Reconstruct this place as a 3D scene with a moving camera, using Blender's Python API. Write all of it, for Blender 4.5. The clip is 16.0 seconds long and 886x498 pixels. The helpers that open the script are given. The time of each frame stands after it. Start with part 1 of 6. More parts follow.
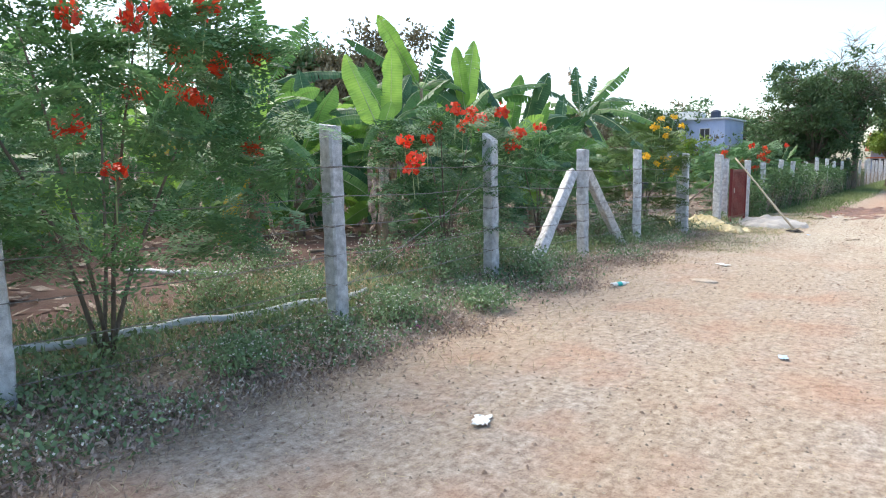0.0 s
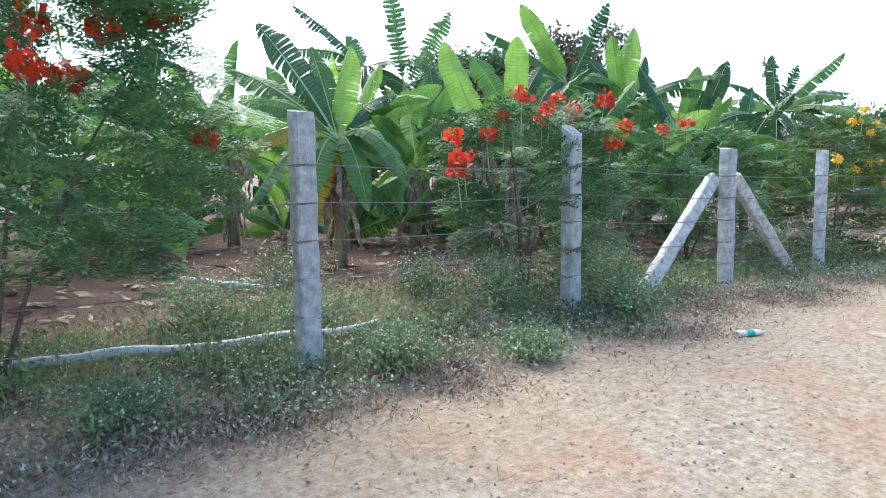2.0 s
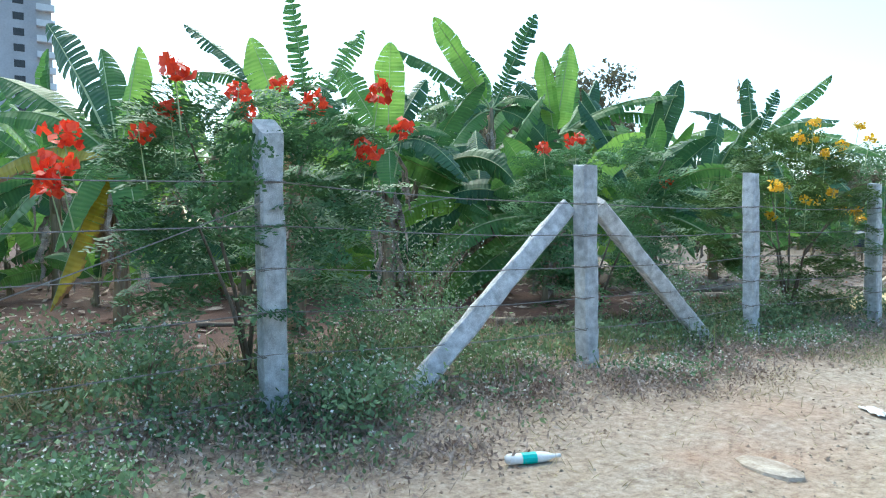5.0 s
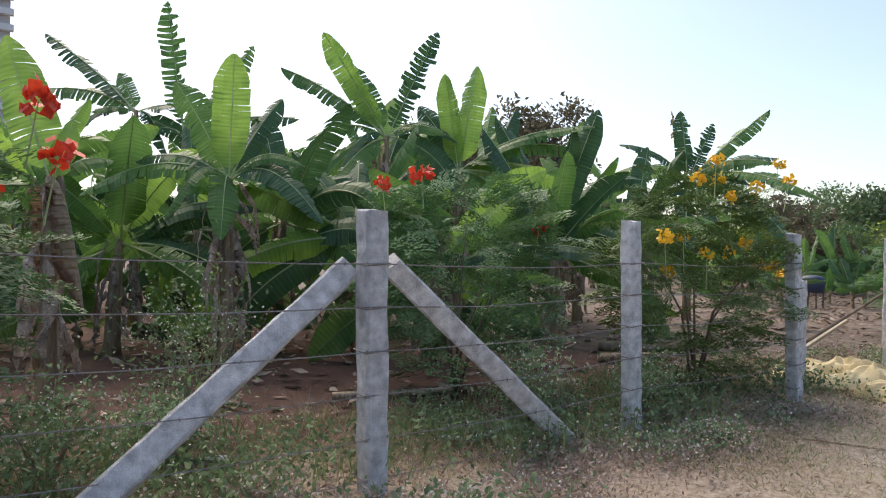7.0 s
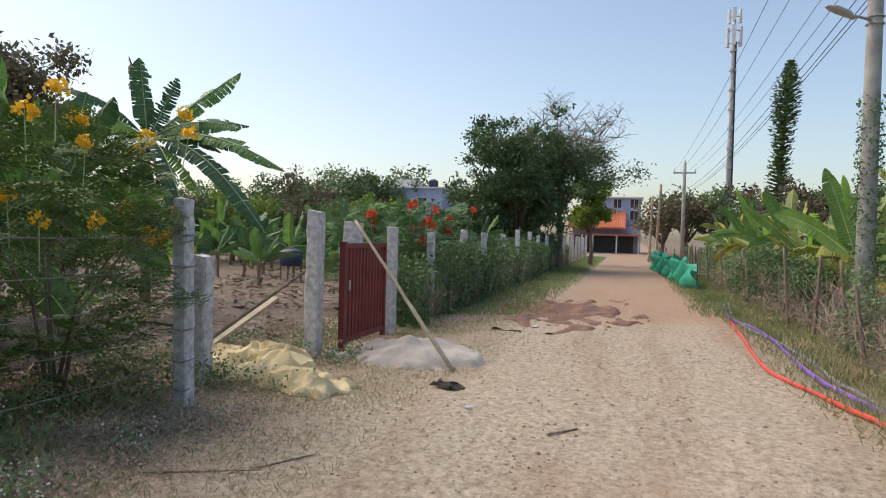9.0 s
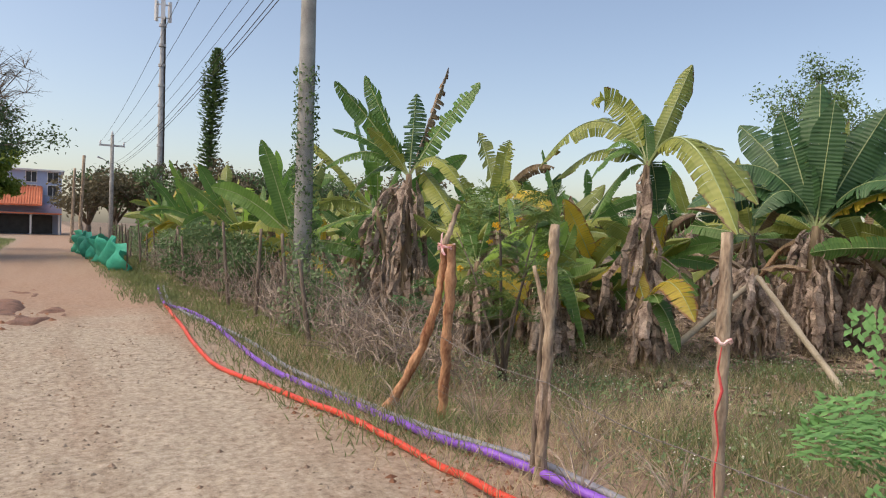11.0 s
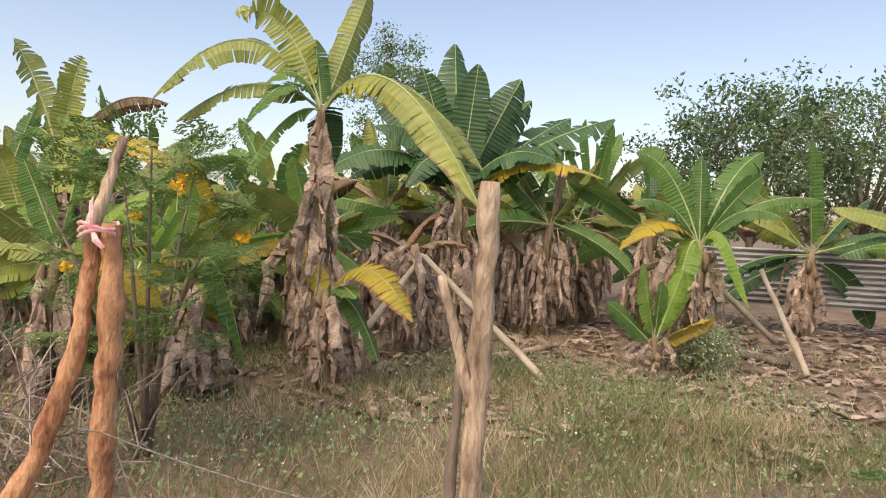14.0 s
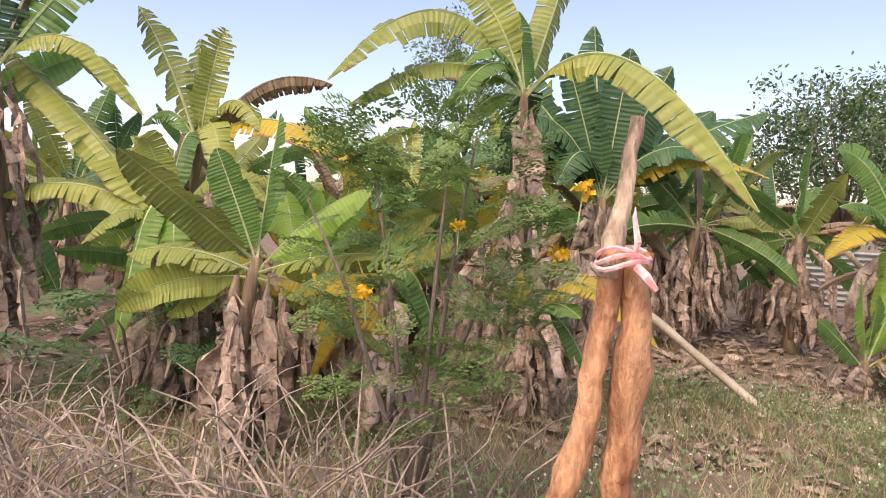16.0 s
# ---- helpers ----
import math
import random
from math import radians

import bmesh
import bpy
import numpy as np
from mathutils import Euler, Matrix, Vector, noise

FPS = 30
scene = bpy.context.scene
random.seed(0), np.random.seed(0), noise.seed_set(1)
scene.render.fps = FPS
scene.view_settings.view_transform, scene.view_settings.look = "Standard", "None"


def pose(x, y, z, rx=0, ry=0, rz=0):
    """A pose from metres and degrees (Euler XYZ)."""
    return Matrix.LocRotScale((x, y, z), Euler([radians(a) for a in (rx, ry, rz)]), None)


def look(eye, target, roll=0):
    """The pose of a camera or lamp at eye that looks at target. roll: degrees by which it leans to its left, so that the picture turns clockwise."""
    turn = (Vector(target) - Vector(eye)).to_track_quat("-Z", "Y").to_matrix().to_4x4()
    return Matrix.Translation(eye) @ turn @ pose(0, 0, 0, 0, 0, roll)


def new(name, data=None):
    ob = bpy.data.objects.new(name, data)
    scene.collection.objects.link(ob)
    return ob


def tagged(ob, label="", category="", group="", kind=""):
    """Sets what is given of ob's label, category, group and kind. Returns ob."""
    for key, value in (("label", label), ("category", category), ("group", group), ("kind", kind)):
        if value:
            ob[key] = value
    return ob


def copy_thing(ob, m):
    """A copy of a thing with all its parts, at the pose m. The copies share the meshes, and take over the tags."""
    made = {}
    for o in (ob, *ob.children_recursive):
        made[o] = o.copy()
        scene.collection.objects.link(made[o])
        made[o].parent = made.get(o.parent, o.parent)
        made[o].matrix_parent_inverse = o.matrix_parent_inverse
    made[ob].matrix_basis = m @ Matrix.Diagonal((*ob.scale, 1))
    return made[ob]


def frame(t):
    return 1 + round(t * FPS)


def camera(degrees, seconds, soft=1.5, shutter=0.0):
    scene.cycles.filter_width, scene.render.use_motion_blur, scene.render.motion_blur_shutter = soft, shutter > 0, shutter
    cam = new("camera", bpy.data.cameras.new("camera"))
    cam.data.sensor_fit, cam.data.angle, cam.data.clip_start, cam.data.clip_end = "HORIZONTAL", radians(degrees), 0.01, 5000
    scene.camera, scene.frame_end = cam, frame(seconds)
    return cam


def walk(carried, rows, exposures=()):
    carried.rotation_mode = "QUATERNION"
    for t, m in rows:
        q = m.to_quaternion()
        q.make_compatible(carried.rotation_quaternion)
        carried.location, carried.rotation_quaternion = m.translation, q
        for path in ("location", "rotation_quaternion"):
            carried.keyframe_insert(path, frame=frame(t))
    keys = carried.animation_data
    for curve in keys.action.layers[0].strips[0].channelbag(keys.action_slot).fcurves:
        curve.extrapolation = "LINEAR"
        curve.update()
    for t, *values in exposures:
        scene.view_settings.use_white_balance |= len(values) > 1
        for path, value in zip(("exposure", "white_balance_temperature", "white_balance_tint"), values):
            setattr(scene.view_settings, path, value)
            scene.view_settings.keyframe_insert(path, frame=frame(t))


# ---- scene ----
cam = camera(66.8, 16.0, soft=1.1)
PATH = [
    (0, (1.15, 0.169, 1.53), (-0.046, 1.752, 1.28), -0.5),
    (0.5, (1.144, 0.738, 1.461), (-0.197, 2.204, 1.232), -0.6),
    (1, (1.112, 1.306, 1.454), (-0.364, 2.636, 1.225), -0.2),
    (1.5, (1.159, 1.864, 1.434), (-0.44, 3.046, 1.216), -0.3),
    (2, (1.085, 2.419, 1.452), (-0.526, 3.584, 1.23), -0.2),
    (2.5, (1.082, 3.005, 1.45), (-0.548, 4.143, 1.23), -0.3),
    (3, (0.965, 3.598, 1.405), (-0.701, 4.685, 1.198), -0.4),
    (3.5, (0.874, 4.227, 1.366), (-0.787, 5.285, 1.015), -1.1),
    (4, (0.773, 4.812, 1.337), (-0.863, 5.816, 0.775), -1.6),
    (4.5, (0.684, 5.308, 1.285), (-0.991, 6.364, 1.007), -0.5),
    (4.7, (0.648, 5.5, 1.27), (-1.034, 6.573, 1.131), -0.4),
    (6.8, (0.116, 7.672, 1.5), (-1.504, 8.846, 1.497), 0.8),
    (7, (0.085, 7.873, 1.504), (-1.536, 9.045, 1.508), 0.7),
    (7.5, (0.071, 8.403, 1.56), (-1.43, 9.725, 1.531), 1.4),
    (8, (0.085, 8.992, 1.58), (-1.143, 10.569, 1.533), 1.8),
    (8.5, (0.107, 9.544, 1.543), (-0.794, 11.329, 1.494), 1.8),
    (9, (0.145, 10.084, 1.489), (-0.389, 12.01, 1.443), 1.6),
    (9.5, (0.196, 10.565, 1.46), (0.061, 12.56, 1.411), 1.4),
    (10, (0.208, 10.991, 1.452), (0.475, 12.973, 1.392), 1.6),
    (10.2, (0.214, 11.16, 1.431), (0.644, 13.112, 1.371), 1.7),
    (12.3, (0.757, 12.824, 1.331), (2.312, 14.08, 1.279), 1.7),
    (12.5, (0.825, 12.962, 1.323), (2.422, 14.164, 1.269), 1.7),
    (13, (0.983, 13.366, 1.324), (2.712, 14.369, 1.264), 2.0),
    (13.5, (1.035, 13.782, 1.331), (2.874, 14.565, 1.267), 2.1),
    (14, (1.109, 14.238, 1.336), (3.0, 14.883, 1.247), 2.1),
    (14.5, (1.194, 14.675, 1.335), (3.098, 15.28, 1.232), 2.1),
    (15, (1.259, 15.104, 1.332), (3.169, 15.688, 1.227), 2.4),
    (15.5, (1.286, 15.534, 1.336), (3.196, 16.118, 1.235), 2.6),
    (16, (1.342, 15.93, 1.339), (3.244, 16.54, 1.233), 2.8),
]
EXPO = [(0.0, 1.5, 6550, 6), (1.5, 1.6, 6250, 4), (3.0, 1.6, 5900, -3), (3.6, 1.58, 5850, 2), (4.0, 1.64, 5750, 8), (4.5, 1.62, 5600, -9), (6.8, 0.84, 7000, 12), (7.5, 0.86, 7100, 13), (9.0, 0.6, 7300, 11), (10.2, 0.53, 7500, 13), (12.5, 0.75, 7500, 15), (14.5, 0.92, 8100, 19), (16.0, 1.08, 7700, 24)]
walk(cam, [(t, look(eye, aim, roll)) for t, eye, aim, roll in PATH], exposures=EXPO)

# ---- world, sun ----
world = bpy.data.worlds.new("world")
scene.world = world
world.use_nodes = True
sky = world.node_tree.nodes.new("ShaderNodeTexSky")
sky.sky_type = "NISHITA"
sky.sun_disc = False
sky.sun_elevation = radians(52)
sky.sun_rotation = radians(-82)
sky.air_density = 1.0
sky.dust_density = 2.0
sky.ozone_density = 2.0
world.node_tree.links.new(sky.outputs[0], world.node_tree.nodes["Background"].inputs[0])
world.node_tree.nodes["Background"].inputs[1].default_value = 0.135
sun = new("sun", bpy.data.lights.new("sun", "SUN"))
sun.data.energy = 1.75
sun.data.angle = radians(60)
sun.data.color = (1.0, 0.88, 0.72)
sun.matrix_world = look((-59.5, 8.4, 77), (0, 0, 0))


# ---- materials ----
def shader(name, build, rough=0.8, translucent=0.0):
    """A node material; build(nodes, links, nt) returns (colour socket, bump height socket or None, bump strength)."""
    m = bpy.data.materials.new(name)
    m.use_nodes = True
    nt = m.node_tree
    bsdf = nt.nodes["Principled BSDF"]
    bsdf.inputs["Roughness"].default_value = rough
    colour, height, strength = build(nt)
    nt.links.new(colour, bsdf.inputs["Base Color"])
    if height is not None:
        b = nt.nodes.new("ShaderNodeBump")
        b.inputs["Strength"].default_value = strength
        b.inputs["Distance"].default_value = 0.015
        nt.links.new(height, b.inputs["Height"])
        nt.links.new(b.outputs[0], bsdf.inputs["Normal"])
    if translucent > 0:
        tr = nt.nodes.new("ShaderNodeBsdfTranslucent")
        mix = nt.nodes.new("ShaderNodeMixShader")
        mix.inputs[0].default_value = translucent
        nt.links.new(colour, tr.inputs[0])
        nt.links.new(bsdf.outputs[0], mix.inputs[1])
        nt.links.new(tr.outputs[0], mix.inputs[2])
        nt.links.new(mix.outputs[0], nt.nodes["Material Output"].inputs[0])
    return m


def coords(nt, kind="Object"):
    return nt.nodes.new("ShaderNodeTexCoord").outputs[kind]


def noise_tex(nt, vec, scale, detail=4.0, rough=0.55, dist=0.0):
    n = nt.nodes.new("ShaderNodeTexNoise")
    n.inputs["Scale"].default_value = scale
    n.inputs["Detail"].default_value = detail
    n.inputs["Roughness"].default_value = rough
    n.inputs["Distortion"].default_value = dist
    if vec is not None:
        nt.links.new(vec, n.inputs["Vector"])
    return n.outputs["Fac"]


def ramp(nt, fac, stops):
    r = nt.nodes.new("ShaderNodeValToRGB")
    els = r.color_ramp.elements
    while len(els) < len(stops):
        els.new(0.5)
    for e, (p, c) in zip(els, stops):
        e.position = p
        e.color = (*c, 1)
    nt.links.new(fac, r.inputs[0])
    return r.outputs[0]


def mixc(nt, fac, a, b, blend="MIX"):
    m = nt.nodes.new("ShaderNodeMix")
    m.data_type = "RGBA"
    m.blend_type = blend
    for sock, v in ((m.inputs[0], fac), (m.inputs[6], a), (m.inputs[7], b)):
        if isinstance(v, (int, float)):
            sock.default_value = v
        elif isinstance(v, tuple):
            sock.default_value = (*v, 1)
        else:
            nt.links.new(v, sock)
    return m.outputs[2]


def maths(nt, op, a, b=0.0, clamp=False):
    m = nt.nodes.new("ShaderNodeMath")
    m.operation = op
    m.use_clamp = clamp
    for sock, v in ((m.inputs[0], a), (m.inputs[1], b)):
        if isinstance(v, (int, float)):
            sock.default_value = v
        else:
            nt.links.new(v, sock)
    return m.outputs[0]


def stretched(nt, vec, sx, sy, sz):
    m = nt.nodes.new("ShaderNodeMapping")
    m.inputs["Scale"].default_value = (sx, sy, sz)
    nt.links.new(vec, m.inputs[0])
    return m.outputs[0]


def two_tone(name, dark, light, scale=8.0, fine=60.0, rough=0.85, bump=0.4, translucent=0.0, vary=0.25, stretch=None):
    def build(nt):
        v = coords(nt)
        if stretch:
            v = stretched(nt, v, *stretch)
        big, small = noise_tex(nt, v, scale), noise_tex(nt, v, fine, 3.0)
        c = ramp(nt, maths(nt, "ADD", maths(nt, "MULTIPLY", big, 0.65), maths(nt, "MULTIPLY", small, 0.35)), [(0.35, dark), (0.65, light)])
        if vary:
            info = nt.nodes.new("ShaderNodeObjectInfo").outputs["Random"]
            geo = nt.nodes.new("ShaderNodeNewGeometry").outputs["Random Per Island"]
            f = maths(nt, "ADD", maths(nt, "MULTIPLY", info, 0.5), maths(nt, "MULTIPLY", geo, 0.5))
            gain = ramp(nt, f, [(0.0, (1 - vary,) * 3), (1.0, (1 + vary,) * 3)])
            c = mixc(nt, 1.0, c, gain, "MULTIPLY")
        return c, small, bump
    return shader(name, build, rough, translucent)


def banana_leaf_mat(name, base, vein, edge, translucent=0.42, rough=0.42, edge_at=0.9):
    """Leaf blade: u runs along the midrib, v from the midrib (0) to the margin (1)."""
    def build(nt):
        uv = nt.nodes.new("ShaderNodeUVMap").outputs[0]
        sep = nt.nodes.new("ShaderNodeSeparateXYZ")
        nt.links.new(uv, sep.inputs[0])
        u, v = sep.outputs[0], sep.outputs[1]
        w = nt.nodes.new("ShaderNodeTexWave")
        w.inputs["Scale"].default_value = 9.0
        w.inputs["Distortion"].default_value = 3.5
        nt.links.new(stretched(nt, uv, 1, 0.06, 1), w.inputs["Vector"])
        obj = coords(nt)
        patch = noise_tex(nt, obj, 3.0, 3.0)
        c = mixc(nt, maths(nt, "MULTIPLY", w.outputs["Fac"], 0.5), base, vein)
        tone = ramp(nt, patch, [(0.3, (0.72, 0.78, 0.72)), (0.7, (1.2, 1.15, 1.05))])
        c = mixc(nt, 1.0, c, tone, "MULTIPLY")
        frayed = maths(nt, "ADD", v, maths(nt, "MULTIPLY", maths(nt, "SUBTRACT", noise_tex(nt, obj, 9.0), 0.5), 0.9))
        frayed = maths(nt, "ADD", frayed, maths(nt, "MULTIPLY", maths(nt, "POWER", u, 6.0), 0.25))
        f = maths(nt, "MULTIPLY", maths(nt, "SUBTRACT", frayed, edge_at), 6.0, True)
        c = mixc(nt, f, c, edge)
        rnd = nt.nodes.new("ShaderNodeObjectInfo").outputs["Random"]
        c = mixc(nt, 1.0, c, ramp(nt, rnd, [(0.0, (0.75, 0.8, 0.8)), (1.0, (1.2, 1.15, 1.0))]), "MULTIPLY")
        return c, w.outputs["Fac"], 0.25
    return shader(name, build, rough, translucent)


M_LEAF = banana_leaf_mat("banana_green", (0.11, 0.24, 0.07), (0.18, 0.34, 0.11), (0.22, 0.17, 0.07), edge_at=1.12)
M_LEAF_LIGHT = banana_leaf_mat("banana_light_green", (0.23, 0.42, 0.09), (0.32, 0.5, 0.14), (0.26, 0.2, 0.08), 0.5, edge_at=1.12)
M_LEAF_DARK = banana_leaf_mat("banana_dark_green", (0.045, 0.12, 0.055), (0.08, 0.18, 0.08), (0.16, 0.12, 0.06), 0.22, 0.5, edge_at=1.15)
M_LEAF_OLIVE = banana_leaf_mat("banana_olive", (0.27, 0.33, 0.09), (0.38, 0.42, 0.14), (0.17, 0.1, 0.05), 0.35, edge_at=0.95)
M_LEAF_YELLOW = banana_leaf_mat("banana_yellow", (0.5, 0.38, 0.05), (0.6, 0.5, 0.1), (0.28, 0.14, 0.06), 0.35, edge_at=0.85)
M_LEAF_DRY = banana_leaf_mat("banana_dry", (0.3, 0.21, 0.15), (0.42, 0.32, 0.24), (0.16, 0.08, 0.055), 0.15, 0.8, edge_at=0.8)
M_RIB = two_tone("leaf_rib", (0.24, 0.32, 0.13), (0.46, 0.52, 0.28), 6, 40, 0.5, 0.1)
M_STEM = two_tone("banana_stem", (0.14, 0.09, 0.065), (0.38, 0.3, 0.18), 5, 40, 0.8, 0.6, stretch=(1, 1, 0.15))
M_SKIRT = two_tone("dead_leaf", (0.15, 0.1, 0.078), (0.58, 0.47, 0.385), 7, 50, 0.9, 0.5, 0.12, 0.55)
M_GRANITE = two_tone("granite", (0.36, 0.36, 0.37), (0.82, 0.82, 0.835), 14, 170, 0.85, 0.8, vary=0.15)
M_WIRE = two_tone("rusted_wire", (0.12, 0.105, 0.095), (0.3, 0.27, 0.25), 30, 90, 0.6, 0.2, vary=0.1)
M_FEATHER = two_tone("feathery_leaf", (0.07, 0.17, 0.075), (0.17, 0.32, 0.125), 2.0, 20, 0.6, 0.0, 0.25, 0.4)
M_FEATHER_Y = two_tone("feathery_leaf_olive", (0.09, 0.17, 0.05), (0.18, 0.28, 0.09), 2.0, 20, 0.6, 0.0, 0.25, 0.4)
M_SEEDLING = two_tone("fresh_feathery_leaf", (0.1, 0.26, 0.08), (0.2, 0.42, 0.14), 2.0, 20, 0.6, 0.0, 0.3, 0.3)
M_RED = two_tone("red_petal", (0.6, 0.03, 0.02), (0.85, 0.1, 0.03), 8, 40, 0.5, 0.0, 0.3, 0.3)
M_YELLOW = two_tone("yellow_petal", (0.75, 0.42, 0.02), (0.9, 0.6, 0.05), 8, 40, 0.5, 0.0, 0.3, 0.2)
M_WHITEFLOWER = two_tone("white_floret", (0.55, 0.52, 0.45), (0.8, 0.78, 0.72), 20, 60, 0.7, 0.0, 0.2, 0.15)
M_BARK = two_tone("bark", (0.1, 0.08, 0.06), (0.26, 0.21, 0.17), 9, 60, 0.9, 0.8, stretch=(1, 1, 0.3))
M_POLE = two_tone("peeled_pole", (0.2, 0.07, 0.03), (0.66, 0.38, 0.21), 13, 60, 0.75, 1.0, vary=0.1, stretch=(1, 1, 0.4))
M_POLE_PALE = two_tone("pale_pole", (0.12, 0.075, 0.05), (0.6, 0.48, 0.35), 14, 60, 0.8, 1.0, vary=0.1, stretch=(1, 1, 0.3))
M_BAMBOO = two_tone("weathered_bamboo", (0.3, 0.25, 0.18), (0.5, 0.44, 0.34), 5, 60, 0.7, 0.3, vary=0.1)
M_TWIG = two_tone("dry_twig", (0.15, 0.115, 0.095), (0.5, 0.42, 0.35), 5, 40, 0.9, 0.2, vary=0.45)
M_GRASS = two_tone("green_grass", (0.12, 0.17, 0.065), (0.26, 0.32, 0.13), 1.2, 12, 0.7, 0.0, 0.25, 0.4)
M_DRYGRASS = two_tone("dry_grass", (0.32, 0.26, 0.15), (0.6, 0.52, 0.34), 1.2, 12, 0.8, 0.0, 0.25, 0.35)
M_HERB = two_tone("herb_leaf", (0.1, 0.18, 0.085), (0.28, 0.38, 0.19), 1.5, 20, 0.7, 0.0, 0.25, 0.45)
M_HERB_DARK = two_tone("withered_herb", (0.16, 0.11, 0.085), (0.44, 0.335, 0.255), 1.5, 20, 0.9, 0.0, 0.1, 0.45)
M_MAT = two_tone("withered_mat", (0.2, 0.135, 0.115), (0.66, 0.55, 0.46), 5, 30, 0.9, 0.0, 0.15, 0.5)
M_TREELEAF = two_tone("tree_leaf", (0.06, 0.12, 0.05), (0.15, 0.245, 0.1), 0.6, 8, 0.7, 0.0, 0.25, 0.45)
M_TREELEAF_L = two_tone("light_tree_leaf", (0.12, 0.2, 0.03), (0.24, 0.33, 0.06), 0.8, 8, 0.6, 0.0, 0.35, 0.3)
M_TREELEAF_B = two_tone("brownish_tree_leaf", (0.09, 0.08, 0.05), (0.19, 0.17, 0.1), 0.4, 8, 0.8, 0.0, 0.2, 0.4)
M_PVC = two_tone("grey_pvc", (0.42, 0.44, 0.45), (0.62, 0.64, 0.64), 6, 50, 0.45, 0.1, vary=0.05)
M_RED_PIPE = two_tone("red_duct", (0.62, 0.05, 0.03), (0.78, 0.1, 0.06), 4, 60, 0.35, 0.08, vary=0.05)
M_PURPLE_PIPE = two_tone("purple_duct", (0.2, 0.07, 0.5), (0.32, 0.13, 0.68), 4, 60, 0.35, 0.08, vary=0.05)
M_GREY_PIPE = two_tone("grey_duct", (0.22, 0.23, 0.28), (0.34, 0.35, 0.4), 4, 60, 0.4, 0.08, vary=0.05)
M_GATE = two_tone("maroon_paint", (0.11, 0.012, 0.016), (0.19, 0.025, 0.03), 5, 60, 0.45, 0.15, vary=0.08)
M_SACK = two_tone("woven_sack", (0.56, 0.44, 0.22), (0.82, 0.71, 0.45), 4, 90, 0.75, 0.4, 0.1, 0.12)
M_SAND = two_tone("sand_heap", (0.36, 0.33, 0.3), (0.56, 0.52, 0.47), 3, 70, 0.95, 0.6, vary=0.05)
M_STONE = two_tone("pebble", (0.2, 0.15, 0.11), (0.46, 0.4, 0.33), 5, 60, 0.9, 0.5, vary=0.45)
M_CLOD = two_tone("red_clod", (0.22, 0.1, 0.06), (0.38, 0.2, 0.12), 6, 60, 0.95, 0.6, vary=0.35)
M_ROADCLOD = two_tone("road_clod", (0.22, 0.15, 0.11), (0.46, 0.35, 0.265), 6, 60, 0.95, 0.6, vary=0.35)
M_CONCRETE = two_tone("pole_concrete", (0.22, 0.22, 0.21), (0.42, 0.42, 0.4), 4, 70, 0.9, 0.4, vary=0.1)
M_WHITE = two_tone("white_paint", (0.66, 0.67, 0.68), (0.8, 0.8, 0.8), 1, 20, 0.7, 0.1, vary=0.05)
M_BLUEWALL = two_tone("pale_blue_wall", (0.36, 0.45, 0.66), (0.5, 0.58, 0.76), 0.6, 10, 0.85, 0.1, vary=0.04)
M_TILE = two_tone("terracotta_roof", (0.5, 0.14, 0.07), (0.66, 0.24, 0.13), 1, 14, 0.8, 0.3, vary=0.15)
M_DARK = two_tone("dark_pane_and_porch_shade", (0.02, 0.022, 0.025), (0.05, 0.05, 0.055), 2, 20, 0.4, 0.0, vary=0.0)
M_METAL = two_tone("galvanised_steel", (0.3, 0.31, 0.32), (0.5, 0.51, 0.52), 3, 50, 0.45, 0.1, vary=0.1)
M_TOWER = two_tone("tower_concrete", (0.4, 0.4, 0.42), (0.55, 0.55, 0.57), 0.2, 3, 0.9, 0.1, vary=0.05)
M_NET = two_tone("green_net", (0.02, 0.36, 0.25), (0.05, 0.55, 0.4), 4, 50, 0.6, 0.2, 0.3, 0.05)
M_BLACK = two_tone("black_rag", (0.018, 0.017, 0.016), (0.06, 0.055, 0.05), 9, 60, 0.9, 0.4, vary=0.1)
M_TANK = two_tone("dark_blue_plastic", (0.02, 0.03, 0.06), (0.04, 0.06, 0.11), 3, 30, 0.5, 0.05, vary=0.05)
M_PAPER = two_tone("white_scrap", (0.62, 0.62, 0.6), (0.82, 0.82, 0.8), 9, 60, 0.7, 0.2, vary=0.05)
M_TEAL = two_tone("teal_label", (0.02, 0.4, 0.36), (0.05, 0.55, 0.48), 9, 60, 0.5, 0.0, vary=0.05)
M_PINK = two_tone("magenta_scrap", (0.6, 0.05, 0.4), (0.8, 0.12, 0.55), 9, 60, 0.6, 0.0, vary=0.2)
M_BLUESCRAP = two_tone("light_blue_scrap", (0.35, 0.5, 0.75), (0.5, 0.65, 0.85), 9, 60, 0.5, 0.0, vary=0.05)
M_TIE = two_tone("pink_white_cloth", (0.75, 0.25, 0.28), (0.85, 0.75, 0.72), 18, 60, 0.8, 0.2, vary=0.0)
M_REDTIE = two_tone("red_tape", (0.6, 0.04, 0.05), (0.75, 0.12, 0.12), 18, 60, 0.6, 0.1, vary=0.0)


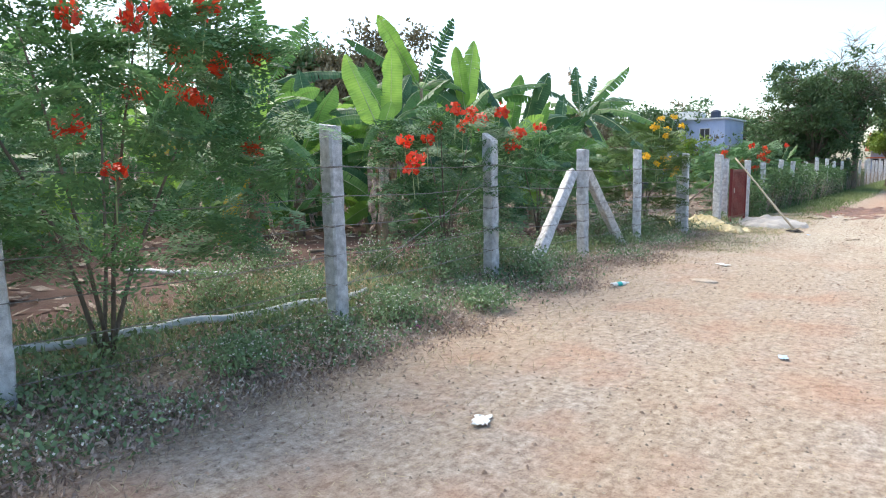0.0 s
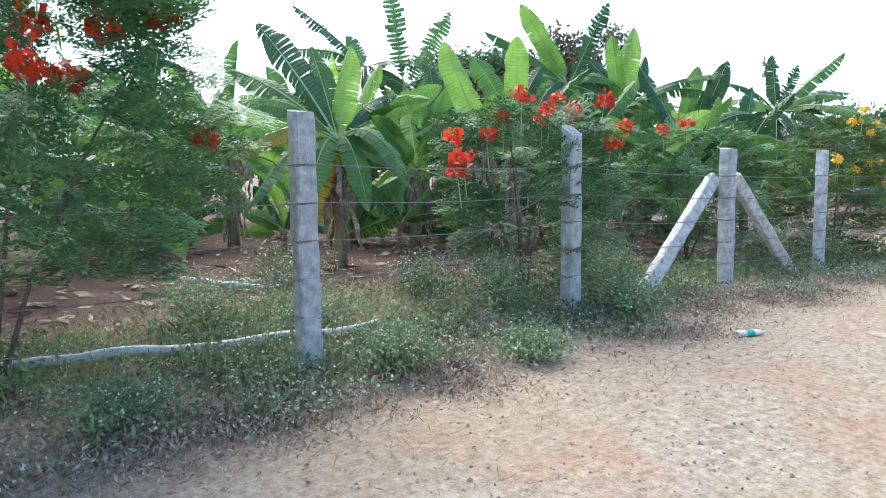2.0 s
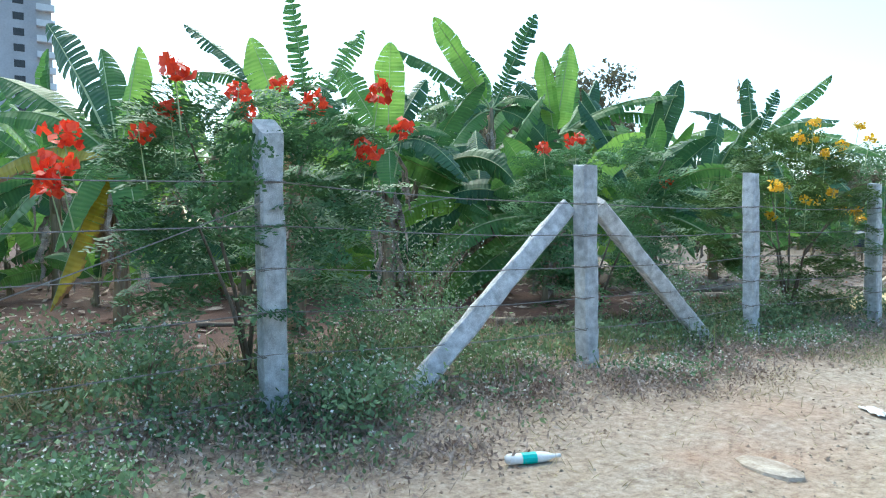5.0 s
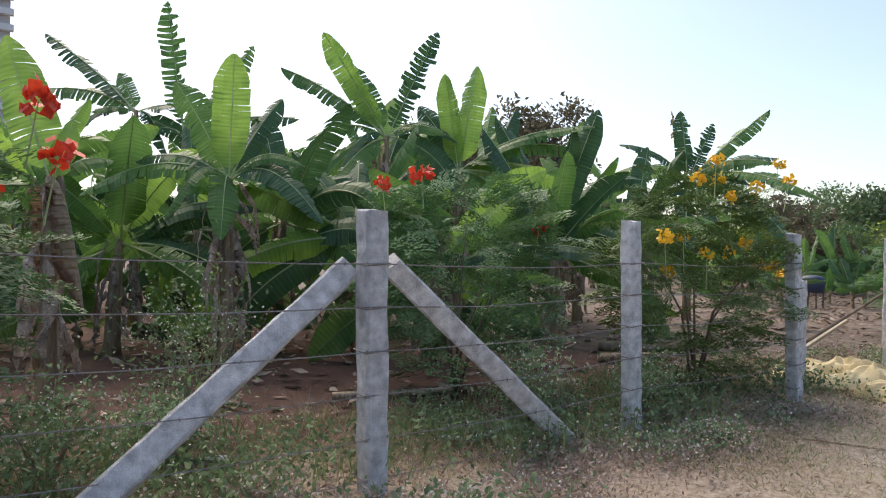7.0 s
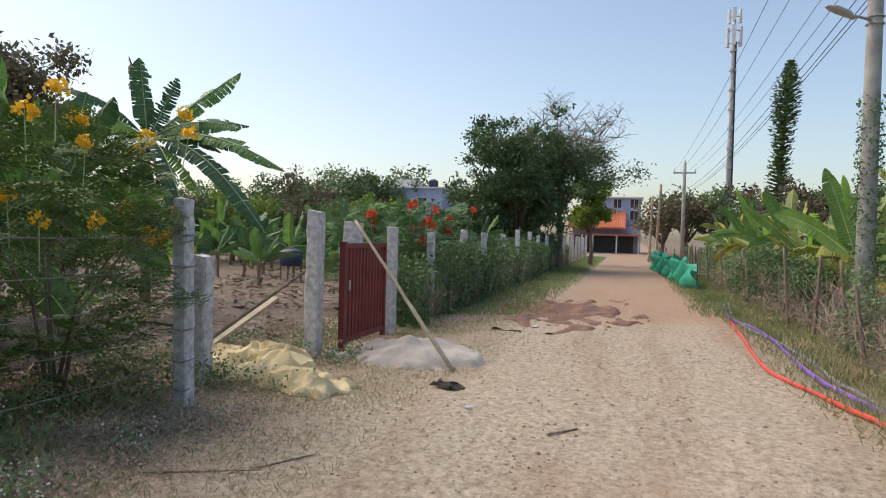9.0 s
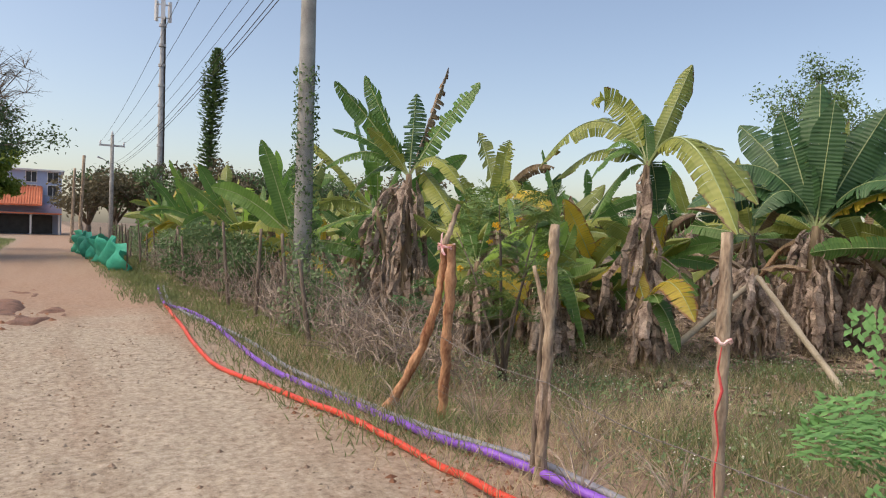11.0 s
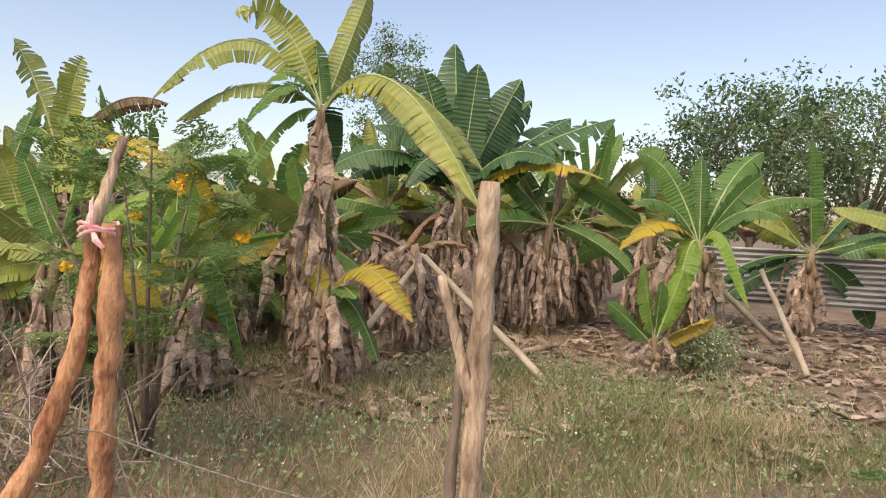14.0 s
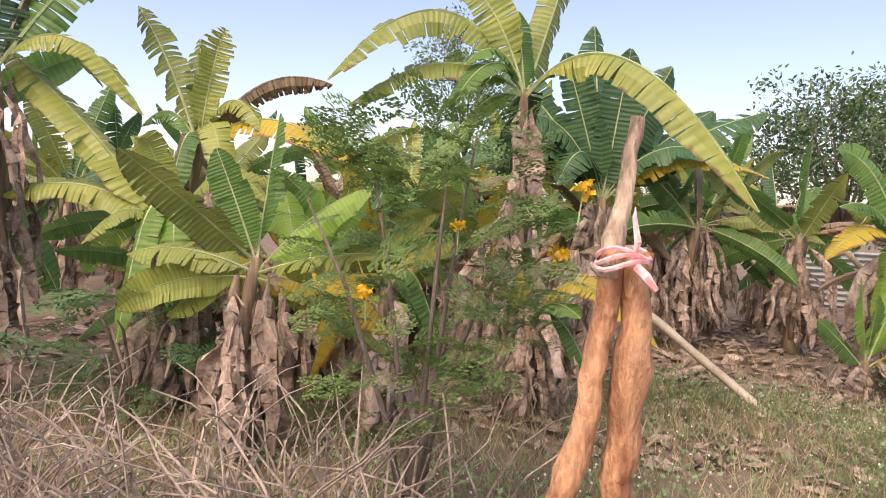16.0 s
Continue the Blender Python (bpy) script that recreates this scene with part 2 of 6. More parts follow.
def earth():
    """Bare earth by place: sandy track, littered verges, red soil darkened for shade under the plants, tilled plot."""
    def build(nt):
        pos = nt.nodes.new("ShaderNodeNewGeometry").outputs["Position"]
        sep = nt.nodes.new("ShaderNodeSeparateXYZ")
        nt.links.new(pos, sep.inputs[0])
        x, y = sep.outputs[0], sep.outputs[1]
        wide, mid = noise_tex(nt, pos, 0.55, 5.0, 0.6), noise_tex(nt, pos, 2.6, 5.0, 0.65)
        grit, fine = noise_tex(nt, pos, 17, 7.0, 0.78), noise_tex(nt, pos, 140, 3.0, 0.7)
        lane = noise_tex(nt, stretched(nt, pos, 1.3, 0.16, 1), 1.0, 4.0, 0.6)
        sand = ramp(nt, grit, [(0.34, (0.207, 0.153, 0.110)), (0.48, (0.324, 0.259, 0.194)), (0.64, (0.432, 0.360, 0.284))])
        gravel = ramp(nt, grit, [(0.36, (0.180, 0.149, 0.126)), (0.50, (0.333, 0.288, 0.243)), (0.64, (0.468, 0.414, 0.360))])
        red = ramp(nt, grit, [(0.3, (0.26, 0.155, 0.105)), (0.7, (0.43, 0.285, 0.2))])
        road = mixc(nt, ramp(nt, lane, [(0.45, (0, 0, 0)), (0.62, (0.85, 0.85, 0.85))]), sand, gravel)
        blot = ramp(nt, maths(nt, "MULTIPLY", wide, maths(nt, "ADD", lane, 0.55)), [(0.5, (0, 0, 0)), (0.66, (0.8, 0.8, 0.8))])
        road = mixc(nt, blot, road, red)
        crumbs = ramp(nt, noise_tex(nt, pos, 55, 3.0, 0.7), [(0.3, (0.8, 0.77, 0.75)), (0.42, (1, 1, 1))])
        road = mixc(nt, 1.0, road, crumbs, "MULTIPLY")
        tread = ramp(nt, noise_tex(nt, stretched(nt, pos, 1.5, 0.6, 1), 11.0, 8.0, 0.8), [(0.36, (0.72, 0.66, 0.62)), (0.5, (1, 1, 1)), (0.66, (1.18, 1.17, 1.15))])
        road = mixc(nt, 1.0, road, tread, "MULTIPLY")
        speck = ramp(nt, noise_tex(nt, pos, 95, 4.0, 0.8), [(0.36, (0.55, 0.5, 0.46)), (0.46, (1, 1, 1)), (0.6, (1, 1, 1)), (0.68, (1.3, 1.3, 1.28))])
        road = mixc(nt, 0.8, road, speck, "MULTIPLY")
        pale = ramp(nt, grit, [(0.36, (0.24, 0.2, 0.155)), (0.5, (0.42, 0.365, 0.285)), (0.64, (0.55, 0.49, 0.4))])
        worn = maths(nt, "MULTIPLY", maths(nt, "MULTIPLY", maths(nt, "SUBTRACT", y, 8.5), 0.16, True), ramp(nt, lane, [(0.36, (0.15, 0.15, 0.15)), (0.52, (0.85, 0.85, 0.85))]))
        road = mixc(nt, worn, road, mixc(nt, 0.7, pale, mixc(nt, 1.0, pale, tread, "MULTIPLY")))
        far = maths(nt, "MULTIPLY", maths(nt, "SUBTRACT", maths(nt, "ADD", y, maths(nt, "MULTIPLY", wide, 8.0)), 24.5), 0.25, True)
        road = mixc(nt, maths(nt, "MULTIPLY", far, 0.75), road, red)
        verge = ramp(nt, grit, [(0.35, (0.16, 0.115, 0.088)), (0.5, (0.34, 0.265, 0.2)), (0.65, (0.52, 0.43, 0.34))])
        # red soil, with the grove's shade put into its dark colour
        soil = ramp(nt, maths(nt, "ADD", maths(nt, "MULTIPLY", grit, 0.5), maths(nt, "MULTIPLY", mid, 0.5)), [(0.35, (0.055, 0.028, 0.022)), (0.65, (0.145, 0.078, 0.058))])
        tilled = ramp(nt, maths(nt, "ADD", maths(nt, "MULTIPLY", grit, 0.5), maths(nt, "MULTIPLY", mid, 0.5)), [(0.35, (0.09, 0.067, 0.053)), (0.65, (0.27, 0.215, 0.165))])
        right = ramp(nt, maths(nt, "ADD", maths(nt, "MULTIPLY", grit, 0.5), maths(nt, "MULTIPLY", mid, 0.5)), [(0.35, (0.09, 0.062, 0.044)), (0.65, (0.29, 0.225, 0.16))])
        ragged = maths(nt, "MULTIPLY", maths(nt, "SUBTRACT", mid, 0.5), 1.6)
        lx = maths(nt, "ADD", x, ragged)
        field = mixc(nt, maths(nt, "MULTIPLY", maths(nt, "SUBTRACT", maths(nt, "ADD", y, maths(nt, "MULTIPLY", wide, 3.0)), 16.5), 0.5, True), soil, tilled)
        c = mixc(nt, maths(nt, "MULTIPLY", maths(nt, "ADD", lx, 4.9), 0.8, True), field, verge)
        pinch = maths(nt, "MULTIPLY", maths(nt, "MULTIPLY", maths(nt, "SUBTRACT", y, 19.0), 0.14, True), 1.0)
        lroad = maths(nt, "SUBTRACT", lx, pinch)
        rroad = maths(nt, "ADD", lx, maths(nt, "MULTIPLY", pinch, 0.35))
        c = mixc(nt, maths(nt, "MULTIPLY", maths(nt, "ADD", lroad, 2.6), 1.3, True), c, road)
        c = mixc(nt, maths(nt, "MULTIPLY", maths(nt, "SUBTRACT", rroad, 1.75), 1.2, True), c, mixc(nt, 0.5, verge, red))
        c = mixc(nt, maths(nt, "MULTIPLY", maths(nt, "SUBTRACT", lx, 3.0), 0.9, True), c, right)
        h = maths(nt, "ADD", maths(nt, "MULTIPLY", grit, 0.7), maths(nt, "MULTIPLY", fine, 0.3))
        return c, h, 0.7
    return shader("earth", build, 0.95)


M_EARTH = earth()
M_MUD = two_tone("wet_red_mud", (0.1, 0.05, 0.033), (0.29, 0.155, 0.1), 4, 40, 0.65, 0.8, vary=0.1)


# ---- mesh helpers ----
class Geo:
    """Collects vertices, faces and uv pairs for one mesh."""

    def __init__(self):
        self.v, self.f, self.uv = [], [], []

    def add(self, verts, faces, uvs=None):
        n = len(self.v)
        self.v.extend(verts)
        self.f.extend([tuple(i + n for i in f) for f in faces])
        self.uv.extend(uvs if uvs else [(0.0, 0.0)] * len(verts))

    def tube(self, pts, radii, sides=6, cap=True, squash=1.0):
        pts = [Vector(p) for p in pts]
        n = len(pts)
        ref = Vector((0.31, 0.17, 0.94))
        vs = []
        for i, p in enumerate(pts):
            d = (pts[min(i + 1, n - 1)] - pts[max(i - 1, 0)]).normalized()
            a = d.cross(ref)
            if a.length < 0.05:
                a = d.cross(Vector((1, 0, 0)))
            a.normalize()
            b = d.cross(a)
            r = radii[i] if isinstance(radii, (list, tuple)) else radii
            for k in range(sides):
                t = 2 * math.pi * k / sides
                vs.append(tuple(p + (a * math.cos(t) + b * math.sin(t) * squash) * r))
        fs = [(i * sides + k, i * sides + (k + 1) % sides, (i + 1) * sides + (k + 1) % sides, (i + 1) * sides + k) for i in range(n - 1) for k in range(sides)]
        if cap:
            fs += [tuple(range(sides))[::-1], tuple((n - 1) * sides + k for k in range(sides))]
        self.add(vs, fs)

    def block(self, lo, hi, m=None):
        vs = [Vector((x, y, z)) for x in (lo[0], hi[0]) for y in (lo[1], hi[1]) for z in (lo[2], hi[2])]
        if m is not None:
            vs = [m @ v for v in vs]
        self.add([tuple(v) for v in vs], [(0, 1, 3, 2), (4, 6, 7, 5), (0, 4, 5, 1), (2, 3, 7, 6), (0, 2, 6, 4), (1, 5, 7, 3)])

    def mesh(self, name, material, smooth=False):
        me = bpy.data.meshes.new(name)
        me.from_pydata(self.v, [], self.f)
        layer = me.uv_layers.new(name="UVMap")
        idx = np.empty(len(me.loops), dtype=np.int32)
        me.loops.foreach_get("vertex_index", idx)
        layer.data.foreach_set("uv", np.asarray(self.uv, dtype=np.float32)[idx].ravel())
        me.materials.append(material)
        if smooth:
            me.polygons.foreach_set("use_smooth", [True] * len(me.polygons))
        me.update()
        return me


def part(name, geo, material, parent=None, label="", smooth=False):
    me = geo.mesh(name, material, smooth) if isinstance(geo, Geo) else geo
    ob = new(name, me)
    if parent is not None:
        ob.parent = parent
    if label:
        tagged(ob, label)
    return ob


def thing(name, at, label, category, group="", kind=""):
    ob = new(name)
    ob.location = at
    return tagged(ob, label, category, group, kind)


def cards(name, mid, along, across, material):
    """One mesh of leaf-shaped rhombs: centres, half length vectors and half width vectors, each N x 3."""
    n = len(mid)
    v = np.empty((n, 4, 3))
    v[:, 0], v[:, 2] = mid - along, mid + along
    v[:, 1], v[:, 3] = mid + across - along * 0.15, mid - across - along * 0.15
    me = bpy.data.meshes.new(name)
    me.vertices.add(n * 4)
    me.vertices.foreach_set("co", v.ravel())
    me.loops.add(n * 4)
    me.loops.foreach_set("vertex_index", np.arange(n * 4))
    me.polygons.add(n)
    me.polygons.foreach_set("loop_start", np.arange(n) * 4)
    me.materials.append(material)
    me.update(calc_edges=True)
    me.validate()
    return me


def unit(a):
    return a / np.maximum(np.linalg.norm(a, axis=-1, keepdims=True), 1e-6)


def random_cards(name, mid, length, width, material, rng, up=0.3):
    n = len(mid)
    d = unit(rng.normal(size=(n, 3)) + np.array([0, 0, up]))
    s = unit(np.cross(d, rng.normal(size=(n, 3))))
    size = rng.uniform(0.6, 1.3, (n, 1))
    return cards(name, mid, d * size * length / 2, s * size * width / 2, material)


# ---- ground ----
def height(x, y):
    """Ground height: slightly rutted track, raised verge under the fence, low rubble in the plots."""
    base = 0.035 * noise.noise((x * 0.35, y * 0.35, 0)) + 0.026 * noise.noise((x * 1.4, y * 0.9, 3)) + 0.014 * noise.noise((x * 4.5, y * 3.5, 7))
    if x < -2.6:
        k = min(1.0, (-2.6 - x) / 0.9)
        base += 0.1 * k * max(0.0, min(1.0, (11.5 - y) / 4))
        base += k * 0.04 * noise.noise((x * 2.2, y * 2.2, 11))
    if x > 2.4:
        base += min(1.0, x - 2.4) * 0.05 * noise.noise((x * 1.8, y * 1.8, 5))
    near = max(0.0, 1 - max(abs(x) - 14, abs(y - 16) - 22, 0) / 10)
    return base * near


def build_ground():
    def axis(lo, hi, step):
        inner = list(np.arange(lo, hi + step / 2, step))
        out, d = [], step
        while len(out) < 34:
            d *= 1.22
            out.append(d)
        reach = np.cumsum(out)
        return [lo - r for r in reach[::-1]] + inner + [hi + r for r in reach]
    xs, ys = axis(-9.0, 9.0, 0.11), axis(-2.0, 27.0, 0.11)
    zs = [[height(x, y) for x in xs] for y in ys]
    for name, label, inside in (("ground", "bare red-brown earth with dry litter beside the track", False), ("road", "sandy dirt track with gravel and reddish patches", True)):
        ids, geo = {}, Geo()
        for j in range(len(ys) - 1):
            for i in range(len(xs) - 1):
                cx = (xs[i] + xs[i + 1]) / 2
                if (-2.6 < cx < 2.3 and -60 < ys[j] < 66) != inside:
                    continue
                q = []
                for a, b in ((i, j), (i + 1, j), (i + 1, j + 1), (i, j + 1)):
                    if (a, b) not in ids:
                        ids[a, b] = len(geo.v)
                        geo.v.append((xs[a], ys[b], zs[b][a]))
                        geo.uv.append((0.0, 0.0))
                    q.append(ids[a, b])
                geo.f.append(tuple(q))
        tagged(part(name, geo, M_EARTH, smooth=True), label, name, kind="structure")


build_ground()


# ---- fences ----
def granite_post(parent, name, foot, top, width, seed, slant=0.0, tilt=None):
    """Rough-split granite bar from foot to top, with chipped edges."""
    rng = random.Random(seed)
    foot, top = Vector(foot), Vector(top)
    d = (top - foot).normalized()
    a = d.cross(Vector((0, 1, 0))).normalized()
    b = d.cross(a)
    if tilt is not None:
        rise = (Vector((0, 0, 1)) - d * d.z).normalized()
        a = Vector((1, 0, 0)) * math.cos(tilt) + rise * math.sin(tilt)
        a = (a - d * a.dot(d)).normalized()
        b = d.cross(a)
    geo, rows = Geo(), 17
    ring = [(1, 0.78), (0.78, 1), (-0.78, 1), (-1, 0.78), (-1, -0.78), (-0.78, -1), (0.78, -1), (1, -0.78)]
    vs = []
    for i in range(rows):
        p = foot.lerp(top, i / (rows - 1))
        for u, v in ring:
            w = width / 2 * (1 + rng.uniform(-0.07, 0.07))
            q = p + a * u * w + b * v * w
            if i == rows - 1:
                q += d * slant * u + d * rng.uniform(-0.008, 0.008)
            vs.append(tuple(q))
    fs = [(i * 8 + k, i * 8 + (k + 1) % 8, i * 8 + 8 + (k + 1) % 8, i * 8 + 8 + k) for i in range(rows - 1) for k in range(8)]
    fs.append(tuple((rows - 1) * 8 + k for k in range(8)))
    geo.add(vs, fs)
    return part(name, geo, M_GRANITE, parent)


WIRE_Z = (0.14, 0.38, 0.64, 0.9, 1.16, 1.42)


def barbed_wire(parent, pts, seed, barbs=True, r=0.004):
    rng = random.Random(seed)
    geo = Geo()
    line = []
    for a, b in zip(pts, pts[1:]):
        a, b = Vector(a), Vector(b)
        for k in range(6):
            p = a.lerp(b, k / 6)
            line.append(p + Vector((0, 0, -0.03 * math.sin(math.pi * k / 6) + rng.uniform(-0.004, 0.004))))
    line.append(Vector(pts[-1]))
    geo.tube(line, r, 4, False)
    if barbs:
        for a, b in zip(line, line[1:]):
            n = max(1, int((b - a).length / 0.13))
            for k in range(n):
                p = a.lerp(b, (k + 0.5) / n)
                for s in (-1, 1):
                    w = Vector((rng.uniform(-1, 1), rng.uniform(-0.4, 0.4), rng.uniform(-1, 1))).normalized() * 0.013
                    geo.tube([p - w, p + w], 0.0022, 3, False)
    return part("wire", geo, M_WIRE, parent)


def left_fence():
    fence = thing("wire_fence", (0, 0, 0), "rough granite post fence strung with six rusty barbed wires", "fence")
    spots = [(-3.33, 1.66, 1.8), (-3.24, 4.36, 1.88), (-3.4, 7.17, 1.86), (-3.46, 9.91, 1.74), (-3.56, 12.46, 1.77), (-3.43, 14.9, 1.72)]
    spots = [(-3.3, -3.9, 1.75), (-3.32, -1.1, 1.78)] + spots
    for i, (x, y, z) in enumerate(spots):
        granite_post(fence, "post", (x + 0.02, y + 0.01, -0.1), (x - 0.01, y, z), 0.15 if i < 6 else 0.13, i, 0.05 if i == 4 else 0.008)
        for h in WIRE_Z:
            g = Geo()
            w = 0.079
            ring = [(x + w * a, y + w * b, h + 0.1 * (y < 8) + 0.012 * c) for a, b, c in ((1, 1, 0), (-1, 1, 1), (-1, -1, 0), (1, -1, -1), (1, 1, 0))]
            g.tube(ring, 0.0045, 4, False)
            part("wire_tie", g, M_WIRE, fence)
    granite_post(fence, "brace", (-3.32, 8.0, 0.0), (-3.6, 9.82, 1.38), 0.15, 50, tilt=0.45)
    granite_post(fence, "brace", (-3.53, 11.75, 0.0), (-3.46, 10.02, 1.42), 0.14, 51, tilt=-0.35)
    for i, h in enumerate(WIRE_Z):
        barbed_wire(fence, [(x + 0.082, y, h + 0.1 * (y < 8)) for x, y, z in spots], 70 + i)
    barbed_wire(fence, [(-3.3, 7.1, 1.4), (-3.15, 4.4, 0.45)], 80, False)
    # the run past the gate
    far = thing("wire_fence", (0, 0, 0), "line of granite fence posts overgrown with creepers along the track", "fence")
    rng = random.Random(4)
    run = []
    y = 21.8
    while y < 62:
        x = -3.3 - 0.1 * rng.random() + (y - 21.8) * 0.012
        z = 1.6 + rng.uniform(-0.12, 0.12)
        granite_post(far, "post", (x, y, -0.1), (x + rng.uniform(-0.04, 0.04), y, z), 0.13, int(y * 10), 0.006)
        run.append((x + 0.07, y, 0))
        y += 2.3 + rng.uniform(-0.2, 0.2)
    for i, h in enumerate((0.4, 0.8, 1.15, 1.45)):
        barbed_wire(far, [(x, y, h) for x, y, z in run], 90 + i, False)


left_fence()


def pole(geo, a, b, r0, r1, seed, rows=14, sides=9, knots=3, bend=(0, 0, 0)):
    """A crooked round timber from a to b, bowed by bend in its middle."""
    rng = random.Random(seed)
    a, b = Vector(a), Vector(b)
    marks = [rng.random() for _ in range(knots)]
    pts, rad = [], []
    for i in range(rows):
        t = i / (rows - 1)
        off = Vector((rng.uniform(-1, 1), rng.uniform(-1, 1), 0)) * 0.18 * r0
        bulge = 1 + 0.18 * sum(math.exp(-((t - m) / 0.035) ** 2) for m in marks)
        pts.append(a.lerp(b, t) + off + Vector(bend) * 4 * t * (1 - t))
        rad.append((r0 + (r1 - r0) * t) * bulge * rng.uniform(0.95, 1.05))
    geo.tube(pts, rad, sides)


def right_fence():
    # single weathered post with a cloth tie and red tape
    p = thing("timber_post", (2.5, 13.44, 0), "split weathered timber fence post with red tape", "fence post")
    g = Geo()
    pole(g, (0, 0, -0.1), (0.02, 0.02, 1.4), 0.027, 0.022, 1, 26, 10, 4)
    part("shaft", g, M_POLE_PALE, p, smooth=True)
    g = Geo()
    g.tube([(0.028 * math.cos(a), 0.028 * math.sin(a), 1.0 + 0.01 * math.sin(3 * a)) for a in np.linspace(0, 6.3, 14)], 0.006, 4, False)
    part("cloth_tie", g, M_TIE, p)
    g = Geo()
    g.tube([(-0.026, -0.012, 0.98), (-0.034, -0.006, 0.9), (-0.024, -0.02, 0.82), (-0.036, -0.004, 0.74), (-0.026, -0.016, 0.62), (-0.037, -0.01, 0.52), (-0.028, -0.012, 0.4)], [0.002, 0.004, 0.006, 0.005, 0.003, 0.005, 0.002], 5)
    part("red_tape", g, M_REDTIE, p, "torn strip of red tape")
    # forked cut trunk
    p = thing("forked_stake", (2.69, 14.66, 0), "forked pale tree trunk used as a fence stake", "fence post")
    g = Geo()
    pole(g, (0.0, 0.05, -0.1), (0.01, 0.0, 1.43), 0.036, 0.023, 2, 30, 11, 6)
    part("trunk", g, M_POLE_PALE, p, smooth=True)
    g = Geo()
    pole(g, (0.0, 0.03, 0.88), (-0.05, 0.1, 1.2), 0.016, 0.011, 3, 12, 8, 2)
    part("limb", g, M_POLE_PALE, p, smooth=True)
    g = Geo()
    pole(g, (-0.02, 0.1, -0.1), (-0.005, 0.06, 0.98), 0.019, 0.012, 5, 16, 8, 3)
    part("side_stem", g, M_BARK, p, smooth=True)
    # loose bark strips
    rng = random.Random(4)
    for k in range(7):
        a = rng.uniform(0, 6.28)
        z = rng.uniform(0.15, 1.1)
        o = Vector((math.cos(a), math.sin(a), 0))
        q = Vector((0.004, 0.045 - 0.03 * z, z))
        g = Geo()
        g.tube([q + o * 0.028, q + o * 0.036 + Vector((0, 0, 0.07)), q + o * 0.034 + Vector((0, 0, 0.16)), q + o * 0.03 + Vector((0, 0, 0.22))], [0.004, 0.013, 0.011, 0.003], 5, True, 0.4)
        part("bark_strip", g, M_SKIRT, p)
    # pair of peeled poles tied together
    p = thing("timber_post", (2.84, 15.95, 0), "orange-brown peeled fence post with grey bark patch", "fence post")
    g = Geo()
    pole(g, (0.02, 0.13, -0.1), (0.0, 0.02, 1.28), 0.038, 0.033, 6, 34, 12, 7, (-0.01, -0.03, 0))
    part("shaft", g, M_POLE, p, smooth=True)
    p2 = thing("leaning_prop", (2.84, 15.95, 0), "peeled orange pole leaning against the fence post", "prop")
    g = Geo()
    pole(g, (-0.33, 0.45, -0.05), (-0.035, 0.075, 1.28), 0.034, 0.026, 7, 34, 12, 8, (0.085, -0.085, 0))
    part("shaft", g, M_POLE, p2, smooth=True)
    g = Geo()
    pole(g, (-0.045, 0.08, 1.22), (0.06, 0.04, 1.57), 0.024, 0.016, 8, 10, 9, 1)
    part("tip", g, M_POLE_PALE, p2, smooth=True)
    p3 = thing("cloth_knot", (2.82, 16.0, 1.25), "knotted pink and white cloth binding two poles", "cloth")
    g = Geo()
    for k in range(3):
        g.tube([(0.062 * math.cos(a) - 0.01, 0.055 * math.sin(a), 0.012 * k + 0.012 * math.sin(2 * a + k)) for a in np.linspace(0, 6.3, 16)], 0.0055, 5, False)
    g.tube([(-0.06, -0.02, 0.0), (-0.07, -0.03, 0.05), (-0.06, -0.02, 0.1), (-0.05, -0.02, 0.12)], [0.006, 0.008, 0.006, 0.002], 5, squash=0.45)
    g.tube([(-0.06, -0.03, 0.0), (-0.07, -0.05, -0.02), (-0.06, -0.07, -0.045)], [0.009, 0.011, 0.007], 5)
    part("knot", g, M_TIE, p3)
    w = thing("wire_fence", (0, 0, 0), "slack rusty barbed wire strung between timber posts", "fence")
    for i, h in enumerate((0.58,)):
        barbed_wire(w, [(2.45, 10.5, h), (2.46, 13.4, h - 0.02), (2.64, 14.6, h), (2.78, 15.95, h + 0.03), (3.0, 18.5, h)], 120 + i, True, 0.0024)
    # thin stakes along the hedge
    rng = random.Random(9)
    for k in range(22):
        y = 19.2 + k * 1.35 + rng.uniform(-0.3, 0.3)
        x = 2.95 + rng.uniform(-0.15, 0.2)
        s = thing("hedge_stake", (x, y, 0), "thin grey fence stake in a dry hedge", "fence post", "stakes in the dry hedge")
        g = Geo()
        pole(g, (0, 0, -0.1), (rng.uniform(-0.15, 0.15), rng.uniform(-0.2, 0.2), rng.uniform(1.0, 1.45)), 0.032, 0.022, 200 + k, 8, 7, 1)
        part("shaft", g, M_BARK, s, smooth=True)


right_fence()


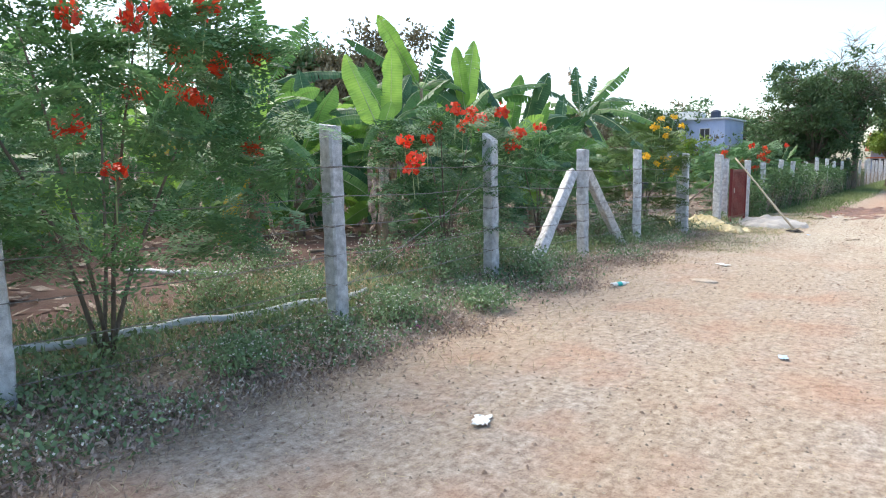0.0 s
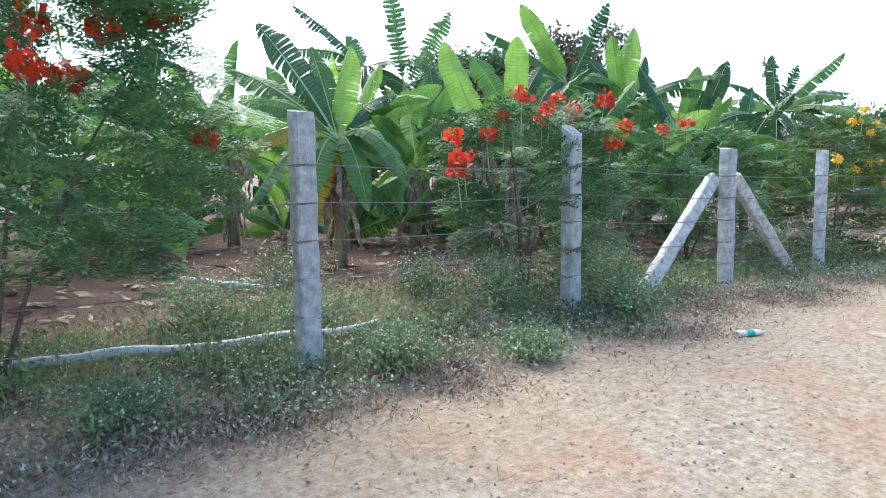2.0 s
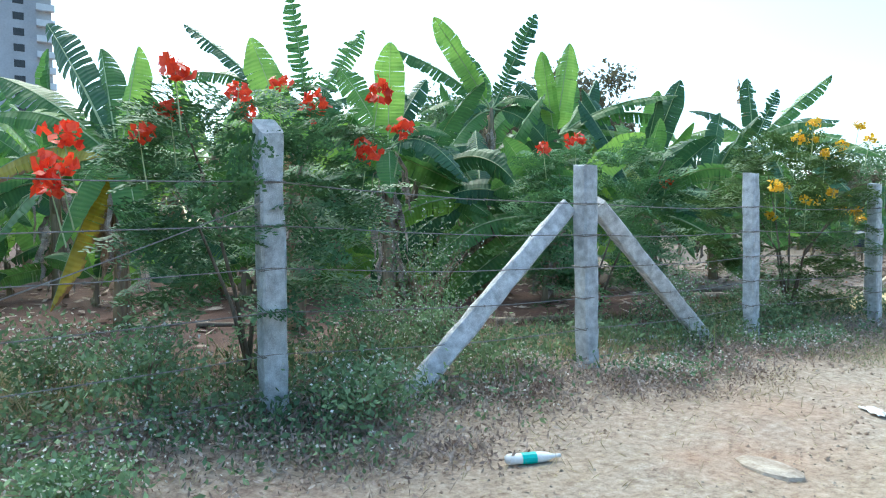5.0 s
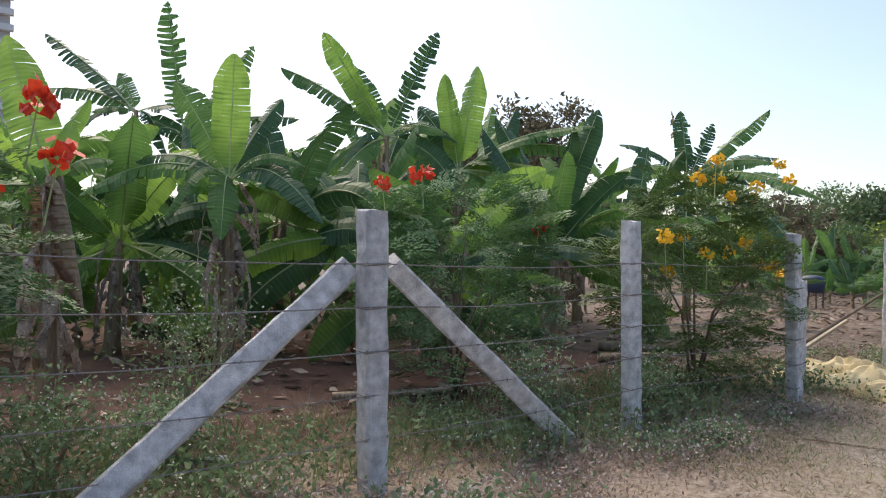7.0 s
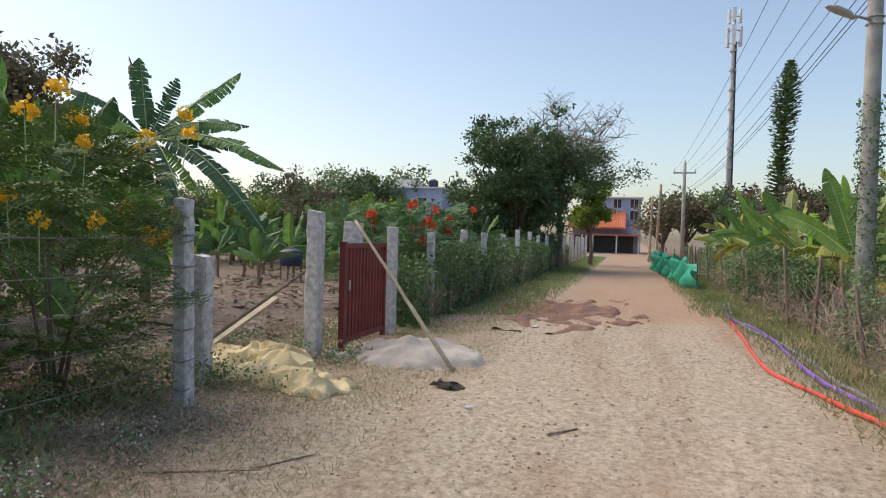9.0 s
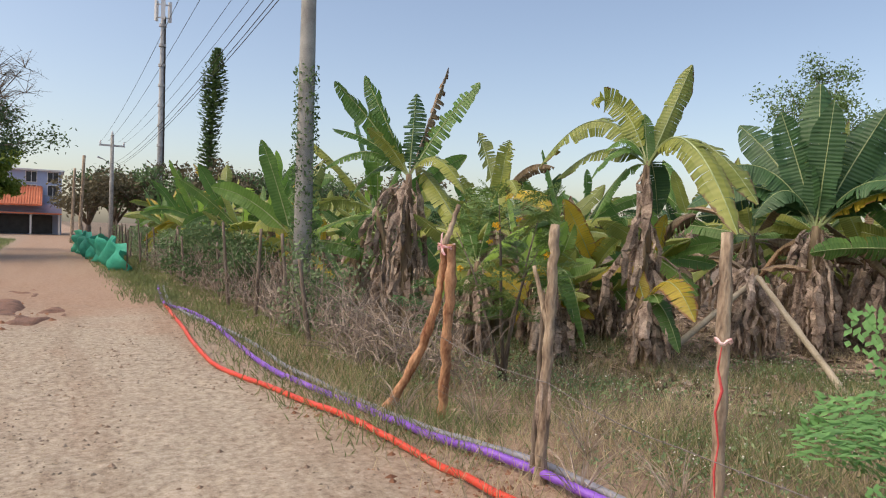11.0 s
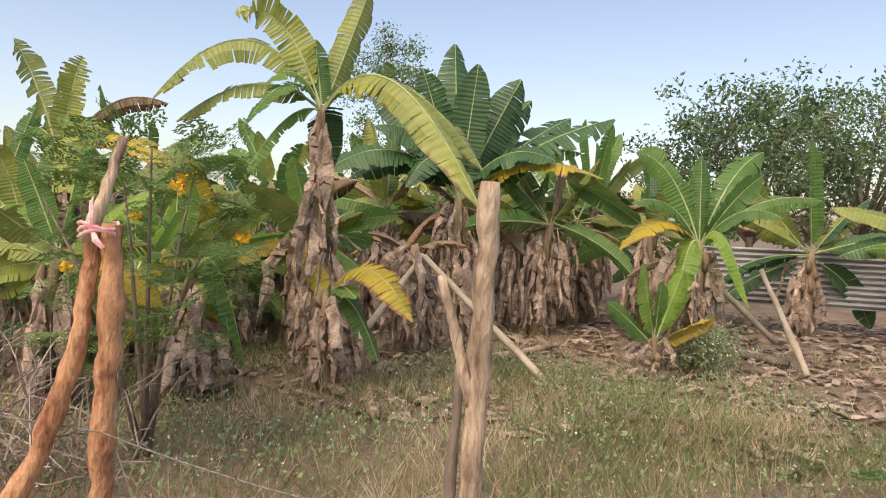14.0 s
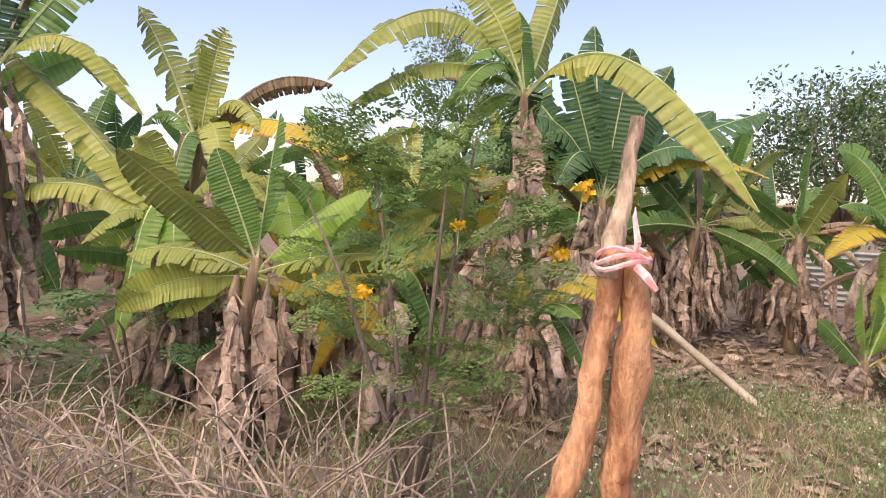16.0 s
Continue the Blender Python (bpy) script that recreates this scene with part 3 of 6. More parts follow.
# ---- banana plants ----
def banana_leaf(geo, rib, p0, d0, length, width, droop, side, rng, torn=0.5, fold=0.35, limp=0.0, n=22, tip=None, arch=0.0):
    """Adds a blade to geo and its midrib to rib. p0, d0: base and first direction; droop: bend towards the ground for each metre. tip, arch: end of the midrib and its rise, instead of d0 and droop."""
    ds = length / n
    p, d = Vector(p0), Vector(d0).normalized()
    line, ways = [p.copy()], [d.copy()]
    for i in range(n):
        d = (d + Vector((0, 0, -1)) * droop * ds * (0.5 + 1.2 * i / n)).normalized()
        p = p + d * ds
        line.append(p.copy())
        ways.append(d.copy())
    if tip is not None:
        a, c = Vector(p0), Vector(tip)
        b = a.lerp(c, 0.42) + Vector((0, 0, 2 * arch))
        line = [a * (1 - t) ** 2 + b * 2 * t * (1 - t) + c * t * t for t in (i / n for i in range(n + 1))]
        ways = [((b - a) * (1 - t) + (c - b) * t).normalized() for t in (i / n for i in range(n + 1))]
    stalk = max(1, n // 7)
    rib.tube(line, [0.015 * (1 - 0.8 * i / n) * max(0.6, length / 1.6) for i in range(n + 1)], 4, False)
    side = Vector(side)
    for s in (-1, 1):
        gap_l = 0.0
        sag = rng.uniform(-0.1, 0.1)
        for i in range(stalk, n):
            u0, u1 = (i - stalk) / (n - stalk), (i + 1 - stalk) / (n - stalk)
            w0, w1 = [width / 2 * min(1, (max(u, 0.01) / 0.16) ** 0.6) * min(1, (max(1 - u, 0.004) / 0.24) ** 0.55) for u in (u0, u1)]
            cut = rng.random() < torn
            sag += rng.uniform(-0.13, 0.13)
            sag *= 0.85
            if cut:
                sag = rng.uniform(-0.2, 0.4) * (0.25 + torn)
            gap_r = rng.uniform(0.02, 0.22) * ds * (0.3 + 1.4 * torn) if cut else 0.0
            q = []
            for k, (w, u, gap) in enumerate(((w0, u0, gap_l), (w1, u1, -gap_r))):
                c, way = line[i + k], ways[i + k]
                lat = (side - way * side.dot(way)).normalized() * s
                nor = lat.cross(way).normalized()
                if nor.z < 0:
                    nor = -nor
                a = fold + sag + limp
                for frac in (0.0, 0.5, 1.0):
                    ang = a * (0.6 + 0.7 * frac)
                    q.append((tuple(c + (lat * math.cos(ang) - nor * math.sin(ang)) * w * frac + way * gap * frac * 1.0), (u, frac)))
            geo.add([a[0] for a in q], [(0, 3, 4, 1), (1, 4, 5, 2)] if s > 0 else [(0, 1, 4, 3), (1, 2, 5, 4)], [a[1] for a in q])
            gap_l = gap_r


MATS = {"g": M_LEAF, "l": M_LEAF_LIGHT, "d": M_LEAF_DARK, "o": M_LEAF_OLIVE, "y": M_LEAF_YELLOW, "b": M_LEAF_DRY}
LEAF_NOTE = {"g": "", "l": "young bright green leaf", "d": "", "o": "yellowing olive leaf", "y": "yellow withering leaf", "b": "dry brown leaf"}


def banana(x, y, crown, leaves, seed, across, label, skirt=10, stem=0.075, group="", split=True, aimed=()):
    """leaves: (lean in degrees from upright, positive along across; length; droop; kind[; torn]) for each leaf; aimed: (tip from the crown x, y, z; arch; kind; torn)."""
    rng = random.Random(seed)
    z0 = height(x, y)
    plant = thing("banana_plant", (x, y, z0), label, "banana plant", group)
    across = Vector(across).normalized()
    depth = Vector((-across.y, across.x, 0))
    g = Geo()
    stray = 0.75 if group else 0.35
    lean = Vector((rng.uniform(-0.12, 0.12), rng.uniform(-0.12, 0.12), 0)) * crown * (0.0 if aimed else 1.0)
    pts = [lean * (t ** 2) + Vector((0, 0, crown * t - 0.05)) for t in (0, 0.15, 0.35, 0.55, 0.75, 0.9, 1.0)]
    g.tube(pts, [stem * k for k in (1.5, 1.25, 1.1, 1.0, 0.9, 0.75, 0.5)], 9)
    for k in range(7):
        t = rng.uniform(0.05, 0.85)
        a = rng.uniform(0, 6.28)
        o = Vector((math.cos(a), math.sin(a), 0)) * stem * 1.08
        c = lean * t * t + Vector((0, 0, crown * t))
        g.tube([c + o * 0.9, c + o * 1.05 + Vector((0, 0, crown * 0.08)), c + o * 0.8 + Vector((0, 0, crown * 0.17))], [0.03, 0.034, 0.012], 5)
    part("pseudostem", g, M_STEM, plant, smooth=True)
    top = pts[-1]
    for spec in leaves:
        ang, length, droop, kind = spec[:4]
        torn = spec[4] if len(spec) > 4 else rng.choice((0.08, 0.15, 0.25, 0.5))
        a = radians(ang)
        d0 = Vector((0, 0, 1)) * math.cos(a) + across * math.sin(a) + depth * rng.uniform(-stray, stray)
        roll = rng.uniform(-0.5 - stray, 0.5 + stray)
        face = d0.cross(depth).normalized()
        side = Matrix.Rotation(roll, 3, d0.normalized()) @ face
        g, rib = Geo(), Geo()
        wide = min(0.52, 0.17 + 0.165 * length) * rng.uniform(0.85, 1.1) * (1.0 if x < 0 else 0.76)
        banana_leaf(g, rib, top - Vector((0, 0, rng.uniform(0, 0.12))), d0, length, wide, droop, side, rng, torn, 0.5 if kind == "b" else rng.uniform(0.15, 0.54), 0.5 if kind == "b" else 0)
        leaf = part("leaf", g, MATS[kind], plant, LEAF_NOTE[kind])
        part("midrib", rib, M_RIB if kind != "b" else M_SKIRT, leaf)
    track = Vector((1 if x < 0 else -1, 0, 0))
    for dx, dy, dz, arch, kind, torn in aimed:
        chord = Vector((dx, dy, dz + 0.05))
        d0 = chord.normalized()
        flat = d0.cross(Vector((0, 0, 1)))
        if d0.z > 0.72 or flat.length < 0.3:
            side = across + depth * rng.uniform(-0.35, 0.35)
        else:
            flat = flat.normalized() * (1 if flat.dot(track) > 0 else -1)
            side = flat + Vector((0, 0, -rng.uniform(0.35, 0.8)))
        length = chord.length + 0.8 * arch
        wide = min(0.5, 0.15 + 0.17 * length) * rng.uniform(0.9, 1.1) * (1.0 if x < 0 else 1.05 if kind == "d" else 0.74)
        g, rib = Geo(), Geo()
        base = top - Vector((0, 0, 0.05))
        banana_leaf(g, rib, base, d0, length, wide, 0, side, rng, torn, 0.5 if kind == "b" else rng.uniform(0.12, 0.4), 0.5 if kind == "b" else 0, 24, top + Vector((dx, dy, dz)), arch)
        leaf = part("leaf", g, MATS[kind], plant, LEAF_NOTE[kind])
        part("midrib", rib, M_RIB if kind != "b" else M_SKIRT, leaf)
    if skirt:
        g = Geo()
        for k in range(int(skirt * (2.0 if x > 0 else 1.8))):
            if split:
                g = Geo()
            t = rng.uniform(0.35, 0.98)
            c = lean * t * t + Vector((0, 0, crown * t))
            a = rng.uniform(0, 6.28)
            o = Vector((math.cos(a), math.sin(a), 0))
            dummy, first = Geo(), len(g.v)
            length = min(crown * t * 0.95, rng.uniform(0.45, 1.15))
            side = Vector((-o.y, o.x, 0)) + o * rng.uniform(-0.8, 0.8)
            banana_leaf(g, dummy, c + o * stem * 0.7, o * rng.uniform(0.35, 0.8) + Vector((0, 0, rng.uniform(-1.0, 0.1))), length, rng.uniform(0.06, 0.2), rng.uniform(4.0, 10), side, rng, 0.6, 0.5, rng.uniform(0.0, 0.9), 9)
            for i in range(first, len(g.v)):
                q = Vector(g.v[i])
                w = noise.noise_vector(q * 7.0 + Vector((seed, k, 0))) * 0.05 + noise.noise_vector(q * 19.0) * 0.016
                g.v[i] = tuple(q + w)
            if split:
                part("dead_leaf", g, M_SKIRT, plant)
        if not split:
            part("dead_leaf_skirt", g, M_SKIRT, plant, "hanging skirt of dry brown leaves")["kind"] = "stuff"
    return plant


def random_leaves(rng, count, length, kinds, spread=105):
    out = []
    for k in range(count):
        a = -spread + 2 * spread * (k + rng.random()) / count
        out.append((a, length * rng.uniform(0.7, 1.15), rng.uniform(0.1, 0.9) if abs(a) > 30 else rng.uniform(0, 0.35), rng.choice(kinds)))
    return out


A_L, A_R = (0.64, 0.77, 0), (0.42, -0.9, 0)
LBL_G = "lush green banana plant with broad torn leaves on red soil"
LBL_R = "banana plant with yellowing torn leaves and dead skirt"


def left_bananas():
    banana(-7.75, 6.95, 1.92, [], 1, A_L, LBL_G, 10, aimed=[(-0.01, 0.23, 1.30, 0.00, "l", 0.10), (-0.73, -1.20, 0.51, 0.25, "g", 0.10), (-0.62, -1.37, -0.31, 0.30, "y", 0.10), (-0.33, -1.25, -0.99, 0.35, "g", 0.05), (0.29, -0.67, -1.00, 0.35, "g", 0.05), (0.68, 0.10, -1.04, 0.35, "g", 0.05), (0.75, 0.68, -0.52, 0.35, "g", 0.10), (0.15, 0.90, 0.65, 0.20, "d", 0.40), (-0.70, -0.07, 1.38, 0.05, "g", 0.20), (-1.55, -0.57, 1.80, 0.10, "d", 0.40), (-1.32, -1.09, 1.04, 0.15, "g", 0.30), (-0.02, -0.71, -1.65, 0.20, "y", 0.20), (0.50, 0.98, -0.79, 0.30, "g", 0.20)])
    banana(-9.8, 13.8, 3.5, [(98, 1.6, 0.9, "d"), (-100, 1.5, 0.9, "g")], 2, A_L, LBL_G, 10, aimed=[(-0.64, -0.90, 1.75, 0.05, "l", 0.30), (0.50, 0.69, 1.78, 0.00, "d", 0.95), (-1.26, -1.40, 1.20, 0.15, "g", 0.40), (-0.70, -0.45, 1.29, 0.10, "g", 0.30), (0.71, 0.99, -0.12, 0.30, "d", 0.20), (-0.20, -0.79, -0.62, 0.30, "d", 0.30), (-0.82, -1.13, -0.11, 0.25, "g", 0.30), (-0.04, -1.41, -1.58, 0.30, "g", 0.20), (0.76, 0.71, -0.01, 0.20, "g", 0.20)])
    banana(-9.2, 14.9, 2.95, [(-105, 1.6, 0.9, "d")], 3, A_L, LBL_G, 10, aimed=[(-0.15, -0.21, 1.65, 0.00, "l", 0.10), (0.02, 0.37, 1.85, 0.00, "l", 0.10), (1.38, 1.91, 0.77, 0.25, "g", 0.50), (-0.58, -0.47, 1.12, 0.15, "d", 0.30), (1.10, 2.04, 0.38, 0.30, "g", 0.40), (-0.70, -0.96, -0.30, 0.30, "d", 0.30), (1.44, 1.15, -2.18, 0.50, "g", 0.50), (1.81, 1.82, -2.04, 0.55, "o", 0.60), (0.77, 0.73, -0.29, 0.30, "g", 0.20), (0.56, 1.46, 0.08, 0.15, "l", 0.20)])
    banana(-8.9, 21.1, 3.2, [(-115, 1.6, 0.8, "d"), (110, 1.5, 0.8, "g")], 4, A_L, LBL_G, 8, aimed=[(-0.10, -0.14, 1.52, 0.10, "d", 0.40), (0.33, 0.45, 1.25, 0.00, "d", 0.90), (1.07, 1.48, 1.58, 0.05, "g", 0.50), (1.14, 1.74, 0.50, 0.20, "d", 0.30), (-0.91, -1.26, 0.75, 0.25, "d", 0.40), (1.61, 1.88, -0.38, 0.35, "d", 0.30), (-0.79, -1.09, -0.16, 0.30, "g", 0.30), (-0.02, -1.22, -0.08, 0.20, "l", 0.10), (-0.34, -0.14, 1.56, 0.00, "b", 1.00), (0.73, 1.35, -0.11, 0.30, "d", 0.20), (2.57, 0.05, -1.77, 0.50, "d", 0.40), (2.59, 0.70, -0.56, 0.35, "g", 0.40), (1.42, -0.68, -1.65, 0.40, "d", 0.30), (-1.94, -0.75, -0.01, 0.40, "g", 0.30), (0.70, -1.10, -2.07, 0.40, "d", 0.30), (1.50, 0.84, 0.29, 0.25, "g", 0.30), (-0.71, -1.05, -0.99, 0.40, "d", 0.30)])
    banana(-13.2, 10.5, 4.05, [(100, 1.5, 0.8, "d")], 5, A_L, LBL_G, 8, aimed=[(-0.98, -1.36, 1.38, 0.10, "d", 0.70), (-1.15, -1.43, 0.37, 0.20, "g", 0.40), (-0.52, -0.21, 0.75, 0.05, "g", 0.20), (0.36, 0.51, -0.97, 0.30, "d", 0.30), (-0.62, -1.20, -0.71, 0.30, "d", 0.30), (0.80, 1.28, -0.01, 0.15, "d", 0.30), (-0.15, -0.72, -0.11, 0.10, "g", 0.30)])
    banana(-12.6, 11.2, 3.55, [(85, 1.6, 0.7, "g")], 6, A_L, LBL_G, 8, aimed=[(-0.19, -0.27, 2.45, 0.00, "g", 1.00), (0.25, 1.19, 1.80, 0.00, "g", 1.00), (1.23, 1.70, 0.32, 0.20, "d", 0.50), (-0.46, -0.63, -0.07, 0.20, "d", 0.40), (0.25, 0.68, -0.02, 0.15, "g", 0.30)])
    banana(-7.95, 10.5, 2.35, [], 7, A_L, LBL_G, 14, aimed=[(0.03, 0.04, 1.50, 0.02, "l", 0.10), (-0.59, -0.48, 1.20, 0.10, "g", 0.20), (0.54, 0.74, 0.15, 0.25, "g", 0.30), (-0.14, -0.70, -0.52, 0.35, "g", 0.30), (0.55, -0.26, -0.74, 0.30, "g", 0.20), (-1.05, -1.45, -0.22, 0.30, "g", 0.40), (-0.87, -0.86, 0.22, 0.20, "d", 0.30), (0.84, 0.83, -0.53, 0.35, "d", 0.30), (-0.01, 0.67, 1.05, 0.10, "d", 0.30)])
    rng = random.Random(53)
    for k, (x, y, c) in enumerate([(-8.3, 12.5, 1.8), (-7.3, 13.0, 1.4), (-8.5, 16.6, 2.1), (-10.8, 16.3, 2.5), (-11.6, 14.4, 2.9), (-7.7, 15.8, 1.6), (-10.4, 18.6, 2.3), (-8.3, 18.7, 1.9), (-9.3, 11.6, 2.0)]):
        banana(x, y, c, random_leaves(rng, 11, 2.1, "gggldd", 120), 240 + k, A_L, LBL_G, 8, 0.08, "banana grove beside the fence", False)
    rng = random.Random(31)
    grove = []
    spots = []
    for k in range(400):
        x, y = rng.uniform(-17, -6.4), rng.uniform(-3.5, 19)
        if x > -9.5 and y > 13:
            continue
        if all((x - a) ** 2 + (y - b) ** 2 > 1.75 for a, b in spots + [(-7.94, 6.99), (-10, 13.9), (-9.2, 14.9), (-8, 10.6), (-13.4, 10.4)]):
            spots.append((x, y))
        if len(spots) >= 46:
            break
    spots = [(x, y) for x, y in spots if not (x > -9.4 and 4.4 < y < 7.6)]
    for k, (x, y) in enumerate(spots):
        c = rng.uniform(1.2, 1.9) + (0.6 if x < -10 else 0.0)
        grove.append(banana(x, y, c, random_leaves(rng, rng.randint(10, 12), 2.0, "ggglddlg", 125), 100 + k, A_L, LBL_G, 9, 0.085, "banana grove beside the fence", x > -7.6))
    for k in range(36):
        x, y = rng.uniform(-30, -16.5), rng.uniform(-4, 30)
        copy_thing(rng.choice(grove), pose(x, y, 0, 0, 0, rng.uniform(-40, 40)) @ Matrix.Scale(1, 4))
    for k in range(26):
        x, y = rng.uniform(-13, -8.6), rng.uniform(-2, 15)
        banana(x, y, rng.uniform(0.25, 0.7), random_leaves(rng, 5, 1.0, "gld", 75), 200 + k, A_L, "young banana sucker with green leaves on red soil", 0, 0.04, "banana suckers beside the fence")
    banana(-6.4, 8.5, 2.05, [], 8, A_L, "banana plant with dry hanging leaves and one fresh blade", 8, aimed=[(0.17, 0.24, -1.13, 0.30, "b", 0.70), (-0.12, 0.01, -1.00, 0.25, "b", 0.90), (0.11, 0.15, 0.48, 0.00, "l", 0.10), (-0.47, -0.31, 1.24, 0.00, "l", 0.10), (-0.13, 0.50, 0.19, 0.10, "g", 0.20)])
    # young plants in the tilled plot
    for k in range(46):
        x, y = (rng.uniform(-17, -6.5), rng.uniform(24, 42)) if k < 20 else (rng.uniform(-20, -5.5), rng.uniform(31, 38))
        banana(x, y, rng.uniform(0.4, 0.9) if k < 20 else rng.uniform(0.7, 1.3), random_leaves(rng, 6, 1.0 if k < 20 else 1.5, "gd", 60 if k < 20 else 95), 160 + k, A_L, "young green banana plant in a tilled plot", 0, 0.045, "young bananas in the tilled plot")


def right_bananas():
    banana(5.7, 16.82, 2.23, [], 11, A_R, LBL_R, 13, 0.04, aimed=[(-0.50, 1.17, -0.02, 0.50, "o", 0.60), (0.35, -0.22, 1.01, 0.00, "o", 0.15), (-0.24, 0.63, 0.66, 0.30, "o", 0.50), (-0.01, -1.29, -0.47, 0.40, "o", 0.35), (-0.41, -1.39, -0.74, 0.50, "o", 0.30), (-0.01, 0.07, 0.50, 0.00, "g", 0.10), (-0.27, 1.14, -0.15, 0.25, "o", 0.30), (-0.18, 0.63, -0.66, 0.20, "g", 0.30), (0.35, 0.16, -0.53, 0.20, "d", 0.30), (-0.44, 0.37, -0.20, 0.25, "g", 0.30), (-0.30, 0.33, 0.10, 0.20, "g", 0.40)])
    banana(8.2, 16.5, 1.65, [(96, 1.0, 1.2, "b"), (-110, 0.9, 1.4, "b")], 12, A_R, "dark green banana plant propped with poles", 34, 0.08, aimed=[(0.30, 0.20, 1.76, 0.00, "d", 0.30), (-0.08, -0.20, 1.43, 0.00, "d", 0.20), (0.30, -0.59, 1.33, 0.05, "d", 0.20), (-0.13, 0.42, 1.39, 0.05, "d", 0.40), (0.64, -0.64, 1.16, 0.10, "d", 0.30), (0.01, 1.10, 1.32, 0.15, "d", 0.40), (-0.75, 1.26, 0.21, 0.40, "d", 0.30), (-0.29, 1.20, 0.18, 0.35, "d", 0.20), (0.91, -1.56, 0.98, 0.15, "d", 0.50), (1.02, -1.04, 1.01, 0.10, "d", 0.40), (0.23, -1.54, 0.24, 0.30, "y", 0.30), (0.65, -1.23, 0.56, 0.25, "g", 0.40), (-0.69, 0.35, 0.07, 0.40, "d", 0.10), (-0.62, 0.75, 0.71, 0.30, "d", 0.20), (0.03, -1.05, 0.41, 0.30, "d", 0.20)])
    banana(7.2, 16.55, 1.1, [(60, 0.6, 1.6, "b"), (-50, 0.6, 1.4, "b")], 19, A_R, "withered banana plant wrapped in hanging dead leaves", 34, 0.07)
    banana(8.9, 15.9, 1.3, [(60, 0.7, 1.5, "b"), (-70, 0.7, 1.4, "b"), (20, 0.8, 0.3, "g")], 13, A_R, "withered banana plant wrapped in hanging dead leaves", 34, 0.07)
    banana(4.55, 20.0, 2.2, [], 14, A_R, LBL_R, 24, aimed=[(-0.72, 1.02, 1.33, 0.10, "g", 0.30), (-0.33, 0.83, 1.43, 0.05, "g", 0.20), (0.06, -0.03, 1.09, 0.00, "d", 0.90), (0.45, -0.20, 1.47, 0.00, "b", 0.90), (0.67, -0.67, 1.21, 0.10, "g", 0.60), (-0.82, 0.79, 0.62, 0.15, "g", 0.30), (-0.95, 0.77, 0.04, 0.30, "g", 0.40), (0.37, -0.84, -0.26, 0.35, "o", 0.30), (-0.58, 0.13, 0.59, 0.10, "o", 0.50), (0.52, -0.36, -0.05, 0.30, "o", 0.30), (-0.43, 1.06, -0.34, 0.30, "g", 0.30)])
    banana(7.79, 14.0, 1.25, [(-95, 0.7, 0.9, "b")], 15, A_R, "banana plant with broad green leaves and one orange", 20, 0.06, aimed=[(0.02, 0.02, 0.81, 0.00, "g", 0.10), (-0.23, 0.60, 0.81, 0.25, "g", 0.30), (-0.46, 0.60, 0.34, 0.20, "g", 0.30), (0.25, -0.54, 0.66, 0.08, "g", 0.20), (0.47, -1.07, 0.44, 0.20, "g", 0.35), (-0.02, -0.69, 0.25, 0.20, "g", 0.20), (-0.51, 0.68, -0.08, 0.25, "y", 0.20), (0.83, -0.59, 0.93, 0.20, "g", 0.30), (-0.16, -0.43, -0.56, 0.35, "l", 0.10), (-0.34, 0.22, -0.75, 0.30, "l", 0.20)])
    banana(7.3, 14.35, 0.45, [(-15, 0.75, 0.1, "l", 0.1), (18, 0.7, 0.1, "l", 0.1), (-45, 0.6, 0.4, "g", 0.1), (55, 0.6, 0.6, "y", 0.2), (0, 0.5, 0.0, "g", 0.1)], 16, A_R, "small banana sucker with fresh green leaves", 3, 0.035)
    banana(5.62, 16.7, 0.78, [], 17, A_R, "low banana plant with a bright yellow drooping leaf", 20, 0.045, aimed=[(-0.23, -0.8, -0.1, 0.3, "y", 0.3), (0.0, -0.45, -0.46, 0.2, "g", 0.2), (-0.2, -0.35, 0.02, 0.1, "g", 0.1), (0.0, 0.25, 0.5, 0.0, "y", 0.2)])
    banana(5.4, 19.1, 1.8, [], 18, A_R, LBL_R, 26, 0.06, aimed=[(0.07, 0.63, 1.02, 0.10, "o", 0.70), (0.09, -0.13, 0.83, 0.15, "o", 0.60), (-0.11, -0.62, 0.05, 0.30, "o", 0.40), (0.29, 0.24, 0.82, 0.05, "o", 0.70), (0.04, 0.55, 0.12, 0.20, "g", 0.60), (0.13, -0.98, 0.43, 0.25, "b", 0.70), (-0.29, -0.45, -0.34, 0.30, "o", 0.20), (-0.34, -0.01, -0.55, 0.30, "g", 0.20), (-0.13, -1.26, -0.12, 0.25, "y", 0.20)])
    banana(4.9, 18.9, 1.2, [], 20, A_R, LBL_R, 22, 0.05, aimed=[(-0.33, 1.06, 0.17, 0.20, "o", 0.40), (-0.34, 0.38, -0.10, 0.20, "o", 0.30), (0.14, 0.29, 0.50, 0.05, "g", 0.20), (0.11, -0.63, 0.20, 0.30, "o", 0.30), (-0.45, -0.01, -0.65, 0.45, "l", 0.10), (-0.35, -0.32, -0.53, 0.40, "l", 0.10), (-0.14, 1.29, 1.17, 0.10, "o", 0.30), (-0.21, 0.11, 0.57, 0.20, "o", 0.30), (-0.09, -0.09, -0.29, 0.30, "g", 0.20), (-0.14, 0.82, 0.28, 0.10, "o", 0.30)])
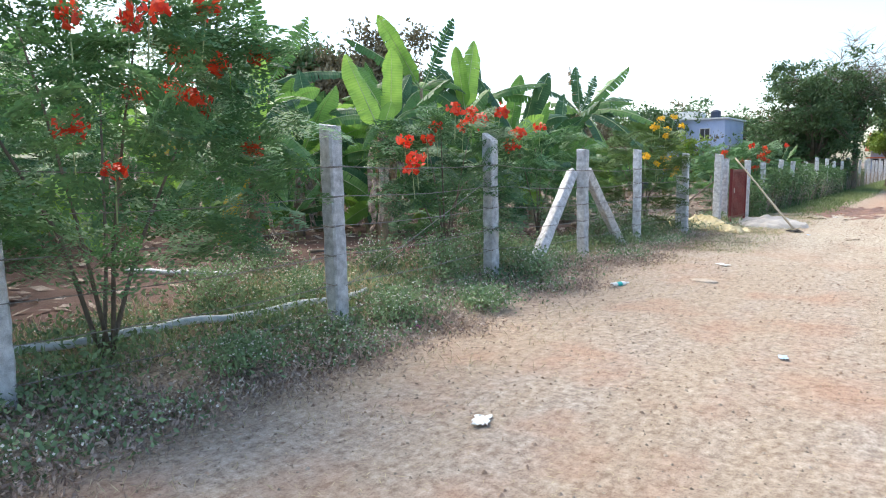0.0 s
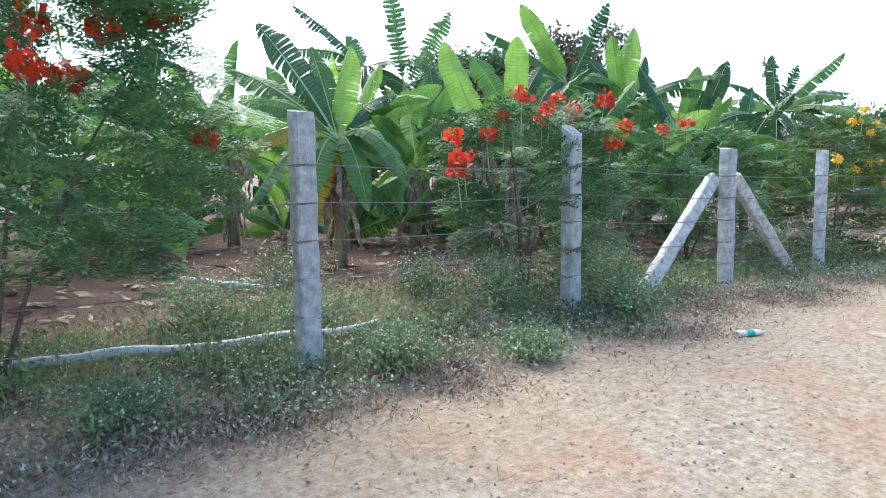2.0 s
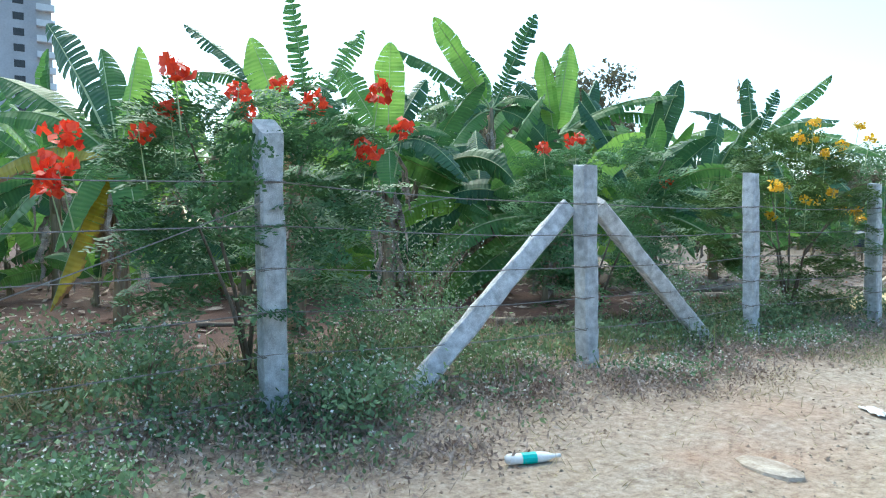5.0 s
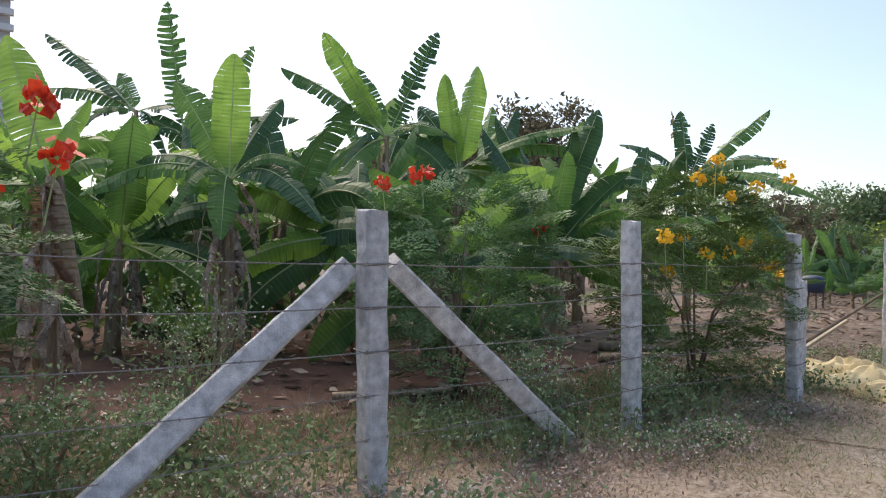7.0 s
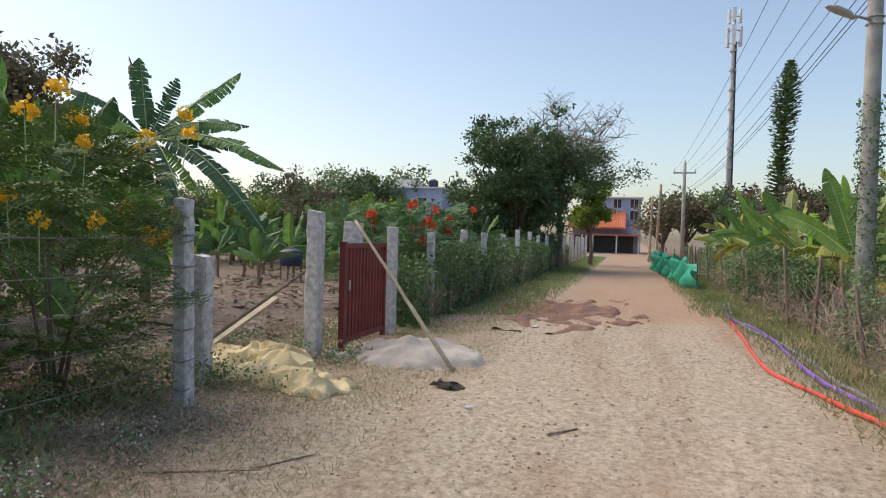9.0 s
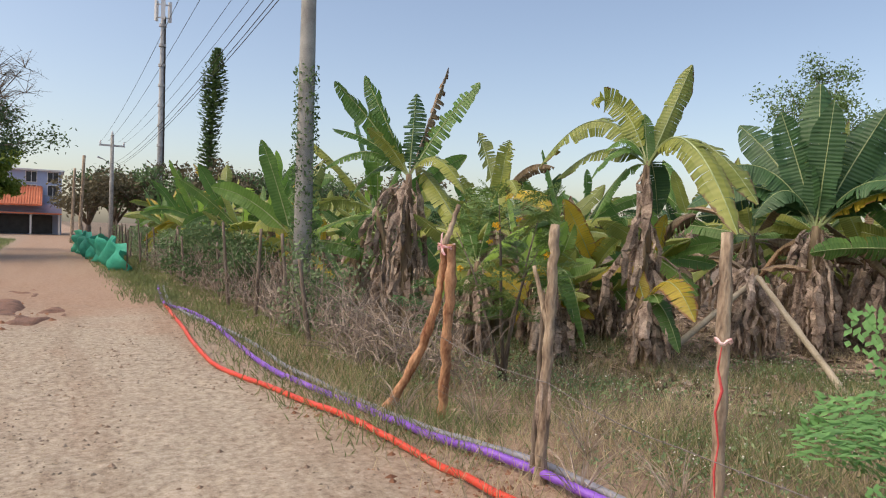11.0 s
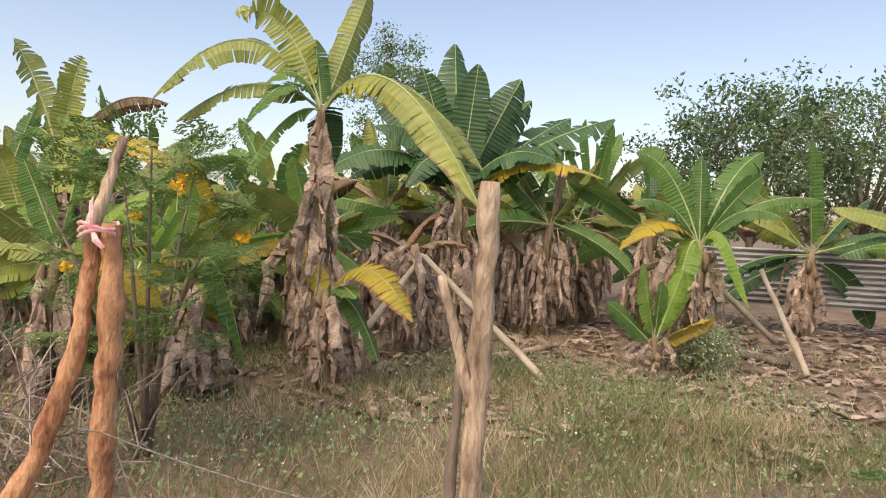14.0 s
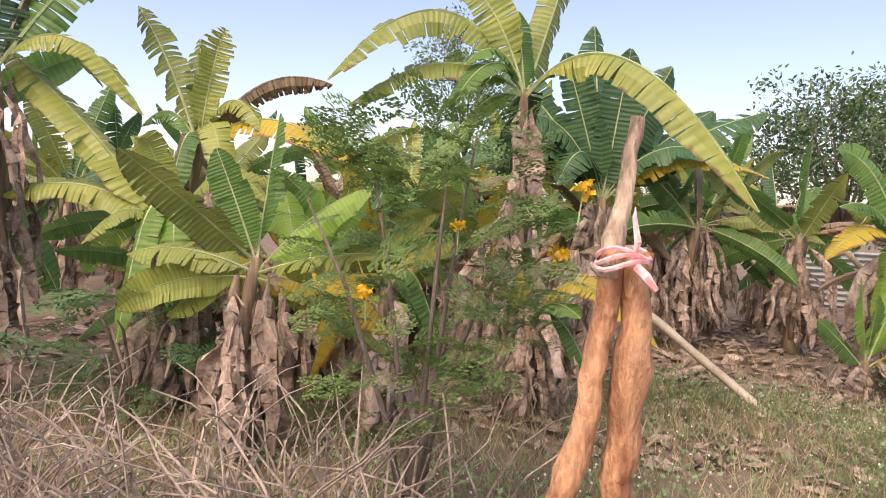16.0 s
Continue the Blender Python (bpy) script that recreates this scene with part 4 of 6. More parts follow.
    banana(5.0, 17.45, 0.95, [], 21, A_R, LBL_R, 26, 0.05, aimed=[(0.07, -0.29, -0.37, 0.25, "g", 0.20), (-0.26, 0.36, -0.61, 0.40, "y", 0.30), (-0.17, 0.50, -0.21, 0.20, "y", 0.20), (-0.01, 0.04, -0.02, 0.15, "o", 0.30), (-0.09, 0.30, 0.13, 0.10, "g", 0.20), (0.18, -0.36, -0.66, 0.40, "g", 0.30), (0.17, 0.16, 0.10, 0.10, "o", 0.20)])
    rng = random.Random(47)
    taken = [(5.7, 16.82), (8.2, 16.5), (7.2, 16.55), (8.9, 15.9), (4.55, 20.0), (7.79, 14.0), (5.4, 19.1), (4.9, 18.9), (5.0, 17.45)]
    n = 0
    for k in range(900):
        x, y = rng.uniform(4.3, 13.5), rng.uniform(6.5, 44)
        if y < 16.4 and x < 8.3 or y < 15.5 and x < 9.6 or (10.2 < y < 15.4):
            continue
        if min((x - a) ** 2 + (y - b) ** 2 for a, b in taken) < 1.25:
            continue
        taken.append((x, y))
        near = x < 7
        c = rng.uniform(0.9, 1.6) if near else rng.uniform(1.2, 1.9)
        banana(x, y, c, random_leaves(rng, rng.randint(9, 11), 1.1 if near else 1.4, "golgolgoby" if near else "googdogo", 125), 300 + n, A_R, LBL_R, 20, 0.06, "banana grove beyond the dry hedge", x < 4.7)
        n += 1
        if n >= 66:
            break
    for k, (x, y) in enumerate([(8.9, 15.7), (9.6, 16.5), (10.3, 15.3), (9.9, 17.6), (11.1, 16.4), (8.3, 17.5), (7.0, 18.0), (9.4, 14.5), (11.3, 14.6), (12.3, 17.2)]):
        banana(x, y, rng.uniform(1.1, 1.6), random_leaves(rng, 8, 1.2, "obgbog", 110), 440 + k, A_R, LBL_R, 22, 0.07, "banana grove beyond the dry hedge", k < 3)
    for k, (x, y) in enumerate([(5.6, 18.1), (6.2, 18.3), (4.3, 18.0), (5.9, 19.6), (6.5, 17.3), (5.3, 18.2)]):
        banana(x, y, rng.uniform(0.8, 1.4), random_leaves(rng, 10, 0.8, "llyogobl", 125), 460 + k, A_R, LBL_R, 16, 0.045, "banana grove beyond the dry hedge", True)
    for k in range(15):
        y = 21.5 + k * 1.5 + rng.uniform(-0.4, 0.4)
        x = 4.1 + rng.uniform(-0.3, 0.9)
        banana(x, y, rng.uniform(1.2, 1.8), random_leaves(rng, 10, 1.6, "gogogly", 120), 420 + k, A_R, LBL_R, 10, 0.06, "banana grove beyond the dry hedge", False)
    for k, (x, y) in enumerate([(10.6, 12.6), (11.5, 14.2), (9.6, 11.2), (12.6, 15.6), (8.6, 10.6)]):
        banana(x, y, rng.uniform(1.1, 1.5), random_leaves(rng, 9, 1.4, "gggod", 115), 380 + k, A_R, LBL_R, 10, 0.06, "banana grove beyond the dry hedge")


left_bananas()
right_bananas()


# ---- shrubs, trees ----
def frond_template(pairs=7, leaflets=8, length=0.34, spread=0.17):
    """Leaflets of a twice-feathered leaf along +x: centres, half lengths, half widths."""
    mid, along, across = [], [], []
    for i in range(pairs):
        x = length * (0.2 + 0.8 * i / pairs)
        reach = spread * math.sin(math.pi * (0.25 + 0.6 * i / pairs))
        for s in (-1, 1):
            d = Vector((0.45, s, 0)).normalized()
            e = Vector((-s * d.y, s * d.x, 0))
            for k in range(leaflets):
                c = Vector((x, 0, 0)) + d * reach * (k + 1) / leaflets
                c.z = -0.25 * c.y * c.y / spread - 0.3 * x * x
                for t in (-1, 1):
                    mid.append(c + e * t * 0.011)
                    along.append((d * 0.3 + e * t) * 0.011)
                    across.append(d * 0.006)
    return np.array(mid), np.array(along), np.array(across)


FROND = frond_template(7, 6, 0.42, 0.17)
FROND = (FROND[0], FROND[1] * 1.75, FROND[2] * 2.0)
FROND_COARSE = frond_template(6, 4, 0.5, 0.24)
FROND_COARSE = (FROND_COARSE[0], FROND_COARSE[1] * 2.1, FROND_COARSE[2] * 2.4)


def frond_mesh(name, spots, ways, material, rng, template, scale=1.0):
    out = [[], [], []]
    jit = np.random.default_rng(rng.randint(0, 10 ** 6))
    for p, w in zip(spots, ways):
        w = Vector(w).normalized()
        m = np.array((w.to_track_quat("X", "Z").to_matrix() @ Matrix.Rotation(rng.uniform(-0.5, 0.5), 3, "X"))) * scale * rng.uniform(0.75, 1.2)
        keep = jit.random(len(template[0])) > 0.18
        k = int(keep.sum())
        out[0].append(template[0][keep] @ m.T + np.array(p) + jit.normal(0, 0.007 * scale, (k, 3)))
        out[1].append(template[1][keep] @ m.T + jit.normal(0, 0.004 * scale, (k, 3)))
        out[2].append(template[2][keep] @ m.T)
    return cards(name, *(np.concatenate(o) for o in out), material)


def flower_cluster(parent, p, r, petal_mat, rng, label):
    n = 34
    g = np.random.default_rng(rng.randint(0, 10 ** 6))
    mid = unit(g.normal(size=(n, 3)) * np.array([1, 1, 0.7])) * r * g.uniform(0.4, 1.0, (n, 1)) + np.array(p)
    me = random_cards("blossom", mid, 0.66 * r, 0.56 * r, petal_mat, g, 0.2)
    return part("blossom", me, None, parent, label)


def feathery_shrub(name, x, y, tall, radius, fronds, flowers, petal, seed, label, leaf=M_FEATHER, pods=0, squeeze=(1, 1), low=0.25, scale=1.0):
    rng = random.Random(seed)
    z0 = height(x, y)
    shrub = thing(name, (x, y, z0), label, "flowering shrub")
    g = Geo()
    tips = []
    for k in range(5):
        a = 6.28 * k / 5 + rng.uniform(-0.3, 0.3)
        r = radius * rng.uniform(0.35, 0.85)
        tip = Vector((math.cos(a) * r * squeeze[0], math.sin(a) * r * squeeze[1], tall * rng.uniform(0.6, 0.95)))
        knee = Vector((tip.x * 0.25, tip.y * 0.25, tall * rng.uniform(0.25, 0.4)))
        g.tube([(rng.uniform(-0.05, 0.05), rng.uniform(-0.05, 0.05), -0.05), knee, knee.lerp(tip, 0.55) + Vector((0, 0, 0.08)), tip], [0.02, 0.014, 0.009, 0.004], 6)
        part("stem", g, M_BARK, shrub, smooth=True)
        g = Geo()
        tips.append(tip)
    spots, ways = [], []
    for k in range(fronds):
        a, u = rng.uniform(0, 6.28), rng.random()
        zz = low + (1 - low) * rng.random() ** 0.8
        edge = math.sin(math.pi * min(1, max(0.06, (zz - low * 0.6) / (1.08 - low * 0.6)))) ** 0.55
        lump = 0.8 + 0.35 * noise.noise((math.cos(a) * 1.7 + seed, math.sin(a) * 1.7, zz * 3))
        r = radius * edge * lump * math.sqrt(0.2 + 0.8 * u)
        o = Vector((math.cos(a) * squeeze[0], math.sin(a) * squeeze[1], 0))
        spots.append(o * r + Vector((0, 0, tall * zz)))
        ways.append(o * rng.uniform(0.5, 1.2) + Vector((rng.uniform(-0.6, 0.6), rng.uniform(-0.6, 0.6), rng.uniform(-0.35, 0.6))))
    part("crown", frond_mesh("crown", spots, ways, leaf, rng, FROND, scale), None, shrub)
    for k, (fx, fy, fz) in enumerate(flowers):
        flower_cluster(shrub, (fx - x, fy - y, fz - z0), rng.uniform(0.075, 0.12) * scale ** 1.2 * (0.8 if petal is M_YELLOW else 1.0), petal, rng, "loose flower cluster")
        g = Geo()
        q = Vector((fx - x, fy - y, fz - z0))
        g.tube([q - Vector((0.06 * q.x, 0.06 * q.y, 0.35)) * scale ** 2, q], [0.006 * scale, 0.003 * scale], 4, False)
        part("flower_stalk", g, M_RIB, shrub)
    for k in range(pods):
        g = Geo()
        a, zz = rng.uniform(0, 6.28), rng.uniform(0.6, 0.95)
        q = Vector((math.cos(a) * radius * 0.8, math.sin(a) * radius * 0.8, tall * zz))
        g.tube([q, q + Vector((0.02, 0.01, -0.07)), q + Vector((0.0, 0.02, -0.15))], [0.004, 0.011, 0.004], 5, squash=0.3)
        part("seed_pod", g, M_LEAF_LIGHT, shrub)
    return shrub


def spread_flowers(rng, n, x, y, r, z0, z1, face):
    return [(x + face[0] * r * rng.uniform(0.2, 0.9) + face[1] * rng.uniform(-r, r), y + face[1] * r * rng.uniform(0.2, 0.9) - face[0] * rng.uniform(-r, r), rng.uniform(z0, z1)) for _ in range(n)]


def shrubs():
    rng = random.Random(5)
    fl = [(-3.63, 3.82, 1.69)] + [(-2.88, 2.74, 2.00), (-3.01, 2.79, 2.23), (-3.02, 2.47, 2.01), (-3.01, 3.43, 2.33), (-2.63, 2.37, 2.44), (-2.61, 2.23, 2.34), (-2.73, 1.96, 2.36), (-3.10, 3.15, 2.26), (-3.00, 2.05, 1.77), (-3.03, 2.31, 1.52), (-2.71, 2.81, 2.55), (-3.10, 2.76, 2.08), (-3.09, 2.96, 1.98)]
    feathery_shrub("red_flowering_shrub", -3.75, 2.55, 2.75, 1.5, 640, fl, M_RED, 21, "feathery dark green shrub with scarlet flower clusters", pods=8, low=0.27)
    fl = [(-3.57, 6.68, 2.17), (-3.58, 7.05, 2.08), (-3.86, 7.67, 2.08), (-3.90, 8.20, 2.24), (-3.67, 8.27, 1.95), (-3.87, 6.71, 1.98), (-3.89, 6.12, 1.79), (-3.71, 6.04, 1.49), (-3.89, 6.53, 1.83), (-3.84, 7.42, 2.21), (-3.81, 7.18, 2.02), (-3.55, 7.92, 1.76), (-3.68, 6.08, 1.59)]
    feathery_shrub("red_flowering_shrub", -4.2, 7.3, 2.05, 0.9, 240, fl, M_RED, 22, "feathery shrub with orange-red flowers behind a granite post", low=0.22)
    fl = [(-5.0, 11.3, 2.2), (-4.6, 12.4, 1.75), (-5.2, 11.0, 2.1)]
    feathery_shrub("red_flowering_shrub", -5.4, 12.0, 2.15, 1.15, 330, fl, M_RED, 23, "dark feathery shrub with few red flowers", low=0.15)
    fl = [(-3.59, 12.95, 1.65), (-3.86, 13.62, 1.66), (-3.99, 13.57, 1.33), (-3.87, 14.21, 2.26), (-3.57, 13.98, 2.06), (-3.90, 15.00, 2.25), (-3.77, 14.70, 2.10), (-3.87, 14.76, 1.63), (-3.84, 14.39, 1.52), (-3.62, 13.65, 1.51), (-3.97, 15.44, 1.61), (-3.90, 15.04, 1.39), (-3.62, 14.85, 1.39), (-3.94, 15.62, 1.28), (-3.67, 15.27, 2.32), (-3.60, 13.75, 2.39), (-3.71, 13.61, 2.24), (-3.94, 15.56, 2.55)]
    feathery_shrub("yellow_flowering_shrub", -4.2, 14.35, 2.15, 1.0, 330, fl, M_YELLOW, 24, "feathery shrub with clusters of yellow flowers", leaf=M_FEATHER_Y, low=0.08)
    fl = spread_flowers(rng, 9, -4.3, 22.2, 0.8, 1.2, 2.0, (0.6, -0.8))
    feathery_shrub("red_flowering_shrub", -4.5, 22.2, 1.95, 1.2, 260, fl, M_RED, 25, "feathery shrub with red flowers by the fence", low=0.1)
    fl = spread_flowers(rng, 6, -4.3, 25.2, 0.8, 1.3, 2.1, (0.6, -0.8))
    feathery_shrub("red_flowering_shrub", -4.4, 25.4, 2.1, 1.2, 240, fl, M_RED, 26, "feathery shrub with red flowers by the fence", low=0.08)
    fl = [(3.35, 16.15, 1.43), (3.6, 16.6, 1.3), (3.9, 16.6, 1.5), (3.5, 16.9, 1.05), (4.0, 16.3, 1.2)]
    feathery_shrub("yellow_flowering_shrub", 3.95, 16.85, 1.7, 0.6, 190, fl, M_YELLOW, 27, "thin feathery shrub with yellow flowers behind poles", leaf=M_FEATHER_Y, low=0.3, scale=0.55)
    feathery_shrub("feathery_seedling", 3.4, 12.7, 0.85, 0.8, 34, [], M_YELLOW, 28, "low feathery green seedling in dry grass", leaf=M_SEEDLING, low=0.45, scale=1.15)
    feathery_shrub("feathery_seedling", 4.6, 18.9, 0.9, 0.5, 60, [], M_YELLOW, 29, "low feathery green shrub under bananas", low=0.2, scale=0.7)
    # pale-flowered weed bushes
    for k, (x, y, h, r) in enumerate([(-5.0, 9.3, 1.15, 0.42), (-4.3, 8.3, 0.6, 0.35), (-3.9, 11.6, 0.75, 0.3), (-4.2, 6.0, 0.55, 0.3), (-5.3, 5.1, 0.6, 0.4), (-4.4, 9.0, 0.5, 0.3), (-3.75, 12.9, 0.6, 0.3), (7.6, 13.9, 0.45, 0.25), (-3.05, 7.65, 0.38, 0.32), (-2.95, 3.1, 0.26, 0.34), (-3.0, 4.9, 0.32, 0.3), (-4.6, 4.0, 0.5, 0.4), (-3.65, 6.5, 0.55, 0.3), (-4.0, 4.7, 0.4, 0.35), (-2.7, 6.0, 0.22, 0.25)]):
        g = np.random.default_rng(900 + k)
        bush = thing("flowering_weed", (x, y, height(x, y)), "wispy weed bush dotted with tiny white flowers", "weed", "weed bushes along the fence")
        geo = Geo()
        for i in range(14):
            a = g.uniform(0, 6.28)
            geo.tube([(0, 0, 0), (math.cos(a) * r * 0.4, math.sin(a) * r * 0.4, h * 0.55), (math.cos(a) * r, math.sin(a) * r, h * g.uniform(0.7, 1))], [0.006, 0.004, 0.002], 4, False)
        part("stem_tangle", geo, M_HERB_DARK, bush)["kind"] = "stuff"
        c = g.normal(size=(1500, 3)) * np.array([r * 0.55, r * 0.55, h * 0.25]) + np.array([0, 0, h * 0.58])
        c[:, 2] = np.abs(c[:, 2])
        part("foliage", random_cards("foliage", c, 0.045, 0.02, M_HERB, g), None, bush)
        c = g.normal(size=(330, 3)) * np.array([r * 0.6, r * 0.6, h * 0.2]) + np.array([0, 0, h * 0.72])
        c[:, 2] = np.abs(c[:, 2])
        part("floret_spray", random_cards("floret_spray", c, 0.017, 0.017, M_WHITEFLOWER, g), None, bush)["kind"] = "stuff"


shrubs()


def tree(name, x, y, tall, radius, trunk, leaves, seed, label, leaf, low=0.3, size=0.16, bare=0.0, squash=1.0, limbs=9, clump=0.105):
    rng = random.Random(seed)
    g = np.random.default_rng(seed)
    t = thing(name, (x, y, 0), label, "tree")
    wood, tips = Geo(), []
    fork = tall * (low + 0.05)
    wood.tube([(0, 0, -0.2), (rng.uniform(-0.1, 0.1), 0, fork * 0.5), (0, 0, fork), (0.05, 0.05, tall * 0.6)], [trunk * 1.3, trunk, trunk * 0.85, trunk * 0.4], 9)
    for k in range(limbs):
        a = 6.28 * k / limbs + rng.uniform(-0.4, 0.4)
        h = rng.uniform(0.18 if low <= 0.1 else 0.45, 0.98)
        r = radius * rng.uniform(0.45, 0.95) * math.sqrt(max(0.15, 1 - (h - 0.55) ** 2 * 3.2))
        tip = Vector((math.cos(a) * r, math.sin(a) * r, tall * h))
        s = Vector((0, 0, fork * rng.uniform(0.85, 1.15)))
        mid = s.lerp(tip, 0.5) + Vector((0, 0, 0.06 * tall))
        wood.tube([s, mid, tip], [trunk * 0.5, trunk * 0.28, trunk * 0.05], 6)
        tips += [mid, tip, mid.lerp(tip, 0.5)]
        for j in range(6):
            w = mid.lerp(tip, rng.uniform(0.1, 0.9))
            o = w + Vector((rng.uniform(-1, 1), rng.uniform(-1, 1), rng.uniform(-0.3, 0.9))) * radius * 0.36
            wood.tube([w, w.lerp(o, 0.5) + Vector((0, 0, 0.05)), o], [trunk * 0.14, trunk * 0.08, trunk * 0.02], 5)
            tips.append(o)
    part("trunk", wood, M_BARK, t, smooth=True)
    tips = np.array([tuple(p) for p in tips])
    keep = tips[tips[:, 2] < tall * (1 - bare)] if bare else tips
    c = keep[g.integers(0, len(keep), leaves)] + g.normal(size=(leaves, 3)) * radius * clump * np.array([1, 1, 0.75 * squash])
    part("crown", random_cards("crown", c, size, size * 0.45, leaf, g, 0.0), None, t)
    if bare:
        tw = Geo()
        for p in tips[tips[:, 2] > tall * (0.85 - bare)]:
            for j in range(9 if bare > 0.2 else 3):
                o = Vector(p) + Vector((rng.uniform(-1, 1), rng.uniform(-1, 1), rng.uniform(-0.2, 1.0))) * radius * 0.3
                tw.tube([p, Vector(p).lerp(o, 0.55) + Vector((0, 0, 0.06)), o], [0.014, 0.009, 0.004], 3, False)
                for i in range(3):
                    q = Vector(p).lerp(o, rng.uniform(0.4, 1))
                    tw.tube([q, q + Vector((rng.uniform(-1, 1), rng.uniform(-1, 1), rng.uniform(-0.5, 0.8))) * 0.3], [0.006, 0.003], 3, False)
        part("twig_spray", tw, M_BARK, t, "thin bare grey twigs")["kind"] = "stuff"
    return t


def trees():
    tree("roadside_tree", -4.6, 39.5, 6.7, 3.2, 0.16, 26000, 61, "dark leafy roadside tree beside the fence", M_TREELEAF, 0.1, 0.19, limbs=28, clump=0.06)
    tree("roadside_tree", -3.0, 41.2, 7.9, 3.0, 0.13, 9000, 68, "thin roadside tree with bare grey twigs", M_TREELEAF, 0.3, 0.15, 0.3, limbs=12)
    for x, y, h, r in ((3.35, 25.6, 1.35, 0.9), (3.4, 23.7, 1.15, 0.7), (3.3, 28.0, 1.3, 0.8)):
        tree("bush", x, y, h, r, 0.03, 3000, int(y * 10), "leafy green bush in the dry hedge", M_TREELEAF, 0.05, 0.09)
    tree("small_tree", -1.9, 47.0, 4.6, 1.3, 0.1, 9000, 62, "small bright yellow-green tree beside the fence", M_TREELEAF_L, 0.3, 0.2)
    tree("round_tree", -42, 45, 12.6, 7.2, 0.35, 34000, 63, "distant round dark tree with brownish crown", M_TREELEAF_B, 0.2, 0.5, limbs=16)
    tree("round_tree", -49, 44, 13.0, 7.0, 0.35, 30000, 64, "distant round green tree", M_TREELEAF, 0.2, 0.5, limbs=16)
    rng = random.Random(8)
    for k in range(17):
        a = -0.52 + 0.4 * k / 17 + rng.uniform(-0.012, 0.012)
        dist = rng.uniform(68, 100)
        h = 1.5 + dist * rng.uniform(0.06, 0.1)
        tree("distant_tree", 0.1 + math.sin(a) * dist, 10 + math.cos(a) * dist, h, h * rng.uniform(0.5, 0.62), 0.25, 2000, 400 + k, "distant tree in a hazy row beyond the plot", rng.choice([M_TREELEAF, M_TREELEAF_B, M_TREELEAF]), 0.15, 0.5)
    for k in range(12):
        a = -1.15 + 0.6 * k / 12 + rng.uniform(-0.02, 0.02)
        dist = rng.uniform(70, 95)
        h = 1.5 + dist * rng.uniform(0.05, 0.085)
        tree("distant_tree", math.sin(a) * dist, 10 + math.cos(a) * dist, h, h * rng.uniform(0.5, 0.65), 0.25, 1900, 430 + k, "distant tree in a hazy row beyond the plot", rng.choice([M_TREELEAF, M_TREELEAF_B]), 0.15, 0.45)
    for k in range(16):
        dist = rng.uniform(50, 80)
        a = 0.045 + 0.5 * k / 16
        h = 1.5 + dist * rng.uniform(0.055, 0.082)
        tree("distant_tree", 0.2 + math.sin(a) * dist, 11 + math.cos(a) * dist, h, h * rng.uniform(0.5, 0.6), 0.22, 2000, 450 + k, "leafy tree beyond the banana grove", rng.choice([M_TREELEAF, M_TREELEAF, M_TREELEAF_B]), 0.12, 0.4)
    for k in range(22):
        x, y = (rng.uniform(-27, -6), rng.uniform(38, 58)) if k > 8 else (-19 + 1.6 * k + rng.uniform(-0.5, 0.5), 37 + rng.uniform(-2, 4))
        tree("bush", x, y, rng.uniform(1.8, 3.2) if k > 8 else rng.uniform(2.8, 3.6), rng.uniform(1.4, 2.2), 0.06, 2200, 520 + k, "leafy green bush beyond the tilled plot", rng.choice([M_TREELEAF, M_TREELEAF_B, M_TREELEAF, M_TREELEAF_L]), 0.05, 0.2)
    # right plot: airy trees behind the bananas
    tree("thorn_tree", 14.7, 12.9, 4.0, 2.3, 0.08, 11000, 65, "airy thorn tree with small grey-green leaves", M_TREELEAF, 0.25, 0.1, limbs=17, clump=0.07)
    tree("thorn_tree", 17.0, 10.6, 4.5, 2.4, 0.08, 10000, 66, "airy thorn tree with small grey-green leaves", M_TREELEAF, 0.25, 0.1, limbs=17, clump=0.07)
    tree("feathery_tree", 13.2, 19.4, 4.9, 1.5, 0.05, 9000, 67, "slender tree with drooping feathery twigs", M_FEATHER_Y, 0.4, 0.07, limbs=12, clump=0.08)
    for k in range(14):
        a = 0.75 + 1.5 * k / 14
        dist = rng.uniform(34, 50)
        h = 1.4 + dist * rng.uniform(0.03, 0.055)
        tree("distant_tree", 1 + math.sin(a) * dist, 14 + math.cos(a) * dist, h, h * 0.7, 0.15, 2600, 480 + k, "leafy tree beyond the banana grove", rng.choice([M_TREELEAF, M_TREELEAF_B]), 0.1, 0.26)


trees()


